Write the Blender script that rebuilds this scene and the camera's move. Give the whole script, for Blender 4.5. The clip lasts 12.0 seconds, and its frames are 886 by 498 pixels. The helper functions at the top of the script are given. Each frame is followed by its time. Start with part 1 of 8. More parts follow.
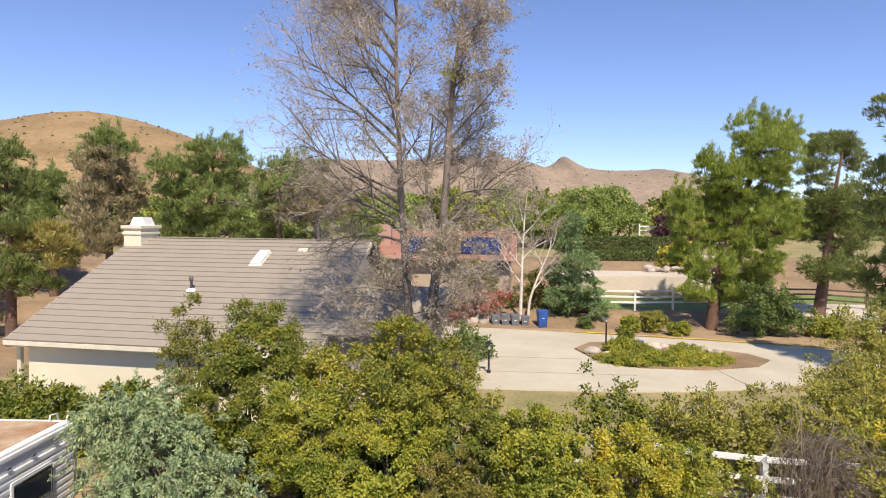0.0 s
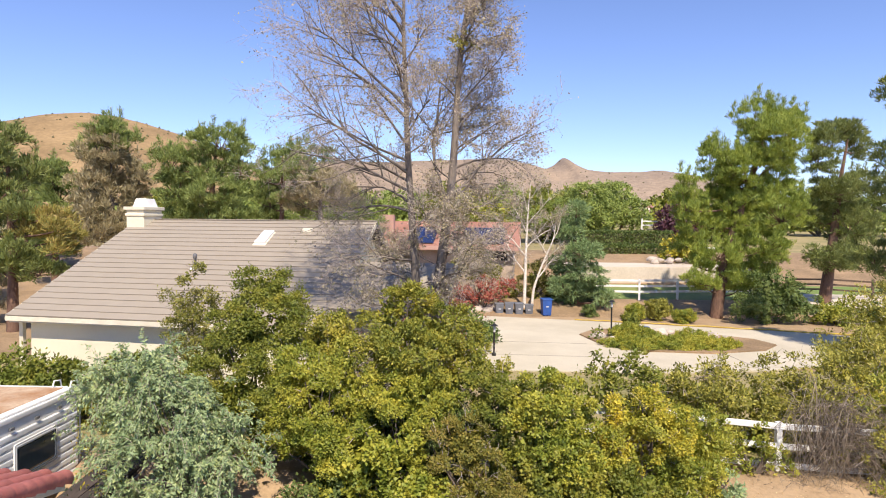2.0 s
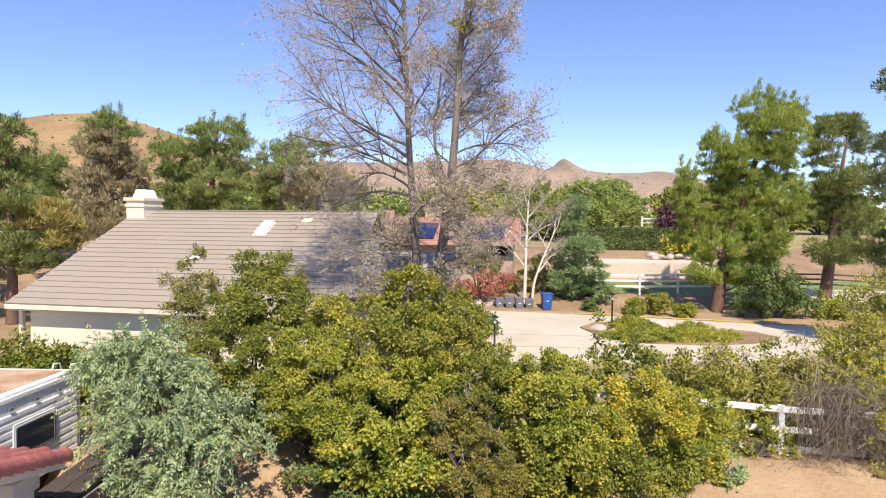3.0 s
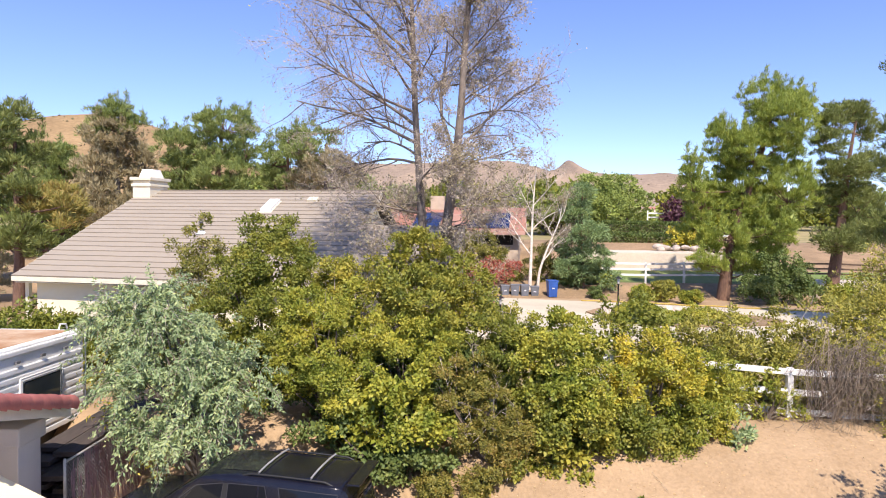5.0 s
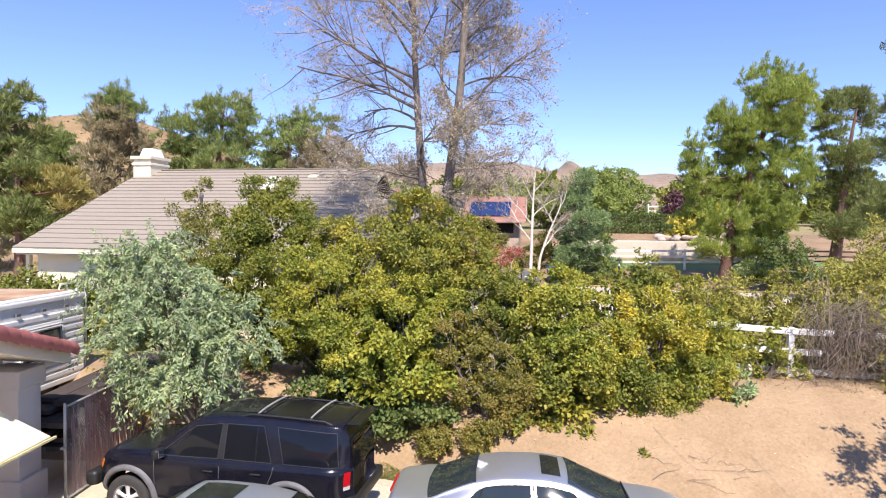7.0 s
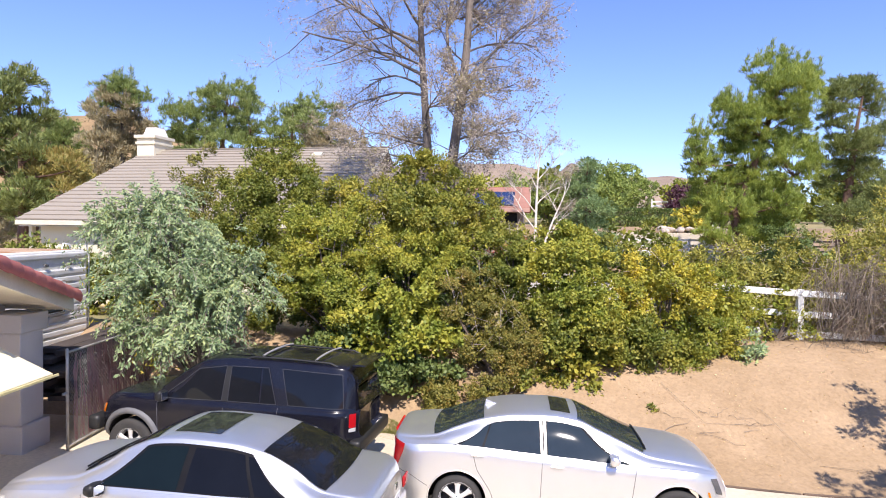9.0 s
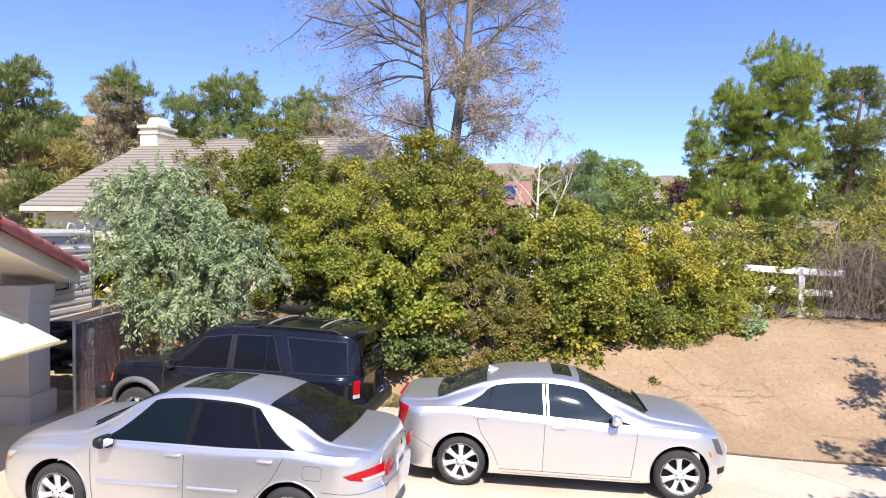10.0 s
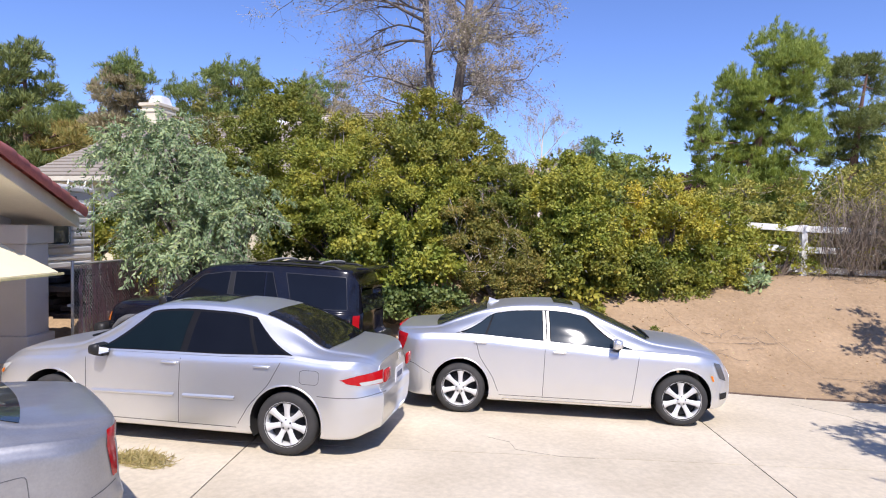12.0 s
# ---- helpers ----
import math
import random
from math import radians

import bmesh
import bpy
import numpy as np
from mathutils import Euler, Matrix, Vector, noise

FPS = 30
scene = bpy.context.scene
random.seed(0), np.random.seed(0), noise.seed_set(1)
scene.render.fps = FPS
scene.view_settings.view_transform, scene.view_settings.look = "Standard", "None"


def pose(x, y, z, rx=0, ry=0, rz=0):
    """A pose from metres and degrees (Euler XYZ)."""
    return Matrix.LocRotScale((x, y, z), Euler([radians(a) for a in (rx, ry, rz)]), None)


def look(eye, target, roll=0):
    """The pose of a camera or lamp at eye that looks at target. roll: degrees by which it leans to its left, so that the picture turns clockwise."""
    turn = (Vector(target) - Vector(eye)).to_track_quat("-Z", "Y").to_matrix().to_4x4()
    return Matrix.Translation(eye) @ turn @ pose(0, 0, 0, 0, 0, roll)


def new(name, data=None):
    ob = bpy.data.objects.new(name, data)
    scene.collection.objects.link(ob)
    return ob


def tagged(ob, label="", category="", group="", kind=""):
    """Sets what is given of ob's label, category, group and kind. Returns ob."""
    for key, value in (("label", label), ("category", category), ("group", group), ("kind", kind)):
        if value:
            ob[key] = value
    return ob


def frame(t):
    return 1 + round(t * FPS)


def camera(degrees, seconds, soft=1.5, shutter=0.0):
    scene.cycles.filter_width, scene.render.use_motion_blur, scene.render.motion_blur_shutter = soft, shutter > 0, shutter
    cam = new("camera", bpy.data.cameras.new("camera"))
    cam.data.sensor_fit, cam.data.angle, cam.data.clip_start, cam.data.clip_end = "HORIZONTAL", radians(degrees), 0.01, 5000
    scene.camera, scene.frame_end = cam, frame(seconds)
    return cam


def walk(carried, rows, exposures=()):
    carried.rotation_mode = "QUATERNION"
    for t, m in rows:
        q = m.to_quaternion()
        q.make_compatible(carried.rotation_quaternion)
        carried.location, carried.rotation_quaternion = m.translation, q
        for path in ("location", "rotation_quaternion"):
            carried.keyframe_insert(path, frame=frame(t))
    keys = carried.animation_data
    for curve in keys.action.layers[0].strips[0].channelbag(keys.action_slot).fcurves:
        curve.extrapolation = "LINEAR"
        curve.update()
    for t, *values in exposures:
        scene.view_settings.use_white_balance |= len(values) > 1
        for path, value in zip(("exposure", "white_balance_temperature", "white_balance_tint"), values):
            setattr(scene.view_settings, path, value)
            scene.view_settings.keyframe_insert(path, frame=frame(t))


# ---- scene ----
cam = camera(69.3, 12.0, soft=1.05)
PATH = [
    (0, (0.216, -0.19, 7.941), (0.164, 1.807, 7.854), 0.5),
    (0.5, (0.182, -0.176, 7.706), (0.129, 1.821, 7.62), 0.5),
    (1, (0.129, -0.143, 7.474), (0.077, 1.855, 7.389), 0.5),
    (1.5, (0.07, -0.088, 7.264), (0.018, 1.909, 7.181), 0.5),
    (2, (0.017, -0.03, 7.056), (-0.036, 1.968, 6.975), 0.5),
    (2.5, (-0.003, -0.013, 6.847), (-0.056, 1.984, 6.768), 0.5),
    (3, (-0.012, 0.002, 6.632), (-0.064, 2.0, 6.554), 0.5),
    (5, (-0.04, 0.017, 5.707), (-0.107, 2.015, 5.634), 0.6),
    (5.5, (-0.063, 0.045, 5.467), (-0.13, 2.042, 5.395), 0.6),
    (6, (-0.063, 0.044, 5.232), (-0.128, 2.042, 5.161), 0.6),
    (6.5, (-0.033, 0.016, 4.988), (-0.099, 2.014, 4.919), 0.6),
    (7, (-0.024, -0.009, 4.769), (-0.093, 1.989, 4.699), 0.6),
    (9, (-0.095, 0.086, 3.826), (-0.171, 2.084, 3.763), 0.8),
    (9.5, (-0.09, 0.029, 3.593), (-0.168, 2.027, 3.53), 0.7),
    (10, (-0.112, -0.023, 3.357), (-0.192, 1.974, 3.294), 0.7),
    (10.5, (-0.132, -0.026, 3.113), (-0.212, 1.971, 3.051), 0.7),
    (11, (-0.129, 0.004, 2.857), (-0.212, 2.001, 2.799), 0.7),
    (11.5, (-0.105, 0.023, 2.619), (-0.191, 2.02, 2.56), 0.8),
    (12, (-0.067, 0.016, 2.358), (-0.154, 2.014, 2.3), 0.8),
]
EXPOSURES = [(0, 0.49, 7200, 12), (1, 0.6, 7200, 13), (2.5, 0.72, 7050, 14), (5.5, 0.86, 6750, 17), (7, 0.88, 6550, 17), (9.5, 0.85, 6400, 17), (10.5, 0.72, 6250, 17), (12, 0.51, 6150, 17)]
walk(cam, [(t, look(eye, target, roll)) for t, eye, target, roll in PATH], EXPOSURES)


# ---- world and sun ----
SUN_ELEVATION, SUN_TURN = radians(51), radians(167)
world = bpy.data.worlds.new("world")
scene.world = world
world.use_nodes = True
wn = world.node_tree
sky = wn.nodes.new("ShaderNodeTexSky")
sky.sky_type = "NISHITA"
sky.sun_disc = False
sky.sun_elevation, sky.sun_rotation = SUN_ELEVATION, SUN_TURN
sky.altitude, sky.air_density, sky.dust_density, sky.ozone_density = 500, 0.9, 0.05, 6.0
wn.nodes["Background"].inputs["Strength"].default_value = 0.12
# a slightly more violet sky than the clear-air model gives
tint = wn.nodes.new("ShaderNodeMix")
tint.data_type, tint.blend_type = "RGBA", "MULTIPLY"
tint.inputs["Factor"].default_value = 1.0
for k in range(len(tint.inputs)):
    if tint.inputs[k].type == "RGBA" and tint.inputs[k].name == "A":
        wn.links.new(sky.outputs[0], tint.inputs[k])
    if tint.inputs[k].type == "RGBA" and tint.inputs[k].name == "B":
        tint.inputs[k].default_value = (1.0, 0.96, 1.12, 1)
wn.links.new(tint.outputs[2], wn.nodes["Background"].inputs["Color"])
sun = new("sun", bpy.data.lights.new("sun", "SUN"))
sun.data.energy, sun.data.angle, sun.data.color = 4.2, radians(0.53), (1.0, 0.94, 0.84)
to_sun = Vector((math.sin(SUN_TURN) * math.cos(SUN_ELEVATION), math.cos(SUN_TURN) * math.cos(SUN_ELEVATION), math.sin(SUN_ELEVATION)))
sun.matrix_world = look(to_sun * 60, (0, 0, 0))


# ---- materials ----
def mat(name, color, second=None, scale=3.0, fine=60.0, vary=0.25, rough=0.8, bump=0.15, metal=0.0, spec=0.4, island=0.0, rand=0.0,
        coat=0.0, stretch=(1, 1, 1), bump_dist=0.01, rough_vary=0.1):
    """A surface with variation at two scales: broad patches between two colours, and fine grain in colour, gloss and relief."""
    m = bpy.data.materials.new(name)
    m.use_nodes = True
    nt = m.node_tree
    N, L = nt.nodes, nt.links
    bsdf = N["Principled BSDF"]
    co, info = N.new("ShaderNodeTexCoord"), N.new("ShaderNodeObjectInfo")
    shift = N.new("ShaderNodeVectorMath")
    shift.operation = "MULTIPLY_ADD"
    comb = N.new("ShaderNodeCombineXYZ")
    for i in range(3):
        L.new(info.outputs["Random"], comb.inputs[i])
    L.new(comb.outputs[0], shift.inputs[0])
    shift.inputs[1].default_value = (17.3, 9.1, 23.7)
    L.new(co.outputs["Object"], shift.inputs[2])
    mp = N.new("ShaderNodeMapping")
    mp.inputs["Scale"].default_value = stretch
    L.new(shift.outputs[0], mp.inputs["Vector"])
    n1, n2 = N.new("ShaderNodeTexNoise"), N.new("ShaderNodeTexNoise")
    for n, s, d in ((n1, scale, 5.0), (n2, fine, 4.0)):
        n.inputs["Scale"].default_value, n.inputs["Detail"].default_value = s, d
        n.inputs["Roughness"].default_value = 0.62
        L.new(mp.outputs[0], n.inputs["Vector"])
    ramp = N.new("ShaderNodeValToRGB")
    ramp.color_ramp.elements[0].position, ramp.color_ramp.elements[1].position = 0.36, 0.66
    second = second or tuple(c * 0.72 for c in color)
    ramp.color_ramp.elements[0].color, ramp.color_ramp.elements[1].color = (*second, 1), (*color, 1)
    L.new(n1.outputs["Fac"], ramp.inputs["Fac"])
    gain = N.new("ShaderNodeMapRange")
    gain.inputs["From Min"].default_value, gain.inputs["From Max"].default_value = 0.25, 0.75
    gain.inputs["To Min"].default_value, gain.inputs["To Max"].default_value = 1 - vary, 1 + vary
    L.new(n2.outputs["Fac"], gain.inputs["Value"])
    last = gain.outputs[0]
    for amount, source in ((island, "geo"), (rand, "obj")):
        if amount:
            src = N.new("ShaderNodeNewGeometry").outputs["Random Per Island"] if source == "geo" else info.outputs["Random"]
            r = N.new("ShaderNodeMapRange")
            r.inputs["To Min"].default_value, r.inputs["To Max"].default_value = 1 - amount, 1 + amount
            L.new(src, r.inputs["Value"])
            mul = N.new("ShaderNodeMath")
            mul.operation = "MULTIPLY"
            L.new(last, mul.inputs[0])
            L.new(r.outputs[0], mul.inputs[1])
            last = mul.outputs[0]
    tint = N.new("ShaderNodeVectorMath")
    tint.operation = "SCALE"
    L.new(ramp.outputs[0], tint.inputs[0])
    L.new(last, tint.inputs["Scale"])
    L.new(tint.outputs[0], bsdf.inputs["Base Color"])
    rr = N.new("ShaderNodeMapRange")
    rr.inputs["To Min"].default_value, rr.inputs["To Max"].default_value = max(0.02, rough - rough_vary), min(1, rough + rough_vary)
    L.new(n2.outputs["Fac"], rr.inputs["Value"])
    L.new(rr.outputs[0], bsdf.inputs["Roughness"])
    bsdf.inputs["Metallic"].default_value = metal
    bsdf.inputs["Specular IOR Level"].default_value = spec
    bsdf.inputs["Coat Weight"].default_value = coat
    bsdf.inputs["Coat Roughness"].default_value = 0.04
    if bump:
        b = N.new("ShaderNodeBump")
        b.inputs["Strength"].default_value, b.inputs["Distance"].default_value = bump, bump_dist
        L.new(n2.outputs["Fac"], b.inputs["Height"])
        L.new(b.outputs[0], bsdf.inputs["Normal"])
    return m


def leaf_mat(name, colors, rough=0.6, through_light=0.24, patch=0.35):
    """Leaves: a colour for each leaf out of a few, broad patches of lighter growth, and light that passes through."""
    m = bpy.data.materials.new(name)
    m.use_nodes = True
    N, L = m.node_tree.nodes, m.node_tree.links
    bsdf, out = N["Principled BSDF"], N["Material Output"]
    geo, ramp = N.new("ShaderNodeNewGeometry"), N.new("ShaderNodeValToRGB")
    els = ramp.color_ramp.elements
    els[0].color, els[1].color = (*colors[0], 1), (*colors[-1], 1)
    for i, c in enumerate(colors[1:-1], 1):
        els.new(i / (len(colors) - 1)).color = (*c, 1)
    co, n = N.new("ShaderNodeTexCoord"), N.new("ShaderNodeTexNoise")
    n.inputs["Scale"].default_value, n.inputs["Detail"].default_value = 0.9, 3
    L.new(co.outputs["Object"], n.inputs["Vector"])
    mix = N.new("ShaderNodeMix")
    mix.inputs["Factor"].default_value = patch
    L.new(geo.outputs["Random Per Island"], mix.inputs["A"])
    n2, both = N.new("ShaderNodeTexNoise"), N.new("ShaderNodeMix")
    n2.inputs["Scale"].default_value, n2.inputs["Detail"].default_value = 3.2, 1
    L.new(co.outputs["Object"], n2.inputs["Vector"])
    both.inputs["Factor"].default_value = 0.45
    L.new(n.outputs["Fac"], both.inputs["A"])
    L.new(n2.outputs["Fac"], both.inputs["B"])
    sharpen = N.new("ShaderNodeMapRange")
    sharpen.inputs["From Min"].default_value, sharpen.inputs["From Max"].default_value = 0.3, 0.7
    L.new(both.outputs["Result"], sharpen.inputs["Value"])
    L.new(sharpen.outputs[0], mix.inputs["B"])
    L.new(mix.outputs["Result"], ramp.inputs["Fac"])
    L.new(ramp.outputs[0], bsdf.inputs["Base Color"])
    bsdf.inputs["Roughness"].default_value = rough
    bsdf.inputs["Specular IOR Level"].default_value = 0.5
    tr, ms = N.new("ShaderNodeBsdfTranslucent"), N.new("ShaderNodeMixShader")
    L.new(ramp.outputs[0], tr.inputs["Color"])
    ms.inputs[0].default_value = through_light
    L.new(bsdf.outputs[0], ms.inputs[1])
    L.new(tr.outputs[0], ms.inputs[2])
    L.new(ms.outputs[0], out.inputs["Surface"])
    return m


def glass_mat(name, color=(0.006, 0.007, 0.011), rough=0.03, spec=0.3):
    m = mat(name, color, tuple(c * 0.9 for c in color), scale=1.5, fine=4, vary=0.1, rough=rough, bump=0, spec=spec, rough_vary=0.01)
    m.node_tree.nodes["Principled BSDF"].inputs["Coat Weight"].default_value = 0.0
    return m


M = dict(
    dirt=mat("dirt", (0.385, 0.27, 0.16), (0.3, 0.205, 0.115), scale=0.8, fine=14, vary=0.18, rough=0.95, bump=0.55, bump_dist=0.04),
    soil=mat("soil", (0.34, 0.23, 0.13), (0.22, 0.15, 0.085), scale=0.4, fine=9, vary=0.3, rough=0.95, bump=0.5, bump_dist=0.04),
    straw=mat("dry_grass", (0.36, 0.28, 0.14), (0.22, 0.2, 0.08), scale=0.25, fine=7, vary=0.3, rough=0.95, bump=0.4),
    lawn=mat("lawn", (0.13, 0.2, 0.05), (0.2, 0.22, 0.07), scale=0.5, fine=20, vary=0.3, rough=0.9, bump=0.5, bump_dist=0.03),
    drive_concrete=mat("drive_concrete", (0.54, 0.485, 0.375), (0.46, 0.41, 0.31), scale=0.4, fine=14, vary=0.12, rough=0.88, bump=0.12),
    concrete=mat("concrete", (0.62, 0.54, 0.41), (0.5, 0.43, 0.315), scale=0.6, fine=16, vary=0.13, rough=0.85, bump=0.12),
    pale_road=mat("pale_road", (0.6, 0.52, 0.42), (0.5, 0.43, 0.34), scale=0.3, fine=9, vary=0.12, rough=0.95, bump=0.2),
    joint=mat("joint", (0.3, 0.27, 0.22), scale=2, fine=30, rough=0.95),
    hill_dry=mat("hill_dry", (0.34, 0.235, 0.125), (0.22, 0.15, 0.08), scale=0.012, fine=0.16, vary=0.22, rough=1, bump=0.6, bump_dist=2.0, spec=0.1),
    hill_far=mat("hill_far", (0.33, 0.25, 0.18), (0.25, 0.195, 0.15), scale=0.008, fine=0.1, vary=0.22, rough=1, bump=0.6, bump_dist=3.0, spec=0.1),
    scrub=mat("scrub", (0.16, 0.14, 0.08), (0.1, 0.1, 0.05), scale=0.05, fine=1, vary=0.3, rough=1, island=0.4, spec=0.1),
    roof_tile=mat("roof_tile", (0.315, 0.272, 0.216), (0.295, 0.254, 0.202), scale=1.2, fine=30, vary=0.07, rough=0.85, bump=0.3, rand=0.005),
    roof_joint=mat("roof_underlay", (0.12, 0.1, 0.09), rough=0.95),
    cream=mat("cream_stucco", (0.72, 0.66, 0.5), (0.66, 0.6, 0.45), scale=0.8, fine=70, vary=0.07, rough=0.9, bump=0.35),
    trim=mat("cream_trim", (0.7, 0.64, 0.5), (0.6, 0.54, 0.42), scale=2, fine=40, vary=0.06, rough=0.6, bump=0.05),
    stucco=mat("grey_stucco", (0.56, 0.52, 0.48), (0.5, 0.46, 0.42), scale=0.8, fine=80, vary=0.07, rough=0.9, bump=0.35),
    soffit=mat("soffit_paint", (0.72, 0.66, 0.56), (0.64, 0.58, 0.48), scale=1.5, fine=30, vary=0.06, rough=0.7, bump=0.05),
    canopy=mat("canopy_cream", (0.82, 0.74, 0.5), (0.78, 0.69, 0.45), scale=1.2, fine=60, vary=0.04, rough=0.75, bump=0.08),
    canopy_edge=mat("canopy_edge", (0.72, 0.62, 0.3), scale=3, fine=40, rough=0.7),
    clay=mat("clay_tile", (0.5, 0.17, 0.14), (0.4, 0.12, 0.1), scale=3, fine=40, vary=0.12, rough=0.75, bump=0.15, rand=0.12),
    pink=mat("pink_stucco", (0.5, 0.3, 0.245), (0.44, 0.26, 0.21), scale=0.6, fine=30, vary=0.08, rough=0.9, bump=0.2),
    pinkroof=mat("pink_roof", (0.36, 0.18, 0.135), (0.29, 0.14, 0.1), scale=1, fine=16, vary=0.14, rough=0.85, bump=0.2, rand=0.1),
    tan=mat("tan_stucco", (0.52, 0.41, 0.31), scale=0.7, fine=30, vary=0.08, rough=0.9),
    solar=mat("solar_cell", (0.02, 0.035, 0.11), (0.015, 0.025, 0.08), scale=3, fine=30, vary=0.1, rough=0.18, bump=0, spec=0.6, rand=0.2),
    alu=mat("white_aluminium", (0.82, 0.82, 0.8), (0.74, 0.74, 0.72), scale=1.5, fine=40, vary=0.06, rough=0.45, bump=0.05),
    rust=mat("stained_roof", (0.34, 0.18, 0.085), (0.5, 0.37, 0.25), scale=1.3, fine=18, vary=0.16, rough=0.9, bump=0.2),
    white=mat("white_vinyl", (0.8, 0.8, 0.78), (0.7, 0.69, 0.65), scale=2, fine=40, vary=0.05, rough=0.5, bump=0.05),
    browntimber=mat("weathered_timber", (0.16, 0.11, 0.08), (0.1, 0.07, 0.05), scale=3, fine=30, vary=0.2, rough=0.9, bump=0.3),
    steel=mat("galvanised_steel", (0.5, 0.49, 0.47), (0.36, 0.34, 0.32), scale=4, fine=60, vary=0.15, rough=0.5, metal=0.35, bump=0.05),
    slat=mat("maroon_slat", (0.56, 0.34, 0.36), (0.36, 0.2, 0.215), scale=3, fine=40, vary=0.15, rough=0.7, bump=0.1, island=0.35),
    black=mat("black_metal", (0.02, 0.02, 0.02), rough=0.5, bump=0.05),
    # near-black: car undersides, wheel wells, and a shade panel below an eave
    dark=mat("near_black", (0.02, 0.018, 0.016), rough=0.9),
    bin_grey=mat("grey_plastic", (0.16, 0.17, 0.19), scale=3, rough=0.5, vary=0.08, bump=0.05),
    bin_blue=mat("blue_plastic", (0.03, 0.1, 0.36), scale=3, rough=0.45, vary=0.08, bump=0.05),
    stone=mat("pale_stone", (0.5, 0.43, 0.36), (0.38, 0.32, 0.27), scale=3, fine=20, vary=0.2, rough=0.9, bump=0.5, bump_dist=0.03, rand=0.2),
    hose=mat("yellow_hose", (0.6, 0.42, 0.06), rough=0.5, bump=0),
    bark=mat("bark", (0.17, 0.13, 0.1), (0.1, 0.08, 0.06), scale=6, fine=30, vary=0.3, rough=0.95, bump=0.8, bump_dist=0.03, stretch=(1, 1, 0.25)),
    bark_grey=mat("bark_grey", (0.22, 0.185, 0.155), (0.12, 0.1, 0.085), scale=5, fine=26, vary=0.3, rough=0.95, bump=0.7, bump_dist=0.02, stretch=(1, 1, 0.3)),
    bark_white=mat("bark_white", (0.74, 0.68, 0.6), (0.55, 0.48, 0.4), scale=6, fine=25, vary=0.15, rough=0.8, bump=0.3, stretch=(1, 1, 2)),
    bark_red=mat("bark_red", (0.19, 0.11, 0.075), (0.12, 0.07, 0.05), scale=5, fine=22, vary=0.3, rough=0.95, bump=0.8, bump_dist=0.03, stretch=(1, 1, 0.25)),
    twig=mat("dry_twig", (0.46, 0.39, 0.34), (0.34, 0.285, 0.245), scale=3, fine=30, vary=0.2, rough=0.95, bump=0.1, island=0.3),
    deadwood=mat("dead_wood", (0.3, 0.245, 0.19), (0.17, 0.135, 0.1), scale=3, fine=30, vary=0.2, rough=0.95, bump=0.1, island=0.3),
    l_hedge=leaf_mat("leaf_hedge", [(0.073, 0.111, 0.017), (0.139, 0.176, 0.024), (0.245, 0.25, 0.032), (0.422, 0.363, 0.056)], patch=0.74),
    l_hedge_m=leaf_mat("leaf_hedge_mixed", [(0.086, 0.117, 0.019), (0.176, 0.204, 0.027), (0.332, 0.31, 0.041), (0.567, 0.446, 0.069)], patch=0.74),
    l_fence=leaf_mat("leaf_fence", [(0.116, 0.137, 0.028), (0.234, 0.234, 0.04), (0.405, 0.371, 0.063), (0.559, 0.453, 0.095)], patch=0.5),
    l_olive_d=leaf_mat("leaf_olive_dark", [(0.102, 0.108, 0.02), (0.183, 0.185, 0.033), (0.306, 0.253, 0.048), (0.407, 0.253, 0.081)], patch=0.5),
    l_hedge_y=leaf_mat("leaf_hedge_yellow", [(0.086, 0.137, 0.02), (0.204, 0.248, 0.029), (0.405, 0.385, 0.049), (0.634, 0.52, 0.074)], patch=0.74),
    l_gold=leaf_mat("leaf_gold", [(0.146, 0.177, 0.028), (0.325, 0.333, 0.04), (0.594, 0.478, 0.05), (0.829, 0.603, 0.055)], patch=0.74),
    l_olive=leaf_mat("leaf_olive", [(0.08, 0.1, 0.018), (0.17, 0.18, 0.03), (0.28, 0.26, 0.055), (0.32, 0.24, 0.08)], patch=0.4),
    l_brown=leaf_mat("leaf_dry", [(0.124, 0.093, 0.046), (0.232, 0.171, 0.078), (0.341, 0.232, 0.093)], patch=0.3),
    l_dark=leaf_mat("leaf_dark", [(0.046, 0.082, 0.022), (0.099, 0.153, 0.037), (0.171, 0.219, 0.056), (0.263, 0.285, 0.075)], patch=0.74),
    l_blue=leaf_mat("leaf_blue_green", [(0.102, 0.174, 0.076), (0.232, 0.327, 0.152), (0.378, 0.46, 0.224), (0.484, 0.512, 0.162)], patch=0.45),
    l_pine=leaf_mat("needle_green", [(0.12, 0.17, 0.05), (0.235, 0.3, 0.085), (0.41, 0.44, 0.125)], through_light=0.25, patch=0.6),
    l_pine_lime=leaf_mat("needle_bright", [(0.125, 0.185, 0.038), (0.287, 0.36, 0.063), (0.508, 0.525, 0.095)], through_light=0.28, patch=0.6),
    l_pine_dark=leaf_mat("needle_dark", [(0.09, 0.125, 0.04), (0.2, 0.24, 0.066), (0.35, 0.37, 0.11)], through_light=0.25, patch=0.45),
    l_pine_brown=leaf_mat("needle_dying", [(0.23, 0.2, 0.1), (0.4, 0.34, 0.19), (0.56, 0.47, 0.29)], through_light=0.25, patch=0.4),
    l_cedar=leaf_mat("needle_blue", [(0.107, 0.182, 0.074), (0.228, 0.325, 0.129), (0.365, 0.442, 0.184)], through_light=0.2, patch=0.55),
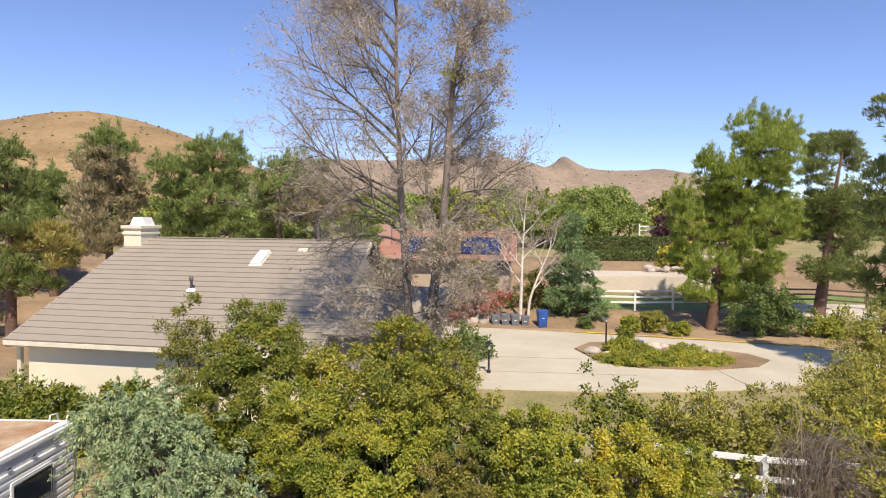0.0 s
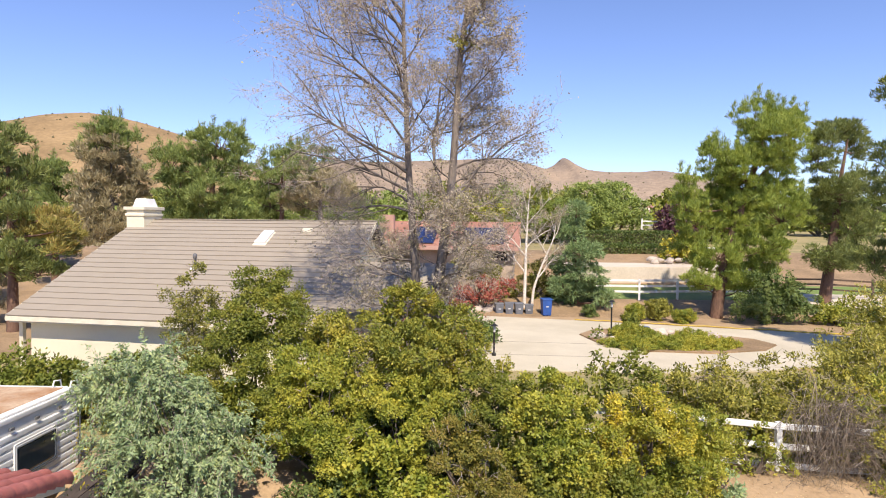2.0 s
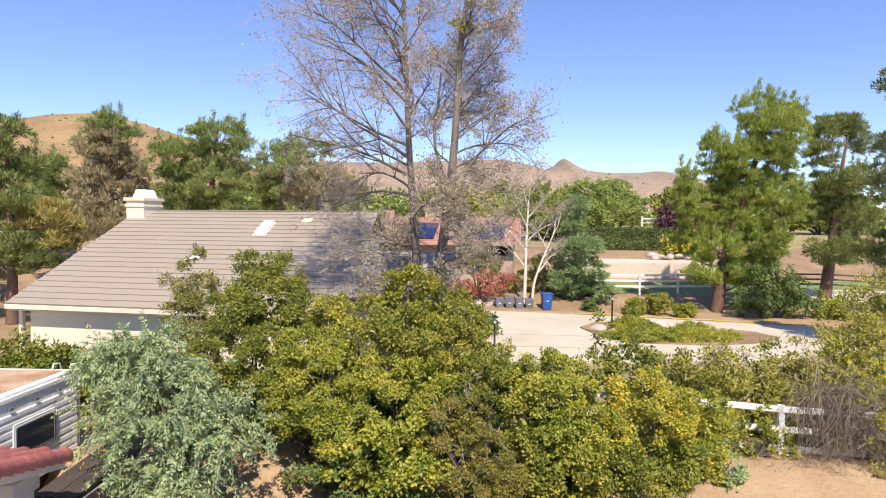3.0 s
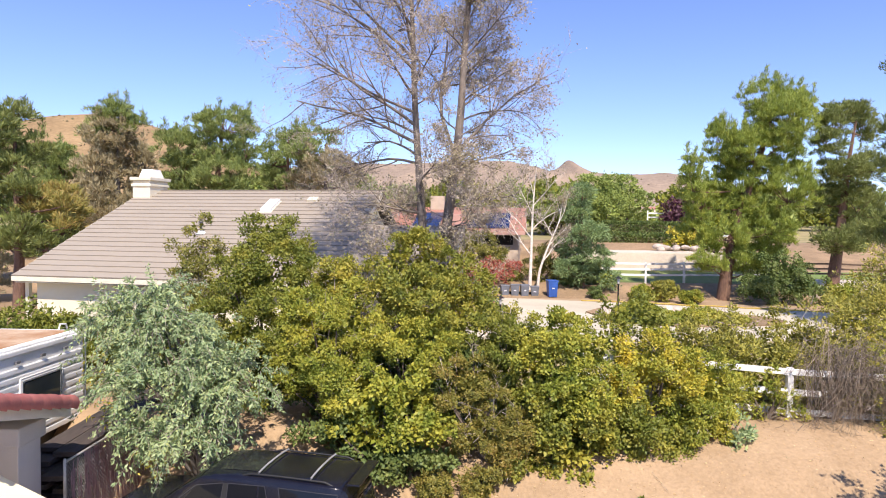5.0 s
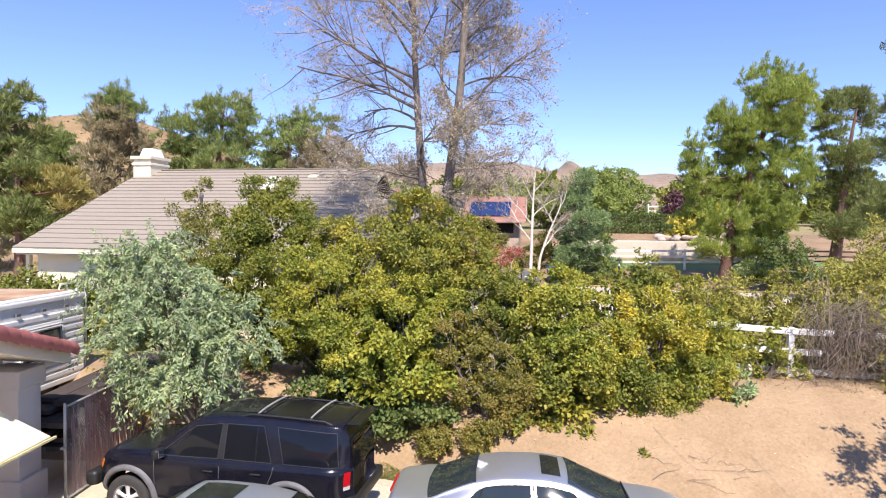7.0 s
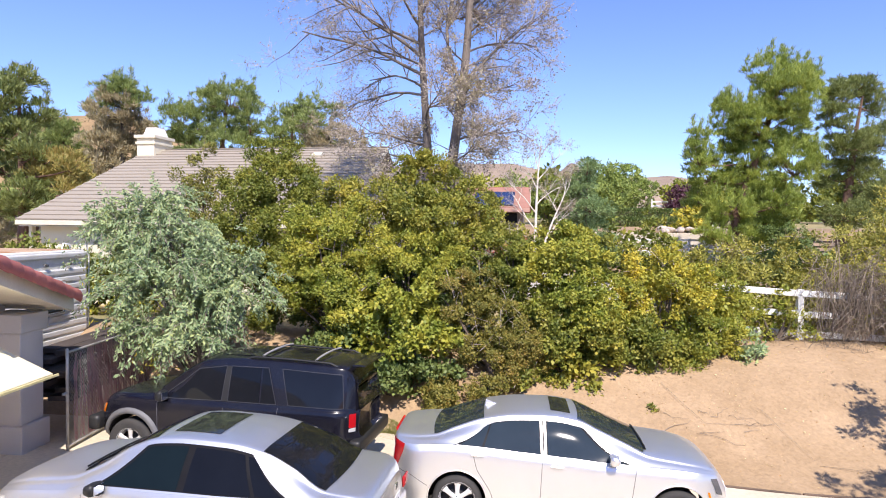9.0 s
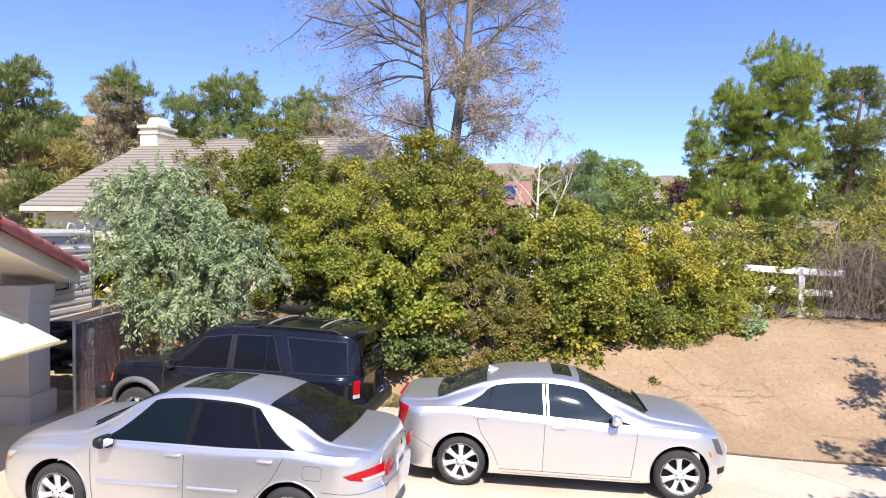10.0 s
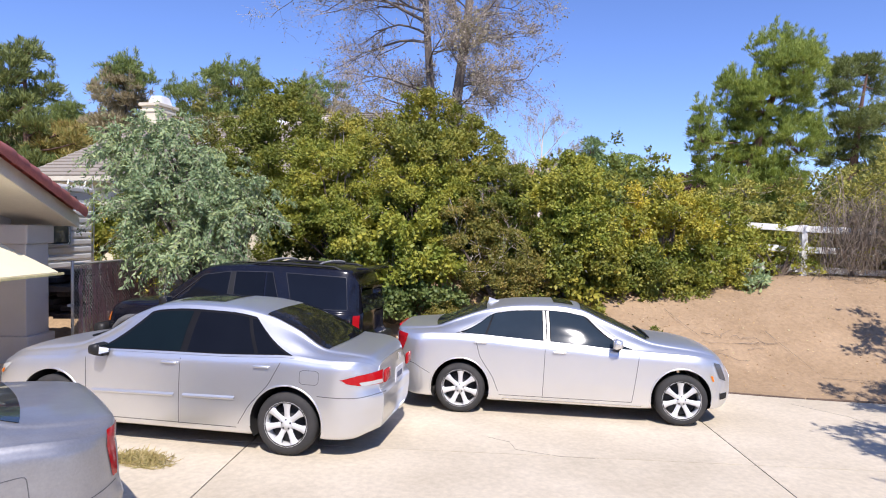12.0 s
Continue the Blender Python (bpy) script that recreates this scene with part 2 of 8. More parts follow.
    l_red=leaf_mat("leaf_red", [(0.26, 0.09, 0.055), (0.42, 0.1, 0.075), (0.36, 0.25, 0.13)], patch=0.5),
    l_plum=leaf_mat("leaf_plum", [(0.05, 0.021, 0.031), (0.111, 0.041, 0.062), (0.162, 0.07, 0.074)], patch=0.4),
    l_sparse=leaf_mat("leaf_autumn", [(0.3, 0.25, 0.21), (0.42, 0.36, 0.29), (0.38, 0.33, 0.18), (0.3, 0.3, 0.09)], patch=0.6),
    l_rust=leaf_mat("needle_rust", [(0.2, 0.22, 0.05), (0.36, 0.31, 0.08), (0.42, 0.25, 0.08)], patch=0.5),
    l_far=leaf_mat("leaf_far", [(0.13, 0.19, 0.045), (0.26, 0.33, 0.075), (0.42, 0.46, 0.11)], patch=0.45),
    l_grass=leaf_mat("grass_blade", [(0.12, 0.17, 0.04), (0.24, 0.24, 0.07), (0.4, 0.31, 0.13)], patch=0.4),
    l_hay=leaf_mat("dry_grass_blade", [(0.22, 0.22, 0.07), (0.42, 0.34, 0.13), (0.6, 0.46, 0.22)], patch=0.5),
    l_litter=leaf_mat("leaf_litter", [(0.31, 0.186, 0.093), (0.62, 0.419, 0.202), (0.62, 0.589, 0.341)], through_light=0.1, patch=0.3),
    silver=mat("silver_paint", (0.76, 0.765, 0.775), (0.73, 0.735, 0.745), scale=1.5, fine=900, vary=0.05, rough=0.38, bump=0, metal=0.87, coat=0.3, rough_vary=0.03),
    pearl=mat("pale_silver_paint", (0.81, 0.81, 0.81), (0.78, 0.78, 0.78), scale=1.5, fine=900, vary=0.05, rough=0.38, bump=0, metal=0.87, coat=0.3, rough_vary=0.03),
    dusty=mat("dusty_grey_paint", (0.36, 0.36, 0.37), (0.3, 0.3, 0.31), scale=2.5, fine=60, vary=0.08, rough=0.4, bump=0, metal=0.6, coat=0.4),
    blackpaint=mat("black_paint", (0.005, 0.005, 0.011), (0.01, 0.01, 0.014), scale=1.8, fine=30, vary=0.2, rough=0.24, bump=0, coat=0.25, spec=0.35, rough_vary=0.1),
    cladding=mat("grey_cladding", (0.15, 0.15, 0.155), scale=4, fine=80, vary=0.08, rough=0.55, bump=0.08),
    glass=glass_mat("tinted_glass", (0.007, 0.008, 0.011), spec=0.2),
    glass_dark=glass_mat("dark_glass", (0.008, 0.009, 0.012)),
    # base colour raised to carry the reflected sky and the interior seen through
    glass_pale=glass_mat("pale_sheen_glass", (0.024, 0.034, 0.042), rough=0.05, spec=0.5),
    roof_glass=glass_mat("roof_glass", (0.02, 0.022, 0.022), rough=0.08),
    rubber=mat("tyre_rubber", (0.03, 0.03, 0.03), (0.045, 0.042, 0.04), scale=6, fine=60, vary=0.15, rough=0.8, bump=0.2),
    alloy=mat("alloy_wheel", (0.7, 0.7, 0.7), (0.64, 0.64, 0.63), scale=5, fine=80, vary=0.05, rough=0.42, metal=0.25, bump=0),
    hubdark=mat("brake_steel", (0.05, 0.05, 0.055), rough=0.6, metal=0.4),
    chrome=mat("chrome", (0.75, 0.76, 0.78), (0.72, 0.73, 0.75), rough=0.12, metal=1.0, bump=0, vary=0.02, rough_vary=0.03),
    bright_trim=mat("bright_trim", (0.62, 0.61, 0.59), (0.56, 0.55, 0.53), scale=4, fine=60, vary=0.05, rough=0.4, metal=0.5, bump=0),
    trim_grey=mat("window_trim", (0.04, 0.04, 0.045), scale=4, fine=60, vary=0.1, rough=0.35, bump=0),
    old_timber=mat("old_timber", (0.09, 0.07, 0.06), (0.05, 0.04, 0.035), scale=3, fine=40, vary=0.25, rough=0.9, bump=0.3, stretch=(1, 0.15, 1)),
    gloss_black=mat("black_trim", (0.01, 0.01, 0.012), scale=4, fine=60, vary=0.1, rough=0.5, bump=0, spec=0.12),
    glass_teal=glass_mat("dark_teal_glass", (0.006, 0.011, 0.013), rough=0.04, spec=0.18),
    seam=mat("panel_gap", (0.13, 0.13, 0.14), rough=0.8, bump=0),
    redlens=glass_mat("red_lens", (0.42, 0.008, 0.012), rough=0.1),
    clearlens=glass_mat("clear_lens", (0.5, 0.5, 0.48), rough=0.1),
    lamp_smoke=glass_mat("smoked_lens", (0.09, 0.09, 0.095), rough=0.1),
    amberlens=glass_mat("amber_lens", (0.75, 0.2, 0.01), rough=0.12),
    plate=mat("plate_white", (0.7, 0.7, 0.72), rough=0.5, bump=0),
    plate_ink=mat("plate_ink", (0.12, 0.13, 0.2), rough=0.6, bump=0),
)


# ---- mesh helpers ----
rng = np.random.default_rng(7)


def mesh_np(name, V, F, material, smooth=False, mats=None):
    """A mesh from arrays; F: rows of three or four corners. mats: a slot for each face, with material then a list."""
    me = bpy.data.meshes.new(name)
    V, F = np.asarray(V, np.float32), np.asarray(F, np.int32)
    n, k = F.shape
    me.vertices.add(len(V))
    me.vertices.foreach_set("co", V.ravel())
    me.loops.add(n * k)
    me.loops.foreach_set("vertex_index", F.ravel())
    me.polygons.add(n)
    me.polygons.foreach_set("loop_start", np.arange(0, n * k, k, dtype=np.int32))
    me.polygons.foreach_set("loop_total", np.full(n, k, np.int32))
    for m in material if isinstance(material, (list, tuple)) else [material]:
        me.materials.append(m)
    if mats is not None:
        me.polygons.foreach_set("material_index", np.asarray(mats, np.int32))
    if smooth:
        me.polygons.foreach_set("use_smooth", np.ones(n, bool))
    me.update(calc_edges=True)
    me.validate()
    return me


def child(ob, parent, label=""):
    if parent is not None:
        ob.parent = parent
    return tagged(ob, label=label)


def part(name, bm, material, parent=None, label="", smooth=False):
    """Links a bmesh as one mesh object under a thing or a part."""
    me = bpy.data.meshes.new(name)
    bm.to_mesh(me)
    bm.free()
    me.materials.append(material)
    if smooth:
        me.polygons.foreach_set("use_smooth", np.ones(len(me.polygons), bool))
    return child(new(name, me), parent, label)


def put(name, V, F, material, parent=None, label="", smooth=False, mats=None):
    return child(new(name, mesh_np(name, V, F, material, smooth, mats)), parent, label)


def thing(name, m=None):
    ob = new(name)
    ob.empty_display_size = 0.2
    if m is not None:
        ob.matrix_basis = m
    return ob


def box(size, at=(0, 0, 0), bevel=0.0, turn=None, bm=None):
    """A box of that size, centred at a place, with its edges rounded; added to bm where one is given."""
    one = bmesh.new()
    bmesh.ops.create_cube(one, size=1)
    bmesh.ops.scale(one, vec=size, verts=one.verts)
    if bevel:
        bmesh.ops.bevel(one, geom=one.edges[:], offset=bevel, segments=2, affect="EDGES", profile=0.6)
    mtx = Matrix.Translation(at) @ (turn or Matrix())
    bmesh.ops.transform(one, matrix=mtx, verts=one.verts)
    if bm is None:
        return one
    tmp = bpy.data.meshes.new("tmp")
    one.to_mesh(tmp)
    one.free()
    bm.from_mesh(tmp)
    bpy.data.meshes.remove(tmp)
    return bm


def prism(outline, z0, z1, bevel=0.0):
    """A flat slab with that outline, between two heights."""
    bm = bmesh.new()
    low = [bm.verts.new((x, y, z0)) for x, y in outline]
    f = bm.faces.new(low)
    if f.normal.z > 0:
        f.normal_flip()
    top = bmesh.ops.extrude_face_region(bm, geom=[f])
    bmesh.ops.translate(bm, vec=(0, 0, z1 - z0), verts=[v for v in top["geom"] if isinstance(v, bmesh.types.BMVert)])
    bmesh.ops.recalc_face_normals(bm, faces=bm.faces)
    if bevel:
        es = [e for e in bm.edges if abs(e.verts[0].co.z - z1) < 1e-6 and abs(e.verts[1].co.z - z1) < 1e-6]
        bmesh.ops.bevel(bm, geom=es, offset=bevel, segments=2, affect="EDGES")
    bmesh.ops.triangulate(bm, faces=[g for g in bm.faces if len(g.verts) > 4])
    return bm


def lathe(profile, steps=32, axis="y", at=(0, 0, 0)):
    """Turns rows of (radius, place along the axis) round the axis."""
    V, F = [], []
    for r, a in profile:
        for k in range(steps):
            w = 2 * math.pi * k / steps
            V.append((r * math.cos(w) + at[0], a + at[1], r * math.sin(w) + at[2]) if axis == "y" else (r * math.cos(w) + at[0], r * math.sin(w) + at[1], a + at[2]))
    for i in range(len(profile) - 1):
        for k in range(steps):
            F.append((i * steps + k, i * steps + (k + 1) % steps, (i + 1) * steps + (k + 1) % steps, (i + 1) * steps + k))
    return np.array(V), np.array(F)


def tubes(paths, sides=5):
    """Tapered tubes: a list of (points, radii), as one set of corners and faces."""
    VV, FF, base = [], [], 0
    ang = np.arange(sides) * 2 * math.pi / sides
    ca, sa = np.cos(ang), np.sin(ang)
    ring = np.arange(sides)
    nxt = (ring + 1) % sides
    for P, R in paths:
        P, R = np.asarray(P, float), np.asarray(R, float)
        T = np.gradient(P, axis=0)
        T /= np.linalg.norm(T, axis=1, keepdims=True) + 1e-9
        up = np.array([0.0, 0, 1]) if abs(T[0, 2]) < 0.8 else np.array([1.0, 0, 0])
        A = np.cross(T, up)
        A /= np.linalg.norm(A, axis=1, keepdims=True) + 1e-9
        B = np.cross(T, A)
        ringv = P[:, None, :] + R[:, None, None] * (ca[None, :, None] * A[:, None, :] + sa[None, :, None] * B[:, None, :])
        n = len(P)
        VV.append(ringv.reshape(-1, 3))
        for i in range(n - 1):
            FF.append(np.stack([base + i * sides + ring, base + i * sides + nxt, base + (i + 1) * sides + nxt, base + (i + 1) * sides + ring], 1))
        base += n * sides
    return np.concatenate(VV), np.concatenate(FF)


def smoothstep(a, b, x):
    t = np.clip((np.asarray(x, float) - a) / (b - a), 0, 1)
    return t * t * (3 - 2 * t)


def value_noise(x, y, seed=0):
    """Smooth rolling noise for land, from a few crossed waves."""
    r = np.random.default_rng(seed)
    s = 0
    for k in range(7):
        a, f, p = r.uniform(0, 6.28), 1.7 ** (k - 2), r.uniform(0, 6.28)
        s = s + np.sin((x * math.cos(a) + y * math.sin(a)) * f + p + 0.8 * np.sin((x * math.sin(a) - y * math.cos(a)) * f * 0.7 + p)) / (1.45 ** k)
    return s / 2.6


def drive_z(x, y):
    """The paved forecourt: a gently falling plane."""
    return -0.0175 * (x + 0.19) - 0.0105 * (y - 8.3)


def edge_y(x):
    """The far edge of the paved forecourt."""
    return np.interp(x, [-30, -6.5, -1.2, 1.5, 5.0, 9.0, 30], [12.2, 12.2, 11.9, 10.45, 9.8, 9.55, 9.0])


def land_z(x, y):
    """Height of the land: forecourt, earth bank, the neighbour's level lot, and a slow rise behind it."""
    x, y = np.asarray(x, float), np.asarray(y, float)
    d = y - edge_y(x)
    base = drive_z(x, np.minimum(y, edge_y(x))) - 0.05
    top = 1.42 - 0.2 * smoothstep(15, 19, y)
    rise = smoothstep(-0.05, 1.0, d / np.maximum(14.35 - edge_y(x), 1.0))
    flat = base * (1 - rise) + top * rise
    flat = flat + 0.1 * value_noise(x * 1.3, y * 1.3, 3) * smoothstep(0.1, 1.2, d) * (1 - smoothstep(16, 20, y))
    back = 0.75 * smoothstep(40.5, 43.5, y) + 2.4 * smoothstep(45, 63, y) + 2.0 * smoothstep(70, 140, y)
    return flat + back + 0.02 * value_noise(x * 0.4, y * 0.4, 5) * smoothstep(16, 20, y)


# ---- land ----
xs = np.unique(np.concatenate([np.arange(-13, 13.01, 0.3), np.arange(-60, 60.1, 3), np.arange(-400, 401, 40), [-3000, -1500, -800, 800, 1500, 3000]]))
ys = np.unique(np.concatenate([np.arange(8.5, 17.01, 0.25), np.arange(-12, 75, 2.0), np.arange(80, 400, 30), [-2500, -800, -200, -60, 600, 1000, 1800, 3500]]))
GX, GY = np.meshgrid(xs, ys)
GZ = land_z(GX, GY)
V = np.stack([GX, GY, GZ], -1).reshape(-1, 3)
nx = len(xs)
ii, jj = np.meshgrid(np.arange(len(ys) - 1), np.arange(nx - 1), indexing="ij")
F = np.stack([ii * nx + jj, ii * nx + jj + 1, (ii + 1) * nx + jj + 1, (ii + 1) * nx + jj], -1).reshape(-1, 4)
mid = V[F].mean(1)
slot = np.where(mid[:, 1] < 15.2, 0, np.where(mid[:, 1] < 26.0, 2, 1))
slot = np.where((mid[:, 1] > 43.5) & (mid[:, 1] < 49.5) & (mid[:, 0] > 8), 3, slot)
slot = np.where(mid[:, 1] > 66, 2, slot)
ground = put("ground", V, F, [M["dirt"], M["soil"], M["straw"], M["lawn"]], smooth=True, mats=slot)
tagged(ground, "tan bare earth bank rising to a level dry lot", "ground", kind="structure")


def slab(name, outline, z0, z1, material, label, category, bevel=0.01):
    ob = part(name, prism(outline, z0, z1, bevel), material)
    return tagged(ob, label, category, kind="structure")


# the paved forecourt: poured panels with open joints between them
forecourt = thing("forecourt")
tagged(forecourt, "sunlit pale concrete forecourt of large poured panels", "pavement", kind="structure")
under = put("panel_bed", [(-30, -12, drive_z(-30, -12) - 0.035), (30, -12, drive_z(30, -12) - 0.035), (30, 9.0, drive_z(30, 9) - 0.035), (-30, 9.0, drive_z(-30, 9) - 0.035)], [(0, 1, 2, 3)], M["joint"], forecourt)
JX = [-30, -12.0, -7.4, -2.4, 2.93, 7.8, 12.5, 18, 30]
JY = [-12, -6.0, -1.0, 2.5, 6.75]


def panel(x0, x1, y0, y1):
    """One poured panel; y1 None: up to the forecourt's edge."""
    g = 0.007
    n = 6
    bm = bmesh.new()
    pts = []
    for k in range(n + 1):
        x = x0 + g + (x1 - x0 - 2 * g) * k / n
        pts.append((x, y0 + g))
    for k in range(n, -1, -1):
        x = x0 + g + (x1 - x0 - 2 * g) * k / n
        pts.append((x, (y1 if y1 is not None else float(edge_y(x))) - g))
    hi = [bm.verts.new((x, y, drive_z(x, y))) for x, y in pts]
    lo = [bm.verts.new((x, y, drive_z(x, y) - 0.1)) for x, y in pts]
    bm.faces.new(hi)
    m = len(pts)
    for k in range(m):
        bm.faces.new((hi[k], lo[k], lo[(k + 1) % m], hi[(k + 1) % m]))
    bmesh.ops.recalc_face_normals(bm, faces=bm.faces)
    return bm


for i in range(len(JX) - 1):
    for j in range(len(JY)):
        y1 = JY[j + 1] if j + 1 < len(JY) else None
        part("concrete_panel", panel(JX[i], JX[i + 1], JY[j], y1), M["concrete"], forecourt)

# the neighbour's drive with its turning loop
LOT = 1.22
DRIVE = [(-1.5, 40.4), (1.9, 39.9), (6.7, 38.7), (12, 37.1), (18.4, 35.2), (22.2, 33.6), (30, 29.6), (45, 22), (45, 17.5), (30, 24.6), (24, 27.3), (19.7, 28.3), (16, 27.1), (12.6, 25.9), (9.5, 25.3), (7.1, 25.1), (3.1, 25.1), (-1.0, 25.4)]
slab("neighbour_drive", DRIVE, LOT - 0.1, LOT + 0.05, M["drive_concrete"], "pale concrete drive looping round a planted island", "road", 0.02)
for a, b in (((-1, 31.6), (6.2, 31.0)), ((-1, 28.4), (8.0, 27.8)), ((12.2, 26.0), (12.0, 29.0)), ((9.0, 36.4), (9.2, 37.8))):
    a, b = np.array(a), np.array(b)
    d = (b - a) / np.linalg.norm(b - a)
    n = np.array([-d[1], d[0]]) * 0.03
    tagged(part("drive_joint", prism([tuple(a - n), tuple(b - n), tuple(b + n), tuple(a + n)], LOT + 0.045, LOT + 0.054), M["joint"]), "dark open joint across the pale concrete drive", "joint", kind="structure")
ISLAND = [(6.3, 33.5), (6.9, 30.6), (8.6, 29.2), (11.5, 28.9), (14.2, 29.8), (15.4, 31.2), (15.0, 32.6), (12.6, 34.6), (9.6, 35.5), (7.4, 35.2)]
slab("island_bed", ISLAND, LOT, LOT + 0.11, M["soil"], "brown earth island bed edged by the concrete drive", "planting bed", 0.03)
slab("back_strip", [(-1.5, 40.5), (6.7, 38.85), (12, 37.25), (22, 33.8), (24, 35), (14, 43), (-1.5, 43)], LOT - 0.1, LOT + 0.02, M["dirt"], "tan mulch strip along the back of the drive", "planting bed", 0.02)
# pale track on the far side, past the pines
slab("pale_track", [(21.5, 41.5), (26, 37.5), (34, 32), (60, 28), (60, 62), (34, 58), (27.5, 54), (24, 47)], 1.2, 2.1, M["pale_road"], "pale dirt track behind the pines", "road", 0.05)
# pool surround and its low wall
slab("pale_terrace", [(8.5, 50.2), (23, 51), (23, 56), (8.5, 56)], 2.0, 3.75, M["pale_road"], "pale low wall and terrace behind the lawn", "terrace", 0.05)
for k in range(26):
    bm = bmesh.new()
    bmesh.ops.create_icosphere(bm, subdivisions=2, radius=1)
    for v in bm.verts:
        v.co *= 1 + 0.25 * noise.noise(v.co * 1.7 + Vector((k * 3.1, 0, 0)))
    s = rng.uniform(0.15, 0.4)
    bmesh.ops.scale(bm, vec=(s * 1.5, s, s * 0.7), verts=bm.verts)
    st = part("rock", bm, M["stone"], smooth=True)
    st.matrix_basis = pose(16.5 + rng.uniform(0, 5), 54.6 + rng.uniform(0, 0.8), land_z(18, 55) + 0.5 + rng.uniform(0, 0.3), 0, 0, rng.uniform(0, 360))
    tagged(st, "pale tumbled garden rock beside the terrace", "rock", "rocks behind the terrace")


# ---- hills ----
def hill(name, crest, depth, y, material, label, seed, rough=1.0, soft=True):
    """A ridge whose crest runs through rows of (x, height); the flanks fall away to both sides."""
    cx, cz = np.array([c[0] for c in crest], float), np.array([c[1] for c in crest], float)
    X = np.linspace(cx[0], cx[-1], 220)
    # a rounded crest line
    Z = np.interp(X, cx, cz)
    ker = np.array([1, 2, 3, 2, 1]) / 9
    if soft:
        Z = np.convolve(np.pad(Z, 2, mode="edge"), ker, mode="valid")
    S = np.linspace(-1, 1, 60)
    XX, SS = np.meshgrid(X, S)
    prof = np.cos(SS * math.pi / 2) ** 1.15
    YY = y + SS * depth + 0.1 * depth * value_noise(XX / 90, SS * 2, seed)
    gully = value_noise(XX / (0.09 * depth), SS * 1.6, seed + 1)
    ZZ = Z[None, :] * prof * (1 + 0.07 * rough * gully * (1 - prof)) - 6 + 0.01 * rough * Z[None, :] * value_noise(XX / 14, YY / 14, seed + 2)
    VV = np.stack([XX, YY, ZZ], -1).reshape(-1, 3)
    w = len(X)
    a, b = np.meshgrid(np.arange(len(S) - 1), np.arange(w - 1), indexing="ij")
    FF = np.stack([a * w + b, a * w + b + 1, (a + 1) * w + b + 1, (a + 1) * w + b], -1).reshape(-1, 4)
    ob = put(name, VV, FF, material, smooth=True)
    return tagged(ob, label, "hill", kind="structure"), VV


hill_west, HW = hill("hill_west", [(-1150, 60), (-950, 110), (-790, 140), (-680, 164), (-600, 177), (-560, 179), (-520, 172), (-450, 152), (-380, 126), (-300, 82), (-200, 20), (-120, 0)], 420, 1000, M["hill_dry"], "dry tan rounded grass hill under a clear sky", 11)
hill_mid, HM = hill("hill_north", [(-700, 60), (-500, 110), (-380, 140), (-280, 152), (-180, 150), (-60, 156), (20, 160), (100, 160), (150, 150), (190, 138), (215, 148), (232, 164), (250, 150), (275, 138), (330, 131), (390, 132), (440, 135), (490, 126), (540, 112), (600, 92), (680, 74), (800, 62), (1000, 50)], 500, 1500, M["hill_far"], "distant brown hills with a small pointed peak", 23, 0.6, False)
hill_front, HF = hill("hill_foot", [(-300, 20), (-150, 52), (-60, 62), (60, 66), (160, 62), (260, 58), (360, 50), (460, 40), (620, 24), (800, 10)], 260, 1080, M["hill_far"], "low brown foothill with scattered scrub", 31, 0.8)
# scrub on the hills, low mounds
for hv, seed, count in ((HW, 5, 1300), (HF, 6, 900), (HM, 8, 900)):
    r = np.random.default_rng(seed)
    pick = hv[r.integers(0, len(hv), count)]
    pick = pick[(pick[:, 2] > 8)]
    n = len(pick)
    sz = r.uniform(0.9, 3.0, n)
    o = np.array([(1, 0, 0), (0, 1, 0), (-1, 0, 0), (0, -1, 0), (0, 0, 1), (0, 0, -0.5)])
    V = (pick[:, None, :] + o[None] * sz[:, None, None] * r.uniform(0.6, 1.3, (n, 6, 1))).reshape(-1, 3)
    f = np.array([(0, 1, 4), (1, 2, 4), (2, 3, 4), (3, 0, 4), (1, 0, 5), (2, 1, 5), (3, 2, 5), (0, 3, 5)])
    F = (np.arange(n)[:, None, None] * 6 + f[None]).reshape(-1, 3)
    tagged(put("scrub", V, F, M["scrub"], smooth=True), "dark scattered scrub on a dry hillside", "scrub", kind="stuff")


# ---- the neighbour's house ----
HT = pose(-14.66, 20.28, 0, 0, 0, -9)
RUN, PITCH, EAVE, WIDE, SKEW = 7.6, 0.415, 3.94, 10.8, -0.085


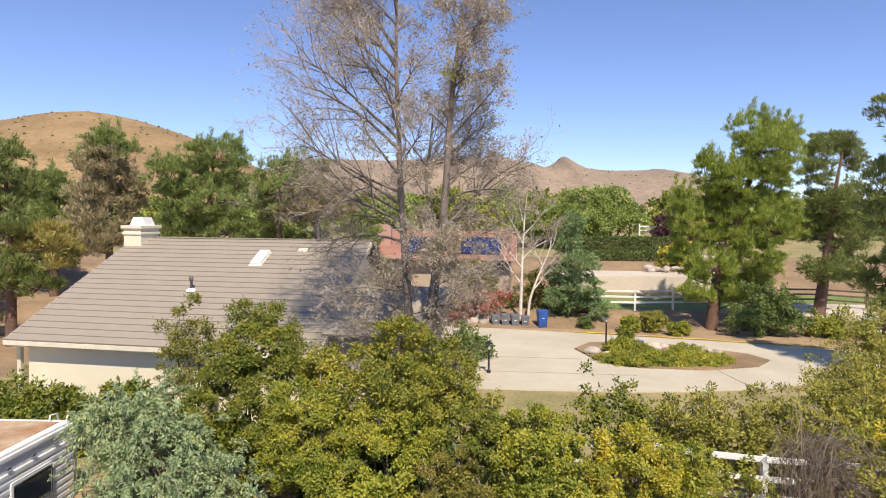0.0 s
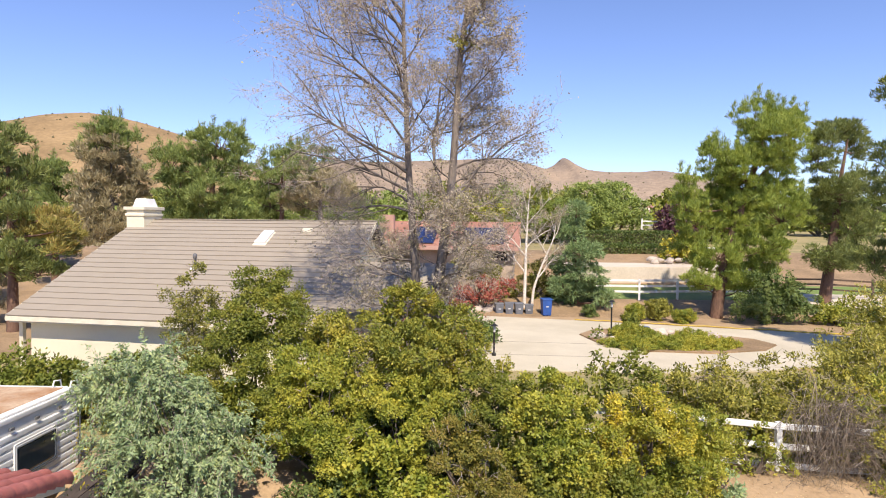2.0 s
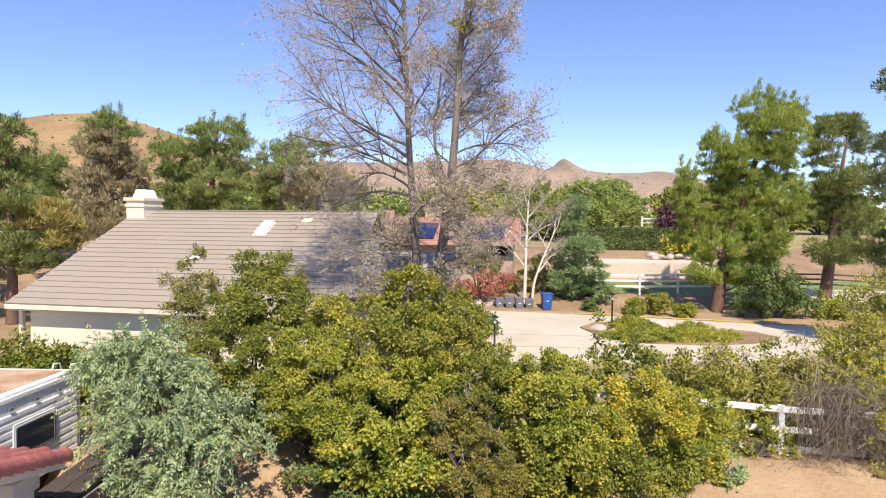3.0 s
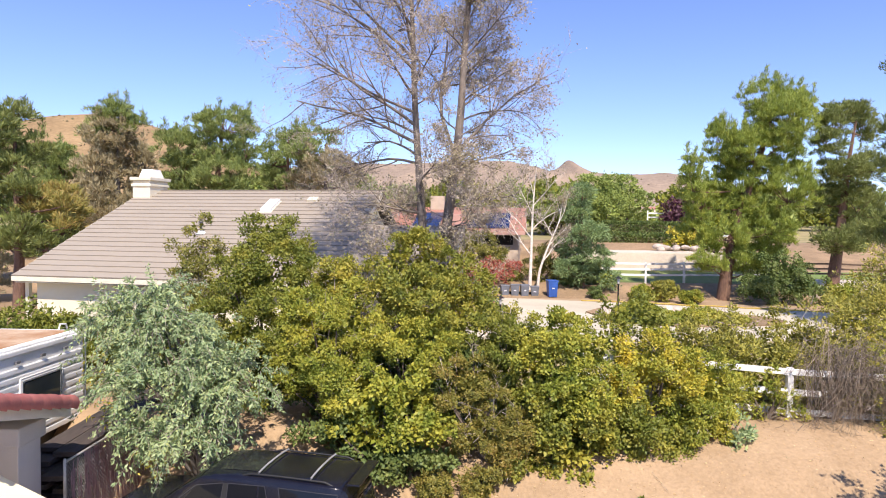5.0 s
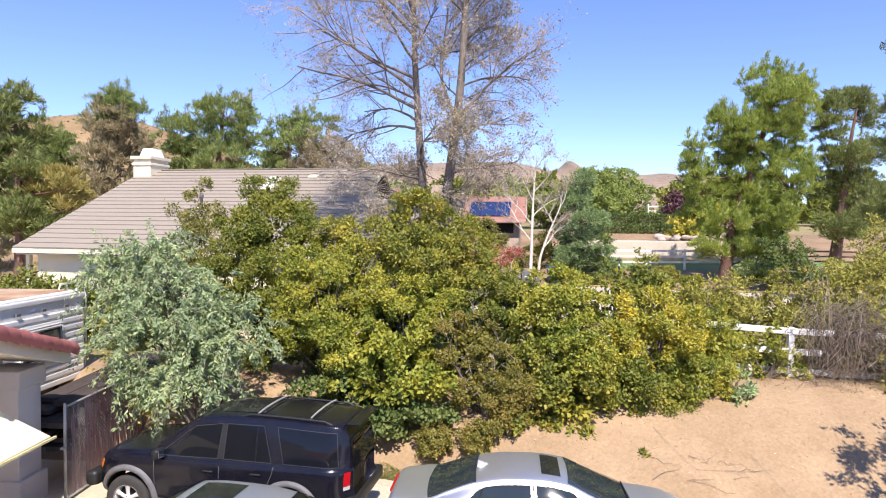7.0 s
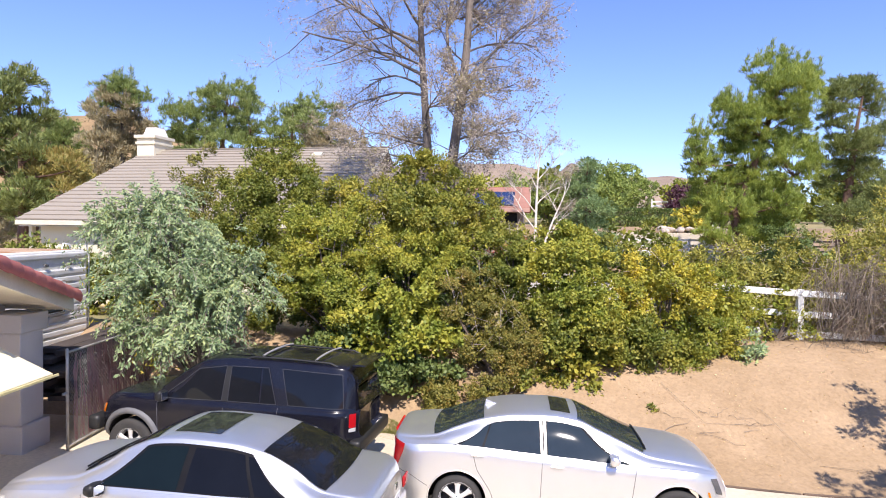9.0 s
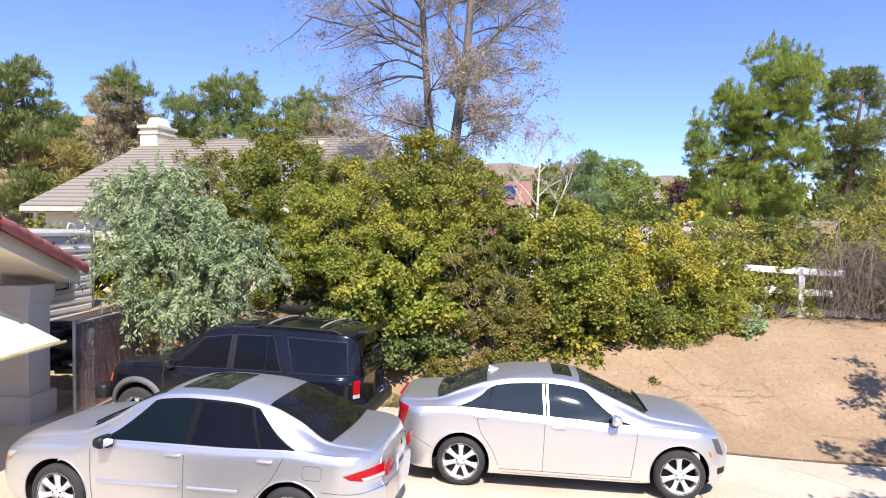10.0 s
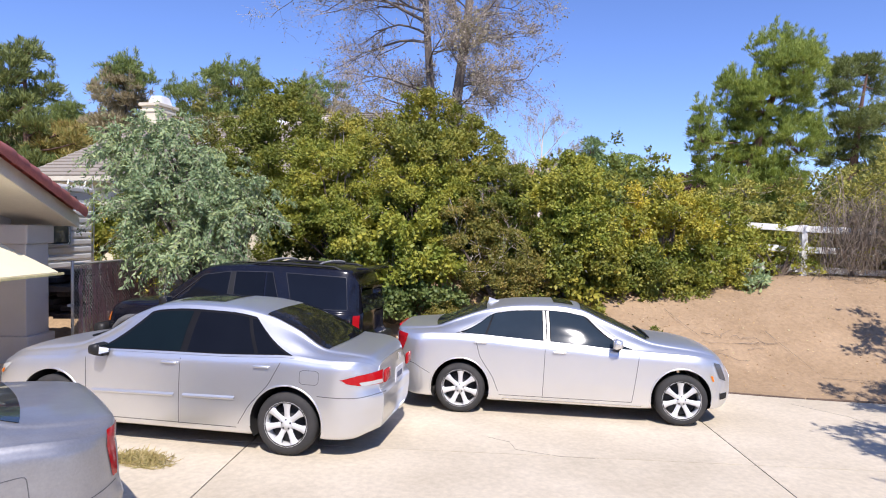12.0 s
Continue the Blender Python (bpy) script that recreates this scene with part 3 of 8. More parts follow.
def neighbour_house():
    h = thing("neighbour_house", HT)
    tagged(h, "single-storey cream stucco house with a brown flat-tile roof", "house")
    base = 0.9
    x0, x1, y0, y1 = 0.5, WIDE - 0.4, 0.42, 2 * RUN - 0.62
    for size, at in (((x1 - x0, 0.2, EAVE - base), ((x0 + x1) / 2, y0 + 0.1, (EAVE + base) / 2)), ((x1 - x0, 0.2, EAVE - base), ((x0 + x1) / 2, y1 - 0.1, (EAVE + base) / 2)),
                     ((0.2, y1 - y0 - 0.4, EAVE - base), (x0 + 0.1, (y0 + y1) / 2, (EAVE + base) / 2)), ((0.2, y1 - y0 - 0.4, EAVE - base), (x1 - 0.1, (y0 + y1) / 2, (EAVE + base) / 2))):
        part("wall", box(size, at), M["cream"], h, "cream stucco wall")
    for x in (x0 + 0.1, x1 - 0.1):
        wall = bmesh.new()
        tri = [(x - 0.1, y0 + 0.3, EAVE), (x - 0.1, y1 - 0.3, EAVE), (x - 0.1, RUN, EAVE + (RUN - 0.9) * PITCH)]
        a = [wall.verts.new(p) for p in tri]
        b = [wall.verts.new((p[0] + 0.2, p[1], p[2])) for p in tri]
        wall.faces.new(a)
        wall.faces.new(b[::-1])
        for k in range(3):
            wall.faces.new((a[k], b[k], b[(k + 1) % 3], a[(k + 1) % 3]))
        bmesh.ops.recalc_face_normals(wall, faces=wall.faces)
        part("gable", wall, M["cream"], h, "cream stucco gable")
    # roof deck, then courses of tiles that overlap
    for side, name in ((1, "roof_front"), (-1, "roof_back")):
        bm = bmesh.new()
        yb = 0 if side == 1 else 2 * RUN
        P = [(0, yb, EAVE), (WIDE, yb, EAVE), (WIDE, RUN, EAVE + RUN * PITCH), (0, RUN, EAVE + RUN * PITCH)]
        up = [bm.verts.new((p[0], p[1], p[2] - 0.02)) for p in P]
        lo = [bm.verts.new((p[0], p[1], p[2] - 0.16)) for p in P]
        bm.faces.new(up)
        bm.faces.new(lo[::-1])
        for k in range(4):
            bm.faces.new((up[k], lo[k], lo[(k + 1) % 4], up[(k + 1) % 4]))
        bmesh.ops.recalc_face_normals(bm, faces=bm.faces)
        part(name, bm, M["roof_joint"], h, "brown tiled roof slope")
    part("fascia", box((WIDE + 0.06, 0.05, 0.15), (WIDE / 2, -0.03, EAVE - 0.09), 0.008), M["trim"], h, "cream fascia board")
    ln = math.hypot(RUN, RUN * PITCH)
    rake = pose(0, 0, 0, math.degrees(math.atan(PITCH)))
    for x in (-0.03, WIDE + 0.03):
        bm = box((0.05, ln, 0.2), (0, ln / 2, -0.08), 0.008)
        bmesh.ops.transform(bm, matrix=Matrix.Translation((x, 0, EAVE)) @ rake, verts=bm.verts)
        part("barge_board", bm, M["trim"], h, "cream barge board")
    sof = box((WIDE - 0.1, 0.6, 0.03), (WIDE / 2, 0.32, EAVE - 0.2))
    part("soffit", sof, M["soffit"], h)
    # porch corner posts beside the left gable
    for y in (0.45,):
        part("porch_post", box((0.14, 0.14, EAVE - 1.1), (0.15, y, (EAVE - 0.2 + 0.9) / 2), 0.01), M["trim"], h)
    # skylight, flues and vents on the front slope
    def on_roof(name, u, v, size, material, label, lift=0.0, bevel=0.02):
        bm = box(size, (0, 0, size[2] / 2 + lift), bevel)
        bmesh.ops.transform(bm, matrix=Matrix.Translation((u, v, EAVE + v * PITCH)) @ rake, verts=bm.verts)
        return part(name, bm, material, h, label)
    u, v = 6.62, 5.85
    on_roof("skylight", u, v, (0.44, 1.15, 0.14), M["white"], "white domed skylight")
    on_roof("skylight_flashing", u, v - 0.05, (0.54, 1.3, 0.05), M["trim"], "pale metal flashing")
    on_roof("roof_vent", 8.2, 6.45, (0.4, 0.36, 0.14), M["trim"], "pale low roof vent")
    for u, v, hh in ((4.95, 3.3, 0.55),):
        V, F = lathe([(0.05, -0.1), (0.05, hh * 0.7), (0.075, hh * 0.72), (0.075, hh), (0.02, hh + 0.03)], 14, "z", (u, v, EAVE + v * PITCH))
        put("flue_pipe", V, F, M["cladding"], h, "dark grey metal flue pipe", True)
        V, F = lathe([(0.2, 0.0), (0.17, 0.06), (0.09, 0.12)], 14, "z", (u, v, EAVE + v * PITCH))
        put("flue_collar", V, F, M["white"], h, "", True)
    # chimney with corbel and cap
    cx, cy, top = -0.24, 7.36, 7.5
    bm = box((0.82, 1.25, top - 0.9), (cx, cy, (top + 0.9) / 2), 0.015)
    ch = part("chimney", bm, M["cream"], h, "cream stucco chimney")
    part("corbel", box((0.92, 1.35, 0.12), (cx, cy, top - 0.2), 0.03), M["cream"], ch)
    part("chimney_slab", box((1.0, 1.43, 0.14), (cx, cy, top + 0.07), 0.02), M["trim"], ch)
    bm = box((0.66, 0.8, 0.36), (cx + 0.05, cy, top + 0.32), 0.0)
    for q in bm.verts:
        if q.co.z > top + 0.3:
            q.co.x = cx + 0.05 + (q.co.x - cx - 0.05) * 0.72
            q.co.y = cy + (q.co.y - cy) * 0.72
    part("chimney_cap", bm, M["white"], ch, "white metal chimney cap")
    # a lower wing past the gable, under a roof of its own
    wing = part("wing_roof", box((3.6, 2.9, 0.12), (0, 0, 0), 0.01), M["roof_tile"], h, "lower tiled wing roof")
    wing.matrix_basis = pose(12.4, 2.2, 5.0, math.degrees(math.atan(0.5)), 0, 0)
    part("barge_board", box((0.05, 2.94, 0.2), (1.83, 0, 0.0), 0.008), M["trim"], wing, "pale barge board")
    part("wall", box((3.2, 2.0, 3.2), (12.3, 2.5, 2.5), 0.01), M["cream"], h, "cream stucco wing wall")
    return h


house_n = neighbour_house()


def tile_courses():
    """Courses of long flat tiles on both slopes, each lapped over the one below."""
    r = np.random.default_rng(41)
    ln = math.hypot(RUN, RUN * PITCH)
    n = 21
    step = (ln + 0.02) / n
    ca, sa = RUN / ln, RUN * PITCH / ln
    for side in (1, -1):
        for c in range(n):
            V, F = [], []
            x = -0.03
            while x < WIDE + 0.02:
                x0, x1 = x, min(x + 0.99, WIDE + 0.03)
                a, b = c * step - 0.03, (c + 1) * step + 0.05
                for s_, t_ in ((a, 0.052), (b, 0.012)):
                    for xx in (x0, x1):
                        for dz in (0, -0.045):
                            y = s_ * ca - (t_ + dz) * sa
                            V.append((xx, y if side == 1 else 2 * RUN - y, EAVE + s_ * sa + (t_ + dz) * ca))
                o = len(V) - 8
                for f in ((o, o + 2, o + 6, o + 4), (o + 1, o + 3, o + 2, o), (o, o + 4, o + 5, o + 1), (o + 2, o + 3, o + 7, o + 6)):
                    F.append(f if side == 1 else f[::-1])
                x += 0.99
            course = put("tile_course", V, F, M["roof_tile"], house_n)
            course.data.polygons.foreach_set("use_smooth", np.zeros(len(F), bool))
    # ridge caps
    x = 0.0
    while x < WIDE:
        bm = box((0.4, 0.26, 0.03), (0, 0, 0), 0.006)
        for v in bm.verts:
            v.co.z -= abs(v.co.y) * 0.4
        ob = part("ridge_cap", bm, M["roof_tile"], house_n)
        ob.matrix_basis = pose(x + 0.2, RUN, EAVE + RUN * PITCH + 0.075, 0, 2, 0)
        x += 0.34
    # the gable ends run out of square with the eaves
    for ob in house_n.children:
        if ob.name.split(".")[0] in ("tile_course", "roof_front", "roof_back", "barge_board", "gable", "skylight", "skylight_flashing", "roof_vent", "flue_pipe", "flue_collar"):
            for v in ob.data.vertices:
                v.co.x += SKEW * v.co.y
        if ob.name.startswith("ridge_cap"):
            ob.location.x += SKEW * RUN


tile_courses()


# ---- the house behind with a pink roof and panels ----
def pink_house():
    h = thing("pink_house", pose(-5.6, 47.5, 2.4, 0, 0, -6))
    tagged(h, "low pink stucco house with a terracotta roof and solar panels", "house")
    part("wall", box((9.4, 8, 4.0), (4.8, 4.3, 0.9)), M["tan"], h, "tan stucco wall")
    # flat dark panel in place of the shade below the eave
    part("garage_opening", box((3.0, 0.06, 0.7), (7.6, 0.28, 2.3), 0.01), M["dark"], h, "dark panel set in for the shade under the eave")
    sl = math.degrees(math.atan(0.36))
    for y, turn, nm in ((-0.5, sl, "roof_front"), (9.1, -sl, "roof_back")):
        bm = box((10.4, 5.2, 0.16), (0, 2.6 if turn > 0 else -2.6, 0), 0.02)
        bmesh.ops.transform(bm, matrix=Matrix.Translation((4.8, y, 2.95)) @ pose(0, 0, 0, turn), verts=bm.verts)
        part(nm, bm, M["pinkroof"], h, "terracotta tiled roof slope")
    part("fascia", box((10.4, 0.06, 0.3), (4.8, -0.53, 2.85), 0.01), M["pink"], h, "pink fascia")
    part("gable_wall", box((1.1, 0.6, 2.3), (-0.1, 1.4, 4.1), 0.02), M["pink"], h, "pink stucco pier")
    part("dormer", box((1.9, 0.8, 0.9), (4.9, 0.9, 3.7), 0.02), M["pink"], h, "pink stucco dormer")
    for row in range(2):
        for x in (2.2, 3.22, 6.3, 7.32, 8.34):
            bm = box((1.0, 1.62, 0.05), (0, 0, 0), 0.008)
            bmesh.ops.transform(bm, matrix=Matrix.Translation((x, 0.45 + row * 1.56, 3.47 + row * 0.56)) @ pose(0, 0, 0, sl), verts=bm.verts)
            part("solar_panel", bm, M["solar"], h, "dark blue solar panel")
    part("roof_vent", box((1.1, 0.6, 1.1), (3.0, 4.0, 5.1), 0.03), M["tan"], h, "tan stucco chimney box")
    return h


pink_house()

# small far houses on the foothill
for k in range(16):
    x, y = rng.uniform(-40, 300), rng.uniform(860, 960)
    s = rng.uniform(5, 10)
    q = thing("far_house", pose(x, y, 16 + rng.uniform(0, 20), 0, 0, rng.uniform(-30, 30)))
    tagged(q, "tiny pale far house on the hillside", "house", "far houses")
    part("wall", box((s * 1.6, s, s * 0.6), (0, 0, s * 0.3)), M["trim"], q)
    bm = box((s * 1.8, s * 1.15, s * 0.4), (0, 0, s * 0.8))
    for v in bm.verts:
        if v.co.z > s * 0.8:
            v.co.y *= 0.05
    part("roof", bm, M["pinkroof"], q)


# ---- the house beside the forecourt: porch wall, pier, clay-tiled roof, canopy ----
def near_house():
    h = thing("near_house", pose(0, 0, 0))
    tagged(h, "grey stucco house corner with a red clay-tiled roof edge", "house")
    w = bmesh.new()
    box((4.6, 0.25, 2.55), (-10.1, 10.35, 1.27), 0, None, w)
    box((0.25, 9.0, 3.6), (-8.4, 3.0, 1.8), 0, None, w)
    part("wall", w, M["stucco"], h, "grey stucco wall in shade")
    pier = part("pier", box((0.56, 0.56, 2.0), (-7.52, 10.33, 1.05), 0.02), M["stucco"], h, "grey stucco pier")
    part("pier_cap", box((0.68, 0.68, 0.31), (-7.52, 10.33, 2.2), 0.03), M["stucco"], pier)
    part("pier_base", box((0.7, 0.7, 0.5), (-7.52, 10.33, 0.3), 0.03), M["stucco"], pier)
    # roof slope: falls away from the forecourt side towards the back
    A, B = Vector((-6.35, 8.45, 3.2)), Vector((-6.86, 10.85, 2.54))
    back = Vector((-5.2, 0, 0))
    d = (B - A).normalized()
    bm = bmesh.new()
    top = [bm.verts.new(p) for p in (A - d * 0.6, B, B + back, A - d * 0.6 + back)]
    low = [bm.verts.new(v.co - Vector((0, 0, 0.2))) for v in top]
    bm.faces.new(top)
    bm.faces.new(low[::-1])
    for k in range(4):
        bm.faces.new((top[k], low[k], low[(k + 1) % 4], top[(k + 1) % 4]))
    bmesh.ops.recalc_face_normals(bm, faces=bm.faces)
    roof = part("roof", bm, M["soffit"], h, "cream boarded roof underside")
    # barrel tiles along the edge, each overlapping the next
    L = 0.42
    n = int(((B - A).length + 0.6) / (L * 0.86))
    V, F = [], []
    seg = 10
    for j, (r, a) in enumerate(((0.115, 0.0), (0.158, L * 0.95), (0.15, L), (0.115, L), (0.09, 0.0))):
        for k in range(seg + 1):
            w_ = math.radians(-35 + 250 * k / seg)
            V.append((a, r * math.cos(w_), r * math.sin(w_)))
    for j in range(4):
        for k in range(seg):
            i = j * (seg + 1) + k
            F.append((i, i + 1, i + seg + 2, i + seg + 1))
    me = mesh_np("clay_tile", V, F, M["clay"], True)
    m3 = Matrix((d, Vector((-d.y, d.x, 0)).normalized(), d.cross(Vector((-d.y, d.x, 0)).normalized()))).transposed().to_4x4()
    for row in range(4):
        for k in range(n):
            p = A - d * 0.6 + d * (k * L * 0.86 + 0.05) + Vector((0.05 - 0.36 * row, 0, 0.02))
            ob = new("clay_tile", me)
            ob.parent = roof
            ob.matrix_basis = Matrix.Translation(p) @ m3 @ pose(0, 0, 0, 0, 2.5 + rng.uniform(-0.6, 0.6), 0)
    part("fascia", box((0.05, (B - A).length + 0.6, 0.16), (0, 0, 0), 0.006, Matrix.Translation((A - d * 0.6 + B) / 2 - Vector((0.03, 0, 0.14))) @ m3 @ pose(0, 0, 0, 0, 0, -90)), M["soffit"], h, "cream fascia board")
    # sloping canopy over the side door
    tip, b, up = Vector((-5.965, 8.93, 1.69)), Vector((-5.92, 6.3, 1.69)), Vector((-0.82, 0, 0.38)) * 2.0
    bm = bmesh.new()
    t = [bm.verts.new(p) for p in (tip, b, b + up, tip + up)]
    lo = [bm.verts.new(v.co - Vector((0, 0, 0.04))) for v in t]
    bm.faces.new(t)
    bm.faces.new(lo[::-1])
    for k in range(4):
        bm.faces.new((t[k], lo[k], lo[(k + 1) % 4], t[(k + 1) % 4]))
    bmesh.ops.recalc_face_normals(bm, faces=bm.faces)
    cp = part("canopy", bm, M["canopy"], h, "cream sloping canopy panel")
    part("canopy_edge", box((0.03, 2.72, 0.035), (tip + b) / 2 - Vector((-0.012, -0.02, 0.03)), 0.004), M["canopy_edge"], cp, "yellowed edge strip")
    return h


near_house()


# ---- travel trailer beside the house ----
def trailer():
    t = thing("travel_trailer", pose(-9.95, 10.6, 0, 0, 0, 0))
    tagged(t, "white ribbed aluminium travel trailer with a stained brown roof", "trailer")
    W, L, z0, z1 = 2.5, 7.6, 1.25, 3.2
    part("body", box((W - 0.06, L - 0.06, z1 - z0), (0, 0, (z0 + z1) / 2), 0.12), M["alu"], t, "white aluminium shell")
    # black box that stands for the shade below the raised shell
    part("underbody", box((W - 0.5, L - 0.4, z0 - 0.4), (0, 0, (z0 + 0.4) / 2), 0.05), M["black"], t, "black box put in for the shade below the shell")
    part("roof_border", box((W - 0.16, L - 0.16, 0.06), (0, 0, z1 + 0.01), 0.025), M["white"], t, "white roof border")
    part("roof", box((W - 0.5, L - 0.5, 0.06), (0, 0, z1 + 0.025), 0.02), M["rust"], t, "rust-stained brown roof")
    for s in (1, -1):
        z = z0 + 0.1
        while z < z1 - 0.4:
            bm = bmesh.new()
            box((0.05, L - 0.3, 0.12), (s * (W / 2 - 0.022), 0, z), 0.024, None, bm)
            part("siding_rib", bm, M["alu"], t)
            z += 0.16
    part("roof_rail", box((0.07, L - 0.2, 0.12), (W / 2 - 0.03, 0, z1 - 0.06), 0.03), M["white"], t, "white roof edge moulding")
    for y in np.arange(-3, 3.6, 0.75):
        part("marker_lamp", box((0.04, 0.13, 0.06), (W / 2 + 0.01, y, z1 - 0.24), 0.01), M["cladding"], t, "small grey marker lamp")
    for y, wd, hh in ((2.2, 1.2, 0.62), (-0.9, 1.5, 0.62)):
        part("window_frame", box((0.05, wd + 0.12, hh + 0.12), (W / 2 + 0.005, y, 2.25), 0.05), M["white"], t, "white rounded window frame")
        part("window_pane", box((0.05, wd, hh), (W / 2 + 0.015, y, 2.25), 0.06), M["glass_pale"], t, "dim tinted pane")
    # ladder on the rear end
    for x in (0.75, 1.15):
        P = [(x, 3.86, 1.4), (x, 3.9, 2.3), (x, 3.9, 3.1), (x, 3.82, 3.35), (x, 3.6, 3.38), (x, 3.5, 3.15)]
        V, F = tubes([(P, [0.018] * len(P))], 8)
        put("ladder_rail", V, F, M["white"], t, "white ladder rail", True)
    for z in (1.6, 1.9, 2.2, 2.5, 2.8):
        V, F = tubes([([(0.75, 3.9, z), (1.15, 3.9, z)], [0.016] * 2)], 6)
        put("ladder_rung", V, F, M["white"], t, "", True)
    part("chassis", box((W - 0.5, L - 0.4, 0.2), (0, 0, 0.65), 0.02), M["black"], t)
    for y in (-0.7, 0.2):
        for s in (1, -1):
            V, F = lathe([(0.05, -0.1), (0.33, -0.1), (0.36, -0.06), (0.36, 0.06), (0.33, 0.1), (0.05, 0.1)], 24, "y")
            w = put("wheel", V, F, M["rubber"], t, "black tyre", True)
            w.matrix_basis = pose(s * 1.05, y, 0.36 + 0.16, 0, 0, 90)
    part("propane_box", box((0.5, 0.5, 0.45), (0.6, -3.95, 0.95), 0.05), M["white"], t)
    return t


trailer()


# ---- chain-link gate with woven slats ----
def gate():
    g = thing("chain_link_gate", pose(-6.63, 10.3, float(drive_z(-6.6, 10.3)), 0, 0, 91))
    tagged(g, "steel chain-link gate woven with tattered maroon slats", "gate")
    W, H = 3.0, 1.62
    for x in (0, W):
        V, F = lathe([(0.0, 0.0), (0.024, 0.0), (0.024, H + 0.05), (0.015, H + 0.065), (0, H + 0.065)], 12, "z", (x, 0, 0))
        put("post", V, F, M["steel"], g, "galvanised post", True)
    for z in (0.06, H):
        V, F = tubes([([(0, 0, z), (W, 0, z)], [0.02, 0.02])], 8)
        put("rail", V, F, M["steel"], g, "galvanised rail", True)
    paths = []
    step = 0.075
    for k in range(-25, int(W / step) + 1):
        for s in (1, -1):
            x0 = k * step if s == 1 else k * step + H
            pts = []
            for z in (0.06, H):
                x = x0 + (z - 0.06) if s == 1 else x0 - (z - 0.06)
                pts.append([x, 0.006 * s, z])
            a, b = np.array(pts[0]), np.array(pts[1])
            dx = b[0] - a[0]
            lo, hi = 0.0, 1.0
            for lim, sign in ((0, 1), (W, -1)):
                ta = (lim - a[0]) / dx
                if (dx > 0) == (sign > 0):
                    lo = max(lo, ta)
                else:
                    hi = min(hi, ta)
            if hi - lo > 0.03:
                paths.append(([a + (b - a) * lo, a + (b - a) * hi], [0.0035, 0.0035]))
    V, F = tubes(paths, 3)
    put("wire_mesh", V, F, M["steel"], g, "grey diamond wire mesh")
    x = 0.1
    while x < W:
        if not (0.05 < x < 0.55 and rng.random() < 0.6):
            n = 8
            V, F = [], []
            top = H - (0.02 if x > 0.5 else rng.uniform(0.0, 0.5))
            for k in range(n + 1):
                z = 0.1 + (top - 0.1) * k / n
                dx = 0.012 * math.sin(z * 9 + x * 30) + rng.normal(0, 0.006)
                w = 0.026 * (1 + 0.3 * math.sin(z * 13 + x * 50))
                y = -0.012 + 0.008 * math.sin(z * 40 + x * 10)
                V += [(x + dx - w, y, z), (x + dx + w, y + 0.012, z)]
            for k in range(n):
                F.append((2 * k, 2 * k + 1, 2 * k + 3, 2 * k + 2))
            put("slat", V, F, M["slat"], g)
        x += rng.uniform(0.028, 0.04)
    part("latch", box((0.1, 0.05, 0.04), (-0.06, 0, 0.95), 0.01), M["steel"], g)
    return g


gate()


# ---- dark stack of old boards between the trailer and the gate ----
def timber_stack():
    t = thing("timber_stack", pose(-7.55, 13.3, float(land_z(-7.55, 13.3)) - 0.1, 0, 0, 4))
    tagged(t, "stack of old dark boards beside the trailer", "timber")
    for k in range(7):
        for j in range(2):
            part("board", box((0.42, 4.2 + 0.5 * ((k * 7 + j) % 3), 0.09), (-0.22 + 0.44 * j + 0.03 * ((k * 5) % 3 - 1), 0.12 * ((k * 3) % 4), 0.05 + 0.125 * k), 0.008), M["old_timber"], t)
    return t


timber_stack()


# ---- an unseen house block, added behind the forecourt for dark reflections in the cars ----
main = thing("unseen_house", pose(0, 0, 0))
tagged(main, "unseen grey stucco house added to give the cars dark reflections", "house")
part("wall", box((30, 0.3, 4.0), (2, -9.0, 1.95)), M["stucco"], main, "grey stucco wall")
part("roof", box((31, 6, 0.25), (2, -10.5, 4.6), 0.02, pose(0, 0, 0, -16)), M["clay"], main, "red clay roof")
for gx in (-8, -2, 4, 10):
    part("garage_door", box((4.4, 0.08, 2.2), (gx, -8.82, 1.15), 0.02), M["trim"], main, "cream garage door")


# ---- plants ----
def leaf_mesh(P, D, size, width=0.5, seed=0, fold=0.25, flop=1.0, face=None):
    """Leaves as folded four-corner blades: places P, growing along D, of lengths size; face: the way their upper sides turn."""
    r = np.random.default_rng(seed)
    n = len(P)
    D = D / (np.linalg.norm(D, axis=1, keepdims=True) + 1e-9)
    R = r.normal(size=(n, 3))
    S = np.cross(D, R) if face is None else np.cross(face, D)
    S /= np.linalg.norm(S, axis=1, keepdims=True) + 1e-9
    U = np.cross(S, D)
    size = np.broadcast_to(np.asarray(size, float), (n,))[:, None]
    w = size * width * 0.5
    a = P
    mid = P + D * size * 0.45
    l = mid + S * w + U * w * fold
    q = mid - S * w + U * w * fold
    tip = P + D * size - U * size * 0.12 * flop
    V = np.stack([a, l, tip, q], 1).reshape(-1, 3)
    F = np.arange(4 * n).reshape(n, 4)
    return V, F


def ball_points(r, n):
    v = r.normal(size=(n, 3))
    return v / (np.linalg.norm(v, axis=1, keepdims=True) + 1e-9)


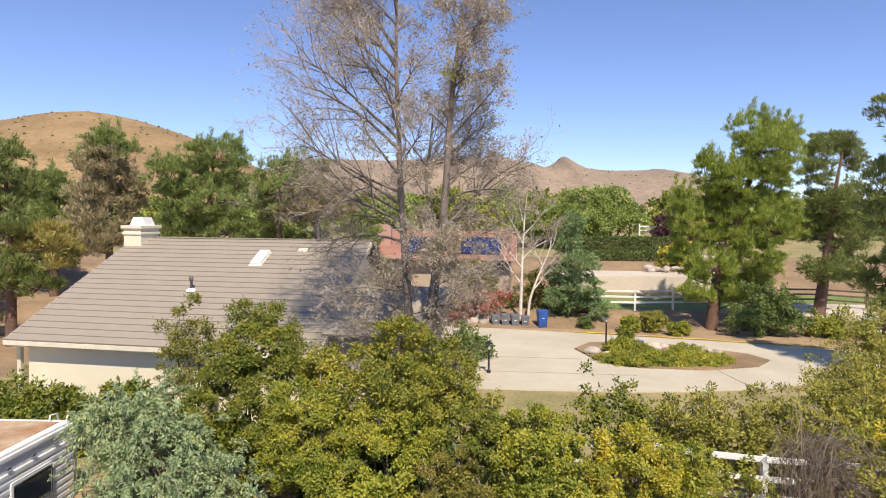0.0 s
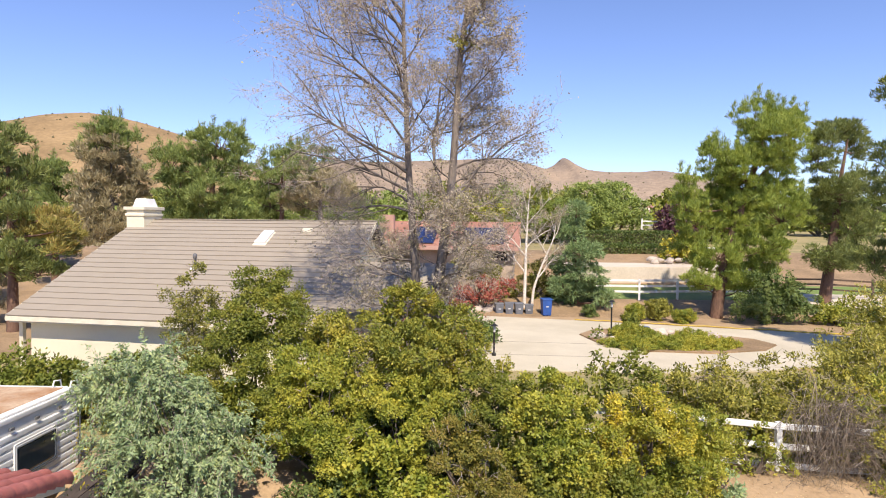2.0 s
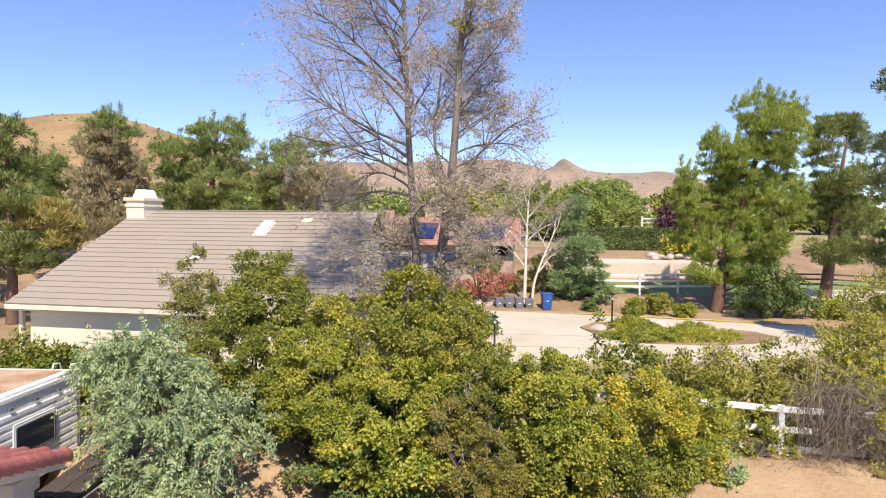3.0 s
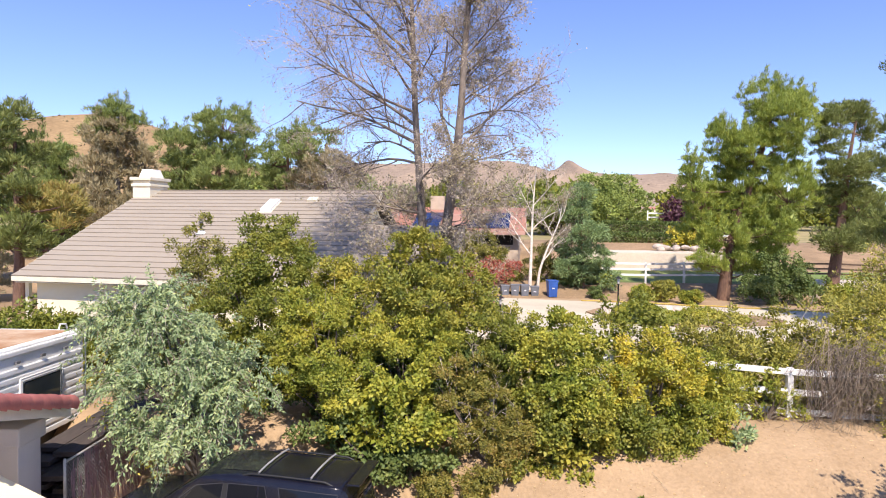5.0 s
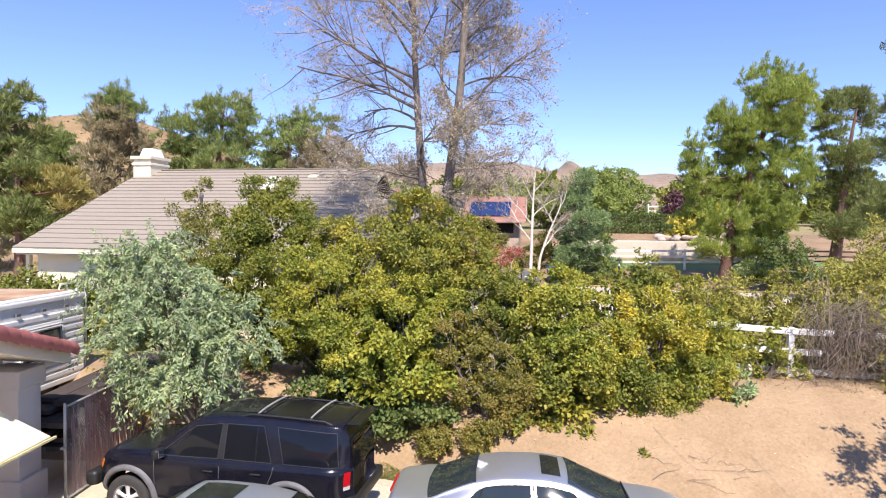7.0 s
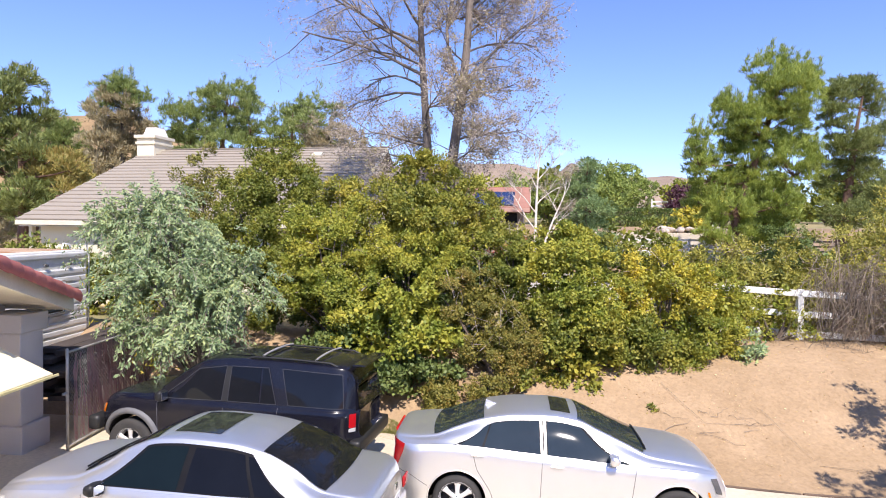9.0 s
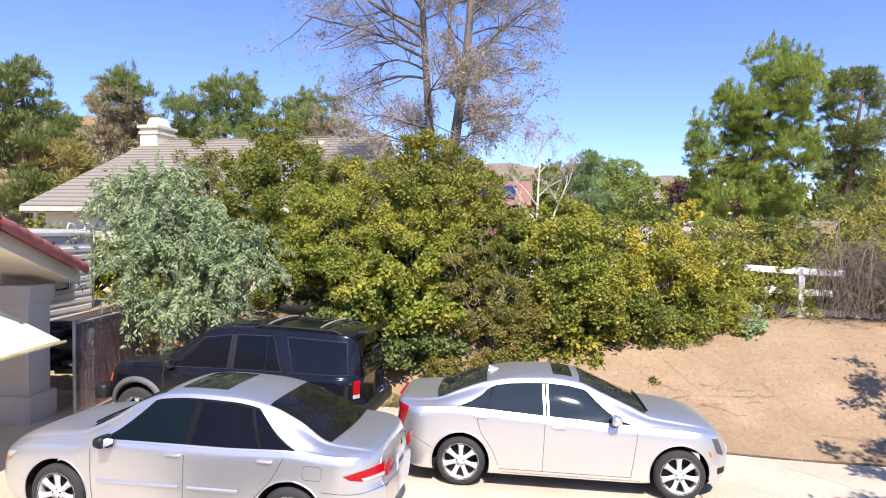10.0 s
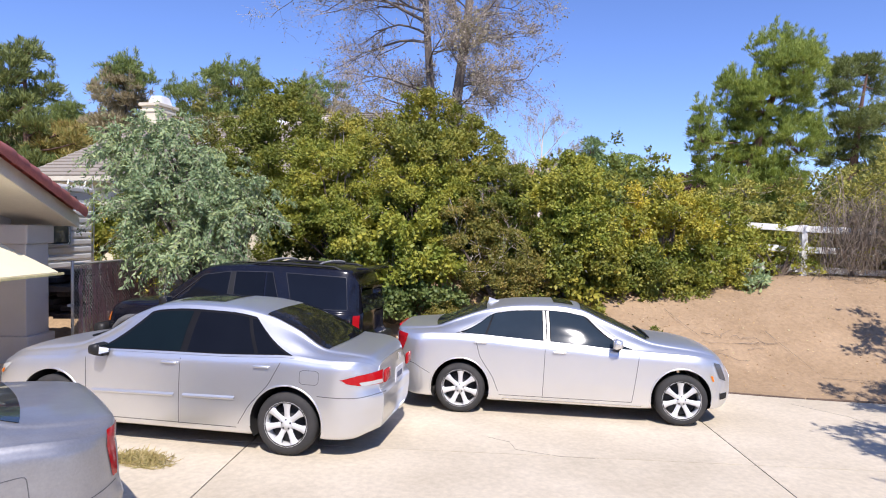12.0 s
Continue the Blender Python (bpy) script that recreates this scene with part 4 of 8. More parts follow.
def lobe_clumps(lobes, per_m2, r, shell=(0.72, 1.05), low_cut=-0.85, hollow=0.0, hollow_f=1.9):
    """Clump centres near the skin of some rounded lobes, leaving out those buried in another lobe. Returns places and outward ways."""
    C, O = [], []
    for i, (cx, cy, cz, rx, ry, rz) in enumerate(lobes):
        area = 4 * math.pi * (((rx * ry) ** 1.6 + (rx * rz) ** 1.6 + (ry * rz) ** 1.6) / 3) ** (1 / 1.6)
        n = max(6, int(area * per_m2))
        d = ball_points(r, n)
        d = d[d[:, 2] > low_cut]
        bump = 1 + 0.2 * np.array([noise.noise(Vector(q) * 2.6 + Vector((i * 5.0, 0, 0))) for q in d]) + 0.12 * np.sin(d[:, 0] * 4.1 + i) * np.sin(d[:, 1] * 3.7 + 2 * i) + 0.12 * np.sin(d[:, 2] * 6 + d[:, 0] * 5 + i)
        k = r.uniform(shell[0], shell[1], len(d)) * bump
        p = np.array([cx, cy, cz]) + d * k[:, None] * np.array([rx, ry, rz])
        keep = np.ones(len(p), bool)
        for j, o in enumerate(lobes):
            if j != i:
                q = (p - np.array(o[:3])) / np.array(o[3:])
                keep &= (q ** 2).sum(1) > 0.45
        if hollow:
            keep &= np.array([noise.noise(Vector(q) * hollow_f) for q in p]) > hollow - 0.5
        C.append(p[keep])
        O.append((d / np.array([rx, ry, rz]))[keep])
    C, O = np.concatenate(C), np.concatenate(O)
    return C, O / np.linalg.norm(O, axis=1, keepdims=True)


def stems(r, base, targets, radius, bend=0.25, sides=5):
    """Bowed stems from a base to some targets."""
    paths = []
    for t in targets:
        a, b = np.array(base, float), np.array(t, float)
        L = np.linalg.norm(b - a)
        k = np.linspace(0, 1, 6)[:, None]
        P = a + (b - a) * k + np.sin(k * math.pi) * np.array([r.normal(0, bend * 0.3), r.normal(0, bend * 0.3), bend * 0.35]) * L * 0.5
        paths.append((P, radius * np.linspace(1, 0.25, 6)))
    return tubes(paths, sides)


def bush(name, lobes, leaf, label, category="shrub", fist=0.23, cover=1.0, size=0.085, width=0.6, seed=1, base=None,
         group="", wood=None, stem=0.05, n_stems=9, twiggy=0, core=1.0, gap=0.34, loose=0.3, wild=0.0, pack=1.0):
    """A leafy shrub or small tree: stems from the ground, and a crown of leafy tufts (radius fist) set apart from one another
    over the lobes, each covered with leaves on its outer side; loose: how far leaves stray; wild: how far tufts stray."""
    r = np.random.default_rng(seed)
    C, O = lobe_clumps(lobes, pack * 0.55 / fist ** 2, r, (0.74 - wild * 0.2, 0.98 + wild * 0.3), hollow=gap, hollow_f=0.55 / fist)
    if gap > 0.2:
        open_ = np.array([noise.noise(Vector(q) * 1.25 + Vector((0, 0, seed * 3.7))) for q in C]) > -0.3
        C, O = C[open_], O[open_]
    n = len(C)
    R = fist * r.uniform(0.45, 1.3, n)
    thin = np.where((O[:, 1] > 0.35) & (O[:, 2] < 0.6), 0.35, 1.0)
    m = np.maximum(8, (thin * cover * 2 * math.pi * R ** 2 * 1.25 / (size ** 2 * width * 0.5))).astype(int)
    idx = np.repeat(np.arange(n), m)
    N = len(idx)
    axis = O * 0.75 + np.array([0, 0, 0.6])
    axis /= np.linalg.norm(axis, axis=1, keepdims=True)
    d = ball_points(r, N)
    dot = (d * axis[idx]).sum(1, keepdims=True)
    d = np.where(dot < -0.25, d - 2 * dot * axis[idx], d)
    wob = 1 + 0.25 * np.sin(d[:, 0] * 5 + idx) * np.sin(d[:, 1] * 5 + 1.7 * idx) + 0.15 * np.sin(d[:, 2] * 9 + idx)
    k = R[idx] * wob * (0.98 - loose * np.abs(r.normal(size=N)) + 0.5 * loose * r.random(N) ** 3)
    shoot = O * 0.7 + np.array([0, 0, 0.35]) + r.normal(size=(n, 3)) * 0.55
    shoot /= np.linalg.norm(shoot, axis=1, keepdims=True)
    draw = r.uniform(0.0, 1.1, n)[idx] * (d * shoot[idx]).sum(1)
    P = C[idx] + d * k[:, None] * np.array([0.92, 0.92, 0.78]) + shoot[idx] * (k * draw)[:, None]
    D = r.normal(size=(N, 3)) * 0.9 + d * 0.5 + shoot[idx] * 0.3
    face = d * 0.6 + axis[idx] * 0.5 + np.array([0, 0, 0.25]) + r.normal(size=(N, 3)) * 0.5
    V, F = leaf_mesh(P, D, size * r.uniform(0.65, 1.25, N), width, seed, face=face)
    if core:
        K, KO = lobe_clumps(lobes, core * 46 / (size / 0.1) ** 2, r, (0.2, 0.6))
        KV, KF = leaf_mesh(K, KO + r.normal(size=K.shape) * 0.9, size * 1.6 * r.uniform(0.7, 1.3, len(K)), 0.75, seed + 900)
        F = np.concatenate([F, KF + len(V)])
        V = np.concatenate([V, KV])
    mx, my = np.mean([l[0] for l in lobes]), np.mean([l[1] for l in lobes])
    if base is None:
        base = (mx, my, float(land_z(mx, my)) - 0.05)
    t = thing(name, pose(*base))
    tagged(t, label, category, group)
    b = np.array(base)
    pick = C[r.choice(n, min(n, n_stems), replace=False)]
    Vs, Fs = stems(r, (0, 0, 0), [(p - b) * 0.93 for p in pick], stem)
    put("stem", Vs, Fs, wood or M["bark"], t, "", True)
    put("crown", V - b, F, leaf, t)
    if twiggy:
        paths = []
        for p, o in zip(C[r.choice(n, min(n, twiggy))], O[r.choice(n, min(n, twiggy))]):
            q = p - b
            d = r.normal(size=3) * 0.5 + np.array([0, 0, 0.3]) + o * 0.7
            d /= np.linalg.norm(d)
            Lh = r.uniform(0.3, 0.8)
            paths.append((np.array([q - d * Lh * 0.4, q + d * Lh * 0.3 + r.normal(size=3) * 0.04, q + d * Lh * 0.6]), [0.007, 0.005, 0.002]))
        Vs, Fs = tubes(paths, 3)
        tagged(put("twigwork", Vs, Fs, M["twig"], t, "bare grey twigs"), kind="stuff")
    return t


def pine(name, base, trunk_points, masses, needle, label, seed, tuft=0.3, plume=0.42, per=1.5, sprays=12, blades=8, width=0.16, leaders=0.0, rise=0.7, wood=None, trunk=0.3, dry=(), dry_leaf=None, depth=1.0):
    """A pine: a tapered trunk, limbs to each mass of its crown, and over the masses plumes of upswept needle sprays.
    masses: x, z, half width, half height, set round the trunk; dry: masses of browned needles."""
    r = np.random.default_rng(seed)
    t = thing(name, pose(*base))
    tagged(t, label, "tree")
    b = np.array(base)
    TP = np.array(trunk_points, float) - b
    k = np.linspace(0, 1, len(TP))
    kk = np.linspace(0, 1, 16)
    line = np.stack([np.interp(kk, k, TP[:, i]) for i in range(3)], 1)
    for _ in range(2):
        line[1:-1] = (line[:-2] + 2 * line[1:-1] + line[2:]) / 4
    line[0, 2] -= 0.2
    V, F = tubes([(line, trunk * np.linspace(1.15, 0.14, 16))], 9)
    put("trunk", V, F, wood or M["bark_red"], t, "", True)
    limbs = []

    def needles(rows, leaf, part_name, note=""):
        T, O = [], []
        for i, (x, z, rx, rz) in enumerate(rows):
            ry = max(rx * 0.9, 1.0) * depth
            c = np.array([x, base[1] + TP[-1][1] * 0.5 + 0.9 * depth * math.sin(2.4 * i + seed), z]) - b
            n = max(5, int(per * 12.6 * ((rx * ry) ** 1.6 + (rx * rz) ** 1.6 + (ry * rz) ** 1.6) ** 0.625 / 2.0))
            d = ball_points(r, n)
            sub = c + d * np.array([rx, ry, rz]) * (r.uniform(0.35, 1.0, (n, 1)) ** 0.6)
            foot_z = c[2] - 0.35 * math.hypot(rx, 1.0)
            foot = np.array([np.interp(foot_z, line[:, 2], line[:, q]) for q in range(3)])
            hub = c - np.array([0, 0, 0.35 * rz])
            u = np.linspace(0, 1, 5)[:, None]
            limbs.append((foot + (hub - foot) * u + np.array([0, 0, -0.12]) * np.sin(u * math.pi), 0.075 * np.linspace(1, 0.45, 5)))
            for q in sub[::3]:
                limbs.append((np.array([hub, (hub + q) / 2 + np.array([0, 0, -0.08]), q]), [0.03, 0.02, 0.008]))
            for q, dq in zip(sub, d):
                m = sprays
                e = ball_points(r, m)
                e[:, 2] = np.where(e[:, 2] < -0.25, -e[:, 2], e[:, 2])
                T.append(q + e * plume * r.uniform(0.5, 1.05, (m, 1)) * np.array([1, 1, 0.6]))
                O.append(e * 0.5 + dq * 0.45 + np.array([0, 0, rise]) + r.normal(size=(m, 3)) * 0.2)
                if leaders and dq[2] > 0.25 and r.random() < leaders:
                    v = np.linspace(0, 1, 12)[:, None]
                    T.append(q + v * np.array([r.normal(0, 0.12) + 0.12, r.normal(0, 0.12), 1]) * r.uniform(0.6, 1.15) + r.normal(size=(12, 3)) * 0.1 * (1.2 - v))
                    O.append(np.tile([0.1, 0, 1.4], (12, 1)) + r.normal(size=(12, 3)) * 0.35)
        T, O = np.concatenate(T), np.concatenate(O)
        idx = np.repeat(np.arange(len(T)), blades)
        P = T[idx] + r.normal(size=(len(idx), 3)) * tuft * 0.2
        D = O[idx] / np.linalg.norm(O[idx], axis=1, keepdims=True) + r.normal(size=(len(idx), 3)) * 0.42
        V, F = leaf_mesh(P, D, tuft * r.uniform(0.6, 1.3, len(idx)), width, seed, fold=0.1, flop=0.5)
        put(part_name, V, F, leaf, t, note)

    needles(masses, needle, "crown")
    if dry:
        needles(dry, dry_leaf, "browning_foliage", "brown dying needles")
    V, F = tubes(limbs, 5)
    tagged(put("branchwork", V, F, wood or M["bark_red"], t, "", True), kind="stuff")
    return t


def cone_masses(x, z0, height, spread, seed):
    """The masses of a plain full pine crown."""
    r = np.random.default_rng(seed)
    return [(x + r.normal(0, 0.45) * spread * (1.1 - g), z0 + height * (0.18 + 0.75 * g), spread * (1.08 - 0.75 * g) * r.uniform(0.5, 0.75), height * 0.1) for g in np.linspace(0, 1, 9)]


def grow(r, start, way, length, radius, depth, out, tips, params):
    """Branches by halves: adds (points, radii) to out and the last twigs to tips."""
    n = 6 if depth > 1 else 2 + depth
    P = [np.array(start, float)]
    d = np.array(way, float)
    d /= np.linalg.norm(d)
    for i in range(n):
        d = d + r.normal(0, params["wobble"], 3) + np.array([0, 0, params["lift"][depth]])
        d /= np.linalg.norm(d)
        P.append(P[-1] + d * length / n)
    P = np.array(P)
    out[depth].append((P, np.maximum(radius * np.linspace(1, 0.36 if depth > 0 else 0.4, n + 1), 0.0028)))
    if depth == 0:
        tips.append(P)
        return
    for j in range(params["kids"][depth]):
        f = r.uniform(0.2, 1.0)
        i = min(int(f * n), n - 1)
        p = P[i] + (P[i + 1] - P[i]) * (f * n - i)
        ax = P[i + 1] - P[i]
        ax /= np.linalg.norm(ax)
        side = np.cross(ax, r.normal(size=3))
        side /= np.linalg.norm(side)
        w = ax * r.uniform(0.6, 1.0) + side * r.uniform(0.5, 0.9) + np.array([0, 0, params["up"]])
        grow(r, p, w, length * r.uniform(0.38, 0.62), radius * (1 - 0.5 * f) * 0.55, depth - 1, out, tips, params)


def bare_tree(name, base, trunk_points, limbs, label, seed, wood, twig, leaf=None, leaf_n=1, leaf_size=0.075, r0=0.2, kids=(0, 5, 4, 4), up=0.12, leaf_keep=1.0, lift=(0.03, 0.03, 0.03, 0.015)):
    """A mostly leafless tree: its trunk, named limbs (height share, way, length), and twigs by branching."""
    r = np.random.default_rng(seed)
    t = thing(name, pose(*base))
    tagged(t, label, "tree")
    b = np.array(base)
    TP = np.array(trunk_points, float) - b
    k = np.linspace(0, 1, len(TP))
    kk = np.linspace(0, 1, 26)
    # a smooth trunk line
    fine = np.stack([np.interp(kk, k, TP[:, i]) for i in range(3)], 1)
    for _ in range(3):
        fine[1:-1] = (fine[:-2] + 2 * fine[1:-1] + fine[2:]) / 4
    fine[0, 2] -= 0.15
    V, F = tubes([(fine, r0 * (1.12 - 1.0 * kk ** 0.9))], 10)
    put("trunk", V, F, wood, t, "", True)
    out, tips = {0: [], 1: [], 2: [], 3: []}, []
    params = dict(wobble=0.1, lift=lift, kids=kids, up=up)
    for f, way, L, rad in limbs:
        p = np.array([np.interp(f, kk, fine[:, i]) for i in range(3)])
        grow(r, p, way, L, rad, 3, out, tips, params)
    V, F = tubes(out[3] + out[2], 6)
    tagged(put("branchwork", V, F, wood, t, "", True), kind="stuff")
    V, F = tubes(out[1] + out[0], 3)
    tagged(put("twigwork", V, F, twig, t, "fine grey-brown twigs"), kind="stuff")
    if leaf:
        A = np.concatenate(tips)
        A = A[r.random(len(A)) < leaf_keep]
        idx = np.repeat(np.arange(len(A)), leaf_n)
        P = A[idx] + r.normal(size=(len(idx), 3)) * 0.07
        D = r.normal(size=(len(idx), 3)) + np.array([0, 0, -0.5])
        V, F = leaf_mesh(P, D, leaf_size * r.uniform(0.6, 1.3, len(P)), 0.6, seed)
        put("crown", V, F, leaf, t, "sparse yellow-brown leaves")
    return t


# ---- the tall hedge of mixed shrubs along the bank ----
HEDGE = "mixed shrubs along the bank"
bush("tall_shrub", [(-4.7, 15.5, 5.25, 0.66, 0.65, 0.75), (-5.0, 15.2, 4.35, 1.1, 0.9, 0.9), (-4.2, 15.1, 4.4, 0.7, 0.7, 0.8), (-5.1, 14.3, 3.0, 1.2, 1.0, 1.0), (-4.2, 14.3, 2.4, 1.1, 0.8, 0.9)], M["l_hedge"], "tall dense dark-green shrub in the hedge", seed=11, size=0.066, gap=0.42, group=HEDGE)
bush("sprawling_shrub", [(-6.98, 16.5, 5.6, 0.2, 0.2, 0.42), (-6.6, 16.4, 4.95, 0.34, 0.3, 0.4), (-7.15, 16.4, 4.7, 0.45, 0.4, 0.42), (-6.7, 16.3, 4.0, 0.75, 0.6, 0.7), (-6.6, 16.3, 2.7, 0.8, 0.7, 1.1)], M["l_olive"], "sparse twiggy olive-green shrub beside the tall one", seed=12, fist=0.16, cover=0.7, gap=0.4, core=0.3, wild=1, size=0.066, group=HEDGE, twiggy=60)
bush("yellowing_shrub", [(-3.1, 13.9, 3.6, 0.95, 0.8, 0.68), (-2.5, 13.9, 3.45, 0.7, 0.7, 0.6), (-3.3, 13.7, 2.75, 0.9, 0.75, 0.7), (-2.5, 13.5, 2.3, 0.8, 0.7, 0.8)], M["l_hedge_y"], "rounded yellow-green shrub in the hedge", seed=13, size=0.058, fist=0.2, gap=0.4, group=HEDGE, twiggy=120)
bush("tall_shrub", [(-2.85, 14.7, 4.3, 0.55, 0.6, 0.55), (-1.5, 15.1, 4.9, 0.68, 0.7, 0.62), (-1.1, 15.1, 4.75, 0.5, 0.6, 0.7), (-0.4, 15.1, 4.45, 0.85, 0.75, 0.68), (0.3, 14.9, 3.75, 0.62, 0.7, 0.65), (-1.5, 14.5, 4.0, 1.0, 0.75, 0.7), (-0.4, 14.5, 3.5, 1.0, 0.8, 0.8)], M["l_hedge_m"], "tall broad green shrub at the hedge's crest", seed=14, fist=0.21, size=0.066, gap=0.42, group=HEDGE, twiggy=60)
bush("lime_shrub", [(-1.5, 13.65, 3.2, 0.68, 0.55, 0.45), (-0.8, 13.7, 3.0, 0.6, 0.5, 0.5)], M["l_hedge_y"], "yellow-green shrub high in the hedge", seed=27, size=0.06, fist=0.18, gap=0.35, group=HEDGE)
bush("bright_shrub", [(-1.6, 13.05, 2.25, 0.9, 0.7, 0.5), (-2.05, 12.85, 1.5, 0.8, 0.5, 0.5), (-0.95, 12.8, 1.5, 0.85, 0.5, 0.5)], M["l_hedge_y"], "bright lime-green leafy shrub low in the hedge", seed=15, size=0.085, width=0.8, fist=0.2, gap=0.44, group=HEDGE)
bush("browning_shrub", [(0.1, 13.3, 2.35, 0.78, 0.6, 0.62), (0.35, 12.95, 1.5, 0.55, 0.5, 0.62), (1.05, 12.75, 1.4, 0.4, 0.4, 0.6)], M["l_olive_d"], "dull olive and brown shrub within the hedge", seed=16, size=0.046, fist=0.17, gap=0.4, group=HEDGE, twiggy=160)
# added filler: dark leaves close the see-through gaps and darken the hedge's depth
bush("dark_shrub", [(-4.0, 14.7, 2.3, 0.9, 0.5, 1.0), (-3.0, 14.6, 2.4, 0.8, 0.5, 1.1), (-1.6, 14.2, 2.2, 1.0, 0.5, 1.0), (-0.4, 14.1, 2.2, 0.8, 0.5, 1.0)], M["l_dark"], "dark filler shrub added in the depth of the hedge", seed=33, size=0.07, fist=0.22, gap=0.15, core=1.5, group=HEDGE)
bush("dark_shrub", [(0.75, 13.9, 2.9, 0.5, 0.5, 0.9), (0.9, 13.6, 1.9, 0.45, 0.5, 0.7), (1.15, 14.4, 3.1, 0.5, 0.5, 0.6)], M["l_hedge"], "dark upright shrub recessed in the hedge", seed=26, size=0.06, fist=0.18, gap=0.45, group=HEDGE, twiggy=60)
bush("layered_shrub", [(2.05, 13.45, 3.2, 0.82, 0.8, 0.75), (1.7, 13.3, 2.6, 0.7, 0.7, 0.6), (2.35, 13.2, 2.4, 0.8, 0.7, 0.65)], M["l_hedge_y"], "dense layered yellow-green shrub", seed=17, size=0.066, width=0.7, fist=0.17, gap=0.25, group=HEDGE)
bush("ivy_shrub", [(2.05, 13.0, 1.75, 0.9, 0.6, 0.6), (2.2, 12.75, 1.15, 0.8, 0.5, 0.5), (1.3, 12.75, 1.0, 0.6, 0.4, 0.45)], M["l_hedge_m"], "dark ivy-leaved shrub at the foot of the hedge", seed=21, size=0.076, width=0.8, fist=0.2, gap=0.4, group=HEDGE)
bush("golden_shrub", [(3.9, 13.75, 2.65, 0.75, 0.65, 0.68), (3.5, 13.6, 2.2, 0.5, 0.5, 0.5), (4.5, 13.8, 2.5, 0.6, 0.6, 0.6)], M["l_gold"], "shrub turning golden yellow in the hedge", seed=18, size=0.063, fist=0.17, gap=0.36, cover=0.9, group=HEDGE, twiggy=120)
bush("olive_shrub", [(5.1, 13.95, 2.4, 0.58, 0.5, 0.68), (5.55, 14.1, 2.0, 0.42, 0.4, 0.6), (4.6, 13.6, 1.55, 0.8, 0.6, 0.6), (5.3, 13.7, 1.5, 0.45, 0.45, 0.5)], M["l_hedge_y"], "loose olive-green shrub at the hedge's end", seed=28, size=0.06, width=0.5, fist=0.17, gap=0.38, group=HEDGE, twiggy=80)
bush("green_shrub", [(3.35, 13.25, 1.45, 0.55, 0.5, 0.6), (4.2, 13.35, 1.25, 0.8, 0.5, 0.45)], M["l_hedge"], "low dark-green shrub at the foot of the hedge", seed=19, size=0.065, width=0.7, fist=0.2, gap=0.42, group=HEDGE)
bush("ivy_shrub", [(-2.6, 13.2, 1.35, 0.85, 0.5, 0.6), (-1.6, 12.7, 0.95, 0.8, 0.4, 0.42), (-0.6, 12.7, 0.95, 0.8, 0.4, 0.42)], M["l_dark"], "dark ivy-leaved shrub at the foot of the hedge", seed=20, size=0.08, width=0.8, fist=0.2, gap=0.44, group=HEDGE)
bush("pale_shrub", [(5.72, 13.5, 1.25, 0.28, 0.26, 0.42), (5.55, 13.4, 0.95, 0.25, 0.25, 0.3)], M["l_blue"], "small pale blue-green shrub at the hedge's end", seed=22, size=0.1, width=0.5, fist=0.13, cover=0.7, core=0.4, group=HEDGE)
bush("upright_shrub", [(3.2, 14.9, 4.0, 0.17, 0.18, 0.34), (3.45, 14.9, 3.7, 0.25, 0.25, 0.3), (3.95, 15.0, 3.65, 0.42, 0.35, 0.42), (3.3, 14.9, 3.0, 0.5, 0.45, 0.6), (4.3, 15.1, 3.0, 0.6, 0.5, 0.7)], M["l_hedge"], "open upright shrub with glossy leaves", seed=23, size=0.085, fist=0.15, cover=0.7, gap=0.4, core=0.4, wild=1, group=HEDGE)
bush("small_shrub", [(-0.55, 12.35, 0.62, 0.3, 0.28, 0.32)], M["l_olive_d"], "small olive shrub on bare earth before the hedge", seed=24, size=0.05, fist=0.11, core=2, gap=0.1, group=HEDGE)
bush("small_shrub", [(0.35, 12.35, 0.62, 0.36, 0.3, 0.32)], M["l_olive_d"], "small olive shrub on bare earth before the hedge", seed=25, size=0.05, fist=0.11, core=2, gap=0.1, group=HEDGE)
bush("dry_branch", [(-3.95, 12.0, 0.72, 0.5, 0.35, 0.28), (-3.6, 12.15, 0.6, 0.3, 0.3, 0.22)], M["l_brown"], "fallen branch with rust-brown dead leaves", "branch", seed=29, size=0.07, fist=0.14, cover=0.4, core=0, gap=0.3, wild=1, twiggy=40)
# behind the white fence
for k, (x, y, z, rx, rz, leaf, nm, lab) in enumerate((
        (5.6, 16.0, 2.5, 1.1, 0.8, "l_fence", "fence_shrub", "loose olive shrub growing through the white fence"),
        (7.3, 16.2, 2.5, 1.4, 1.0, "l_fence", "fence_shrub", "loose olive shrub growing behind the white fence"),
        (9.6, 16.2, 2.6, 1.5, 1.1, "l_fence", "fence_shrub", "loose olive shrub growing behind the white fence"),
        (11.6, 15.6, 2.8, 1.3, 1.2, "l_gold", "fence_shrub", "yellowing loose shrub behind the white fence"),
        (10.2, 15.0, 2.3, 1.0, 1.0, "l_hedge_y", "fence_shrub", "yellow-green shrub on the bank's crest"))):
    bush(nm, [(x, y, z, rx, 0.8, rz), (x - 0.5, y + 0.4, z - 0.4, rx, 0.8, rz), (x + 0.6, y, z - 0.7, rx * 0.8, 0.8, 0.8)], M[leaf], lab, seed=30 + k, size=0.095, width=0.45, fist=0.2, cover=0.55, gap=0.36, core=0.6, wild=1, group=HEDGE, twiggy=160)
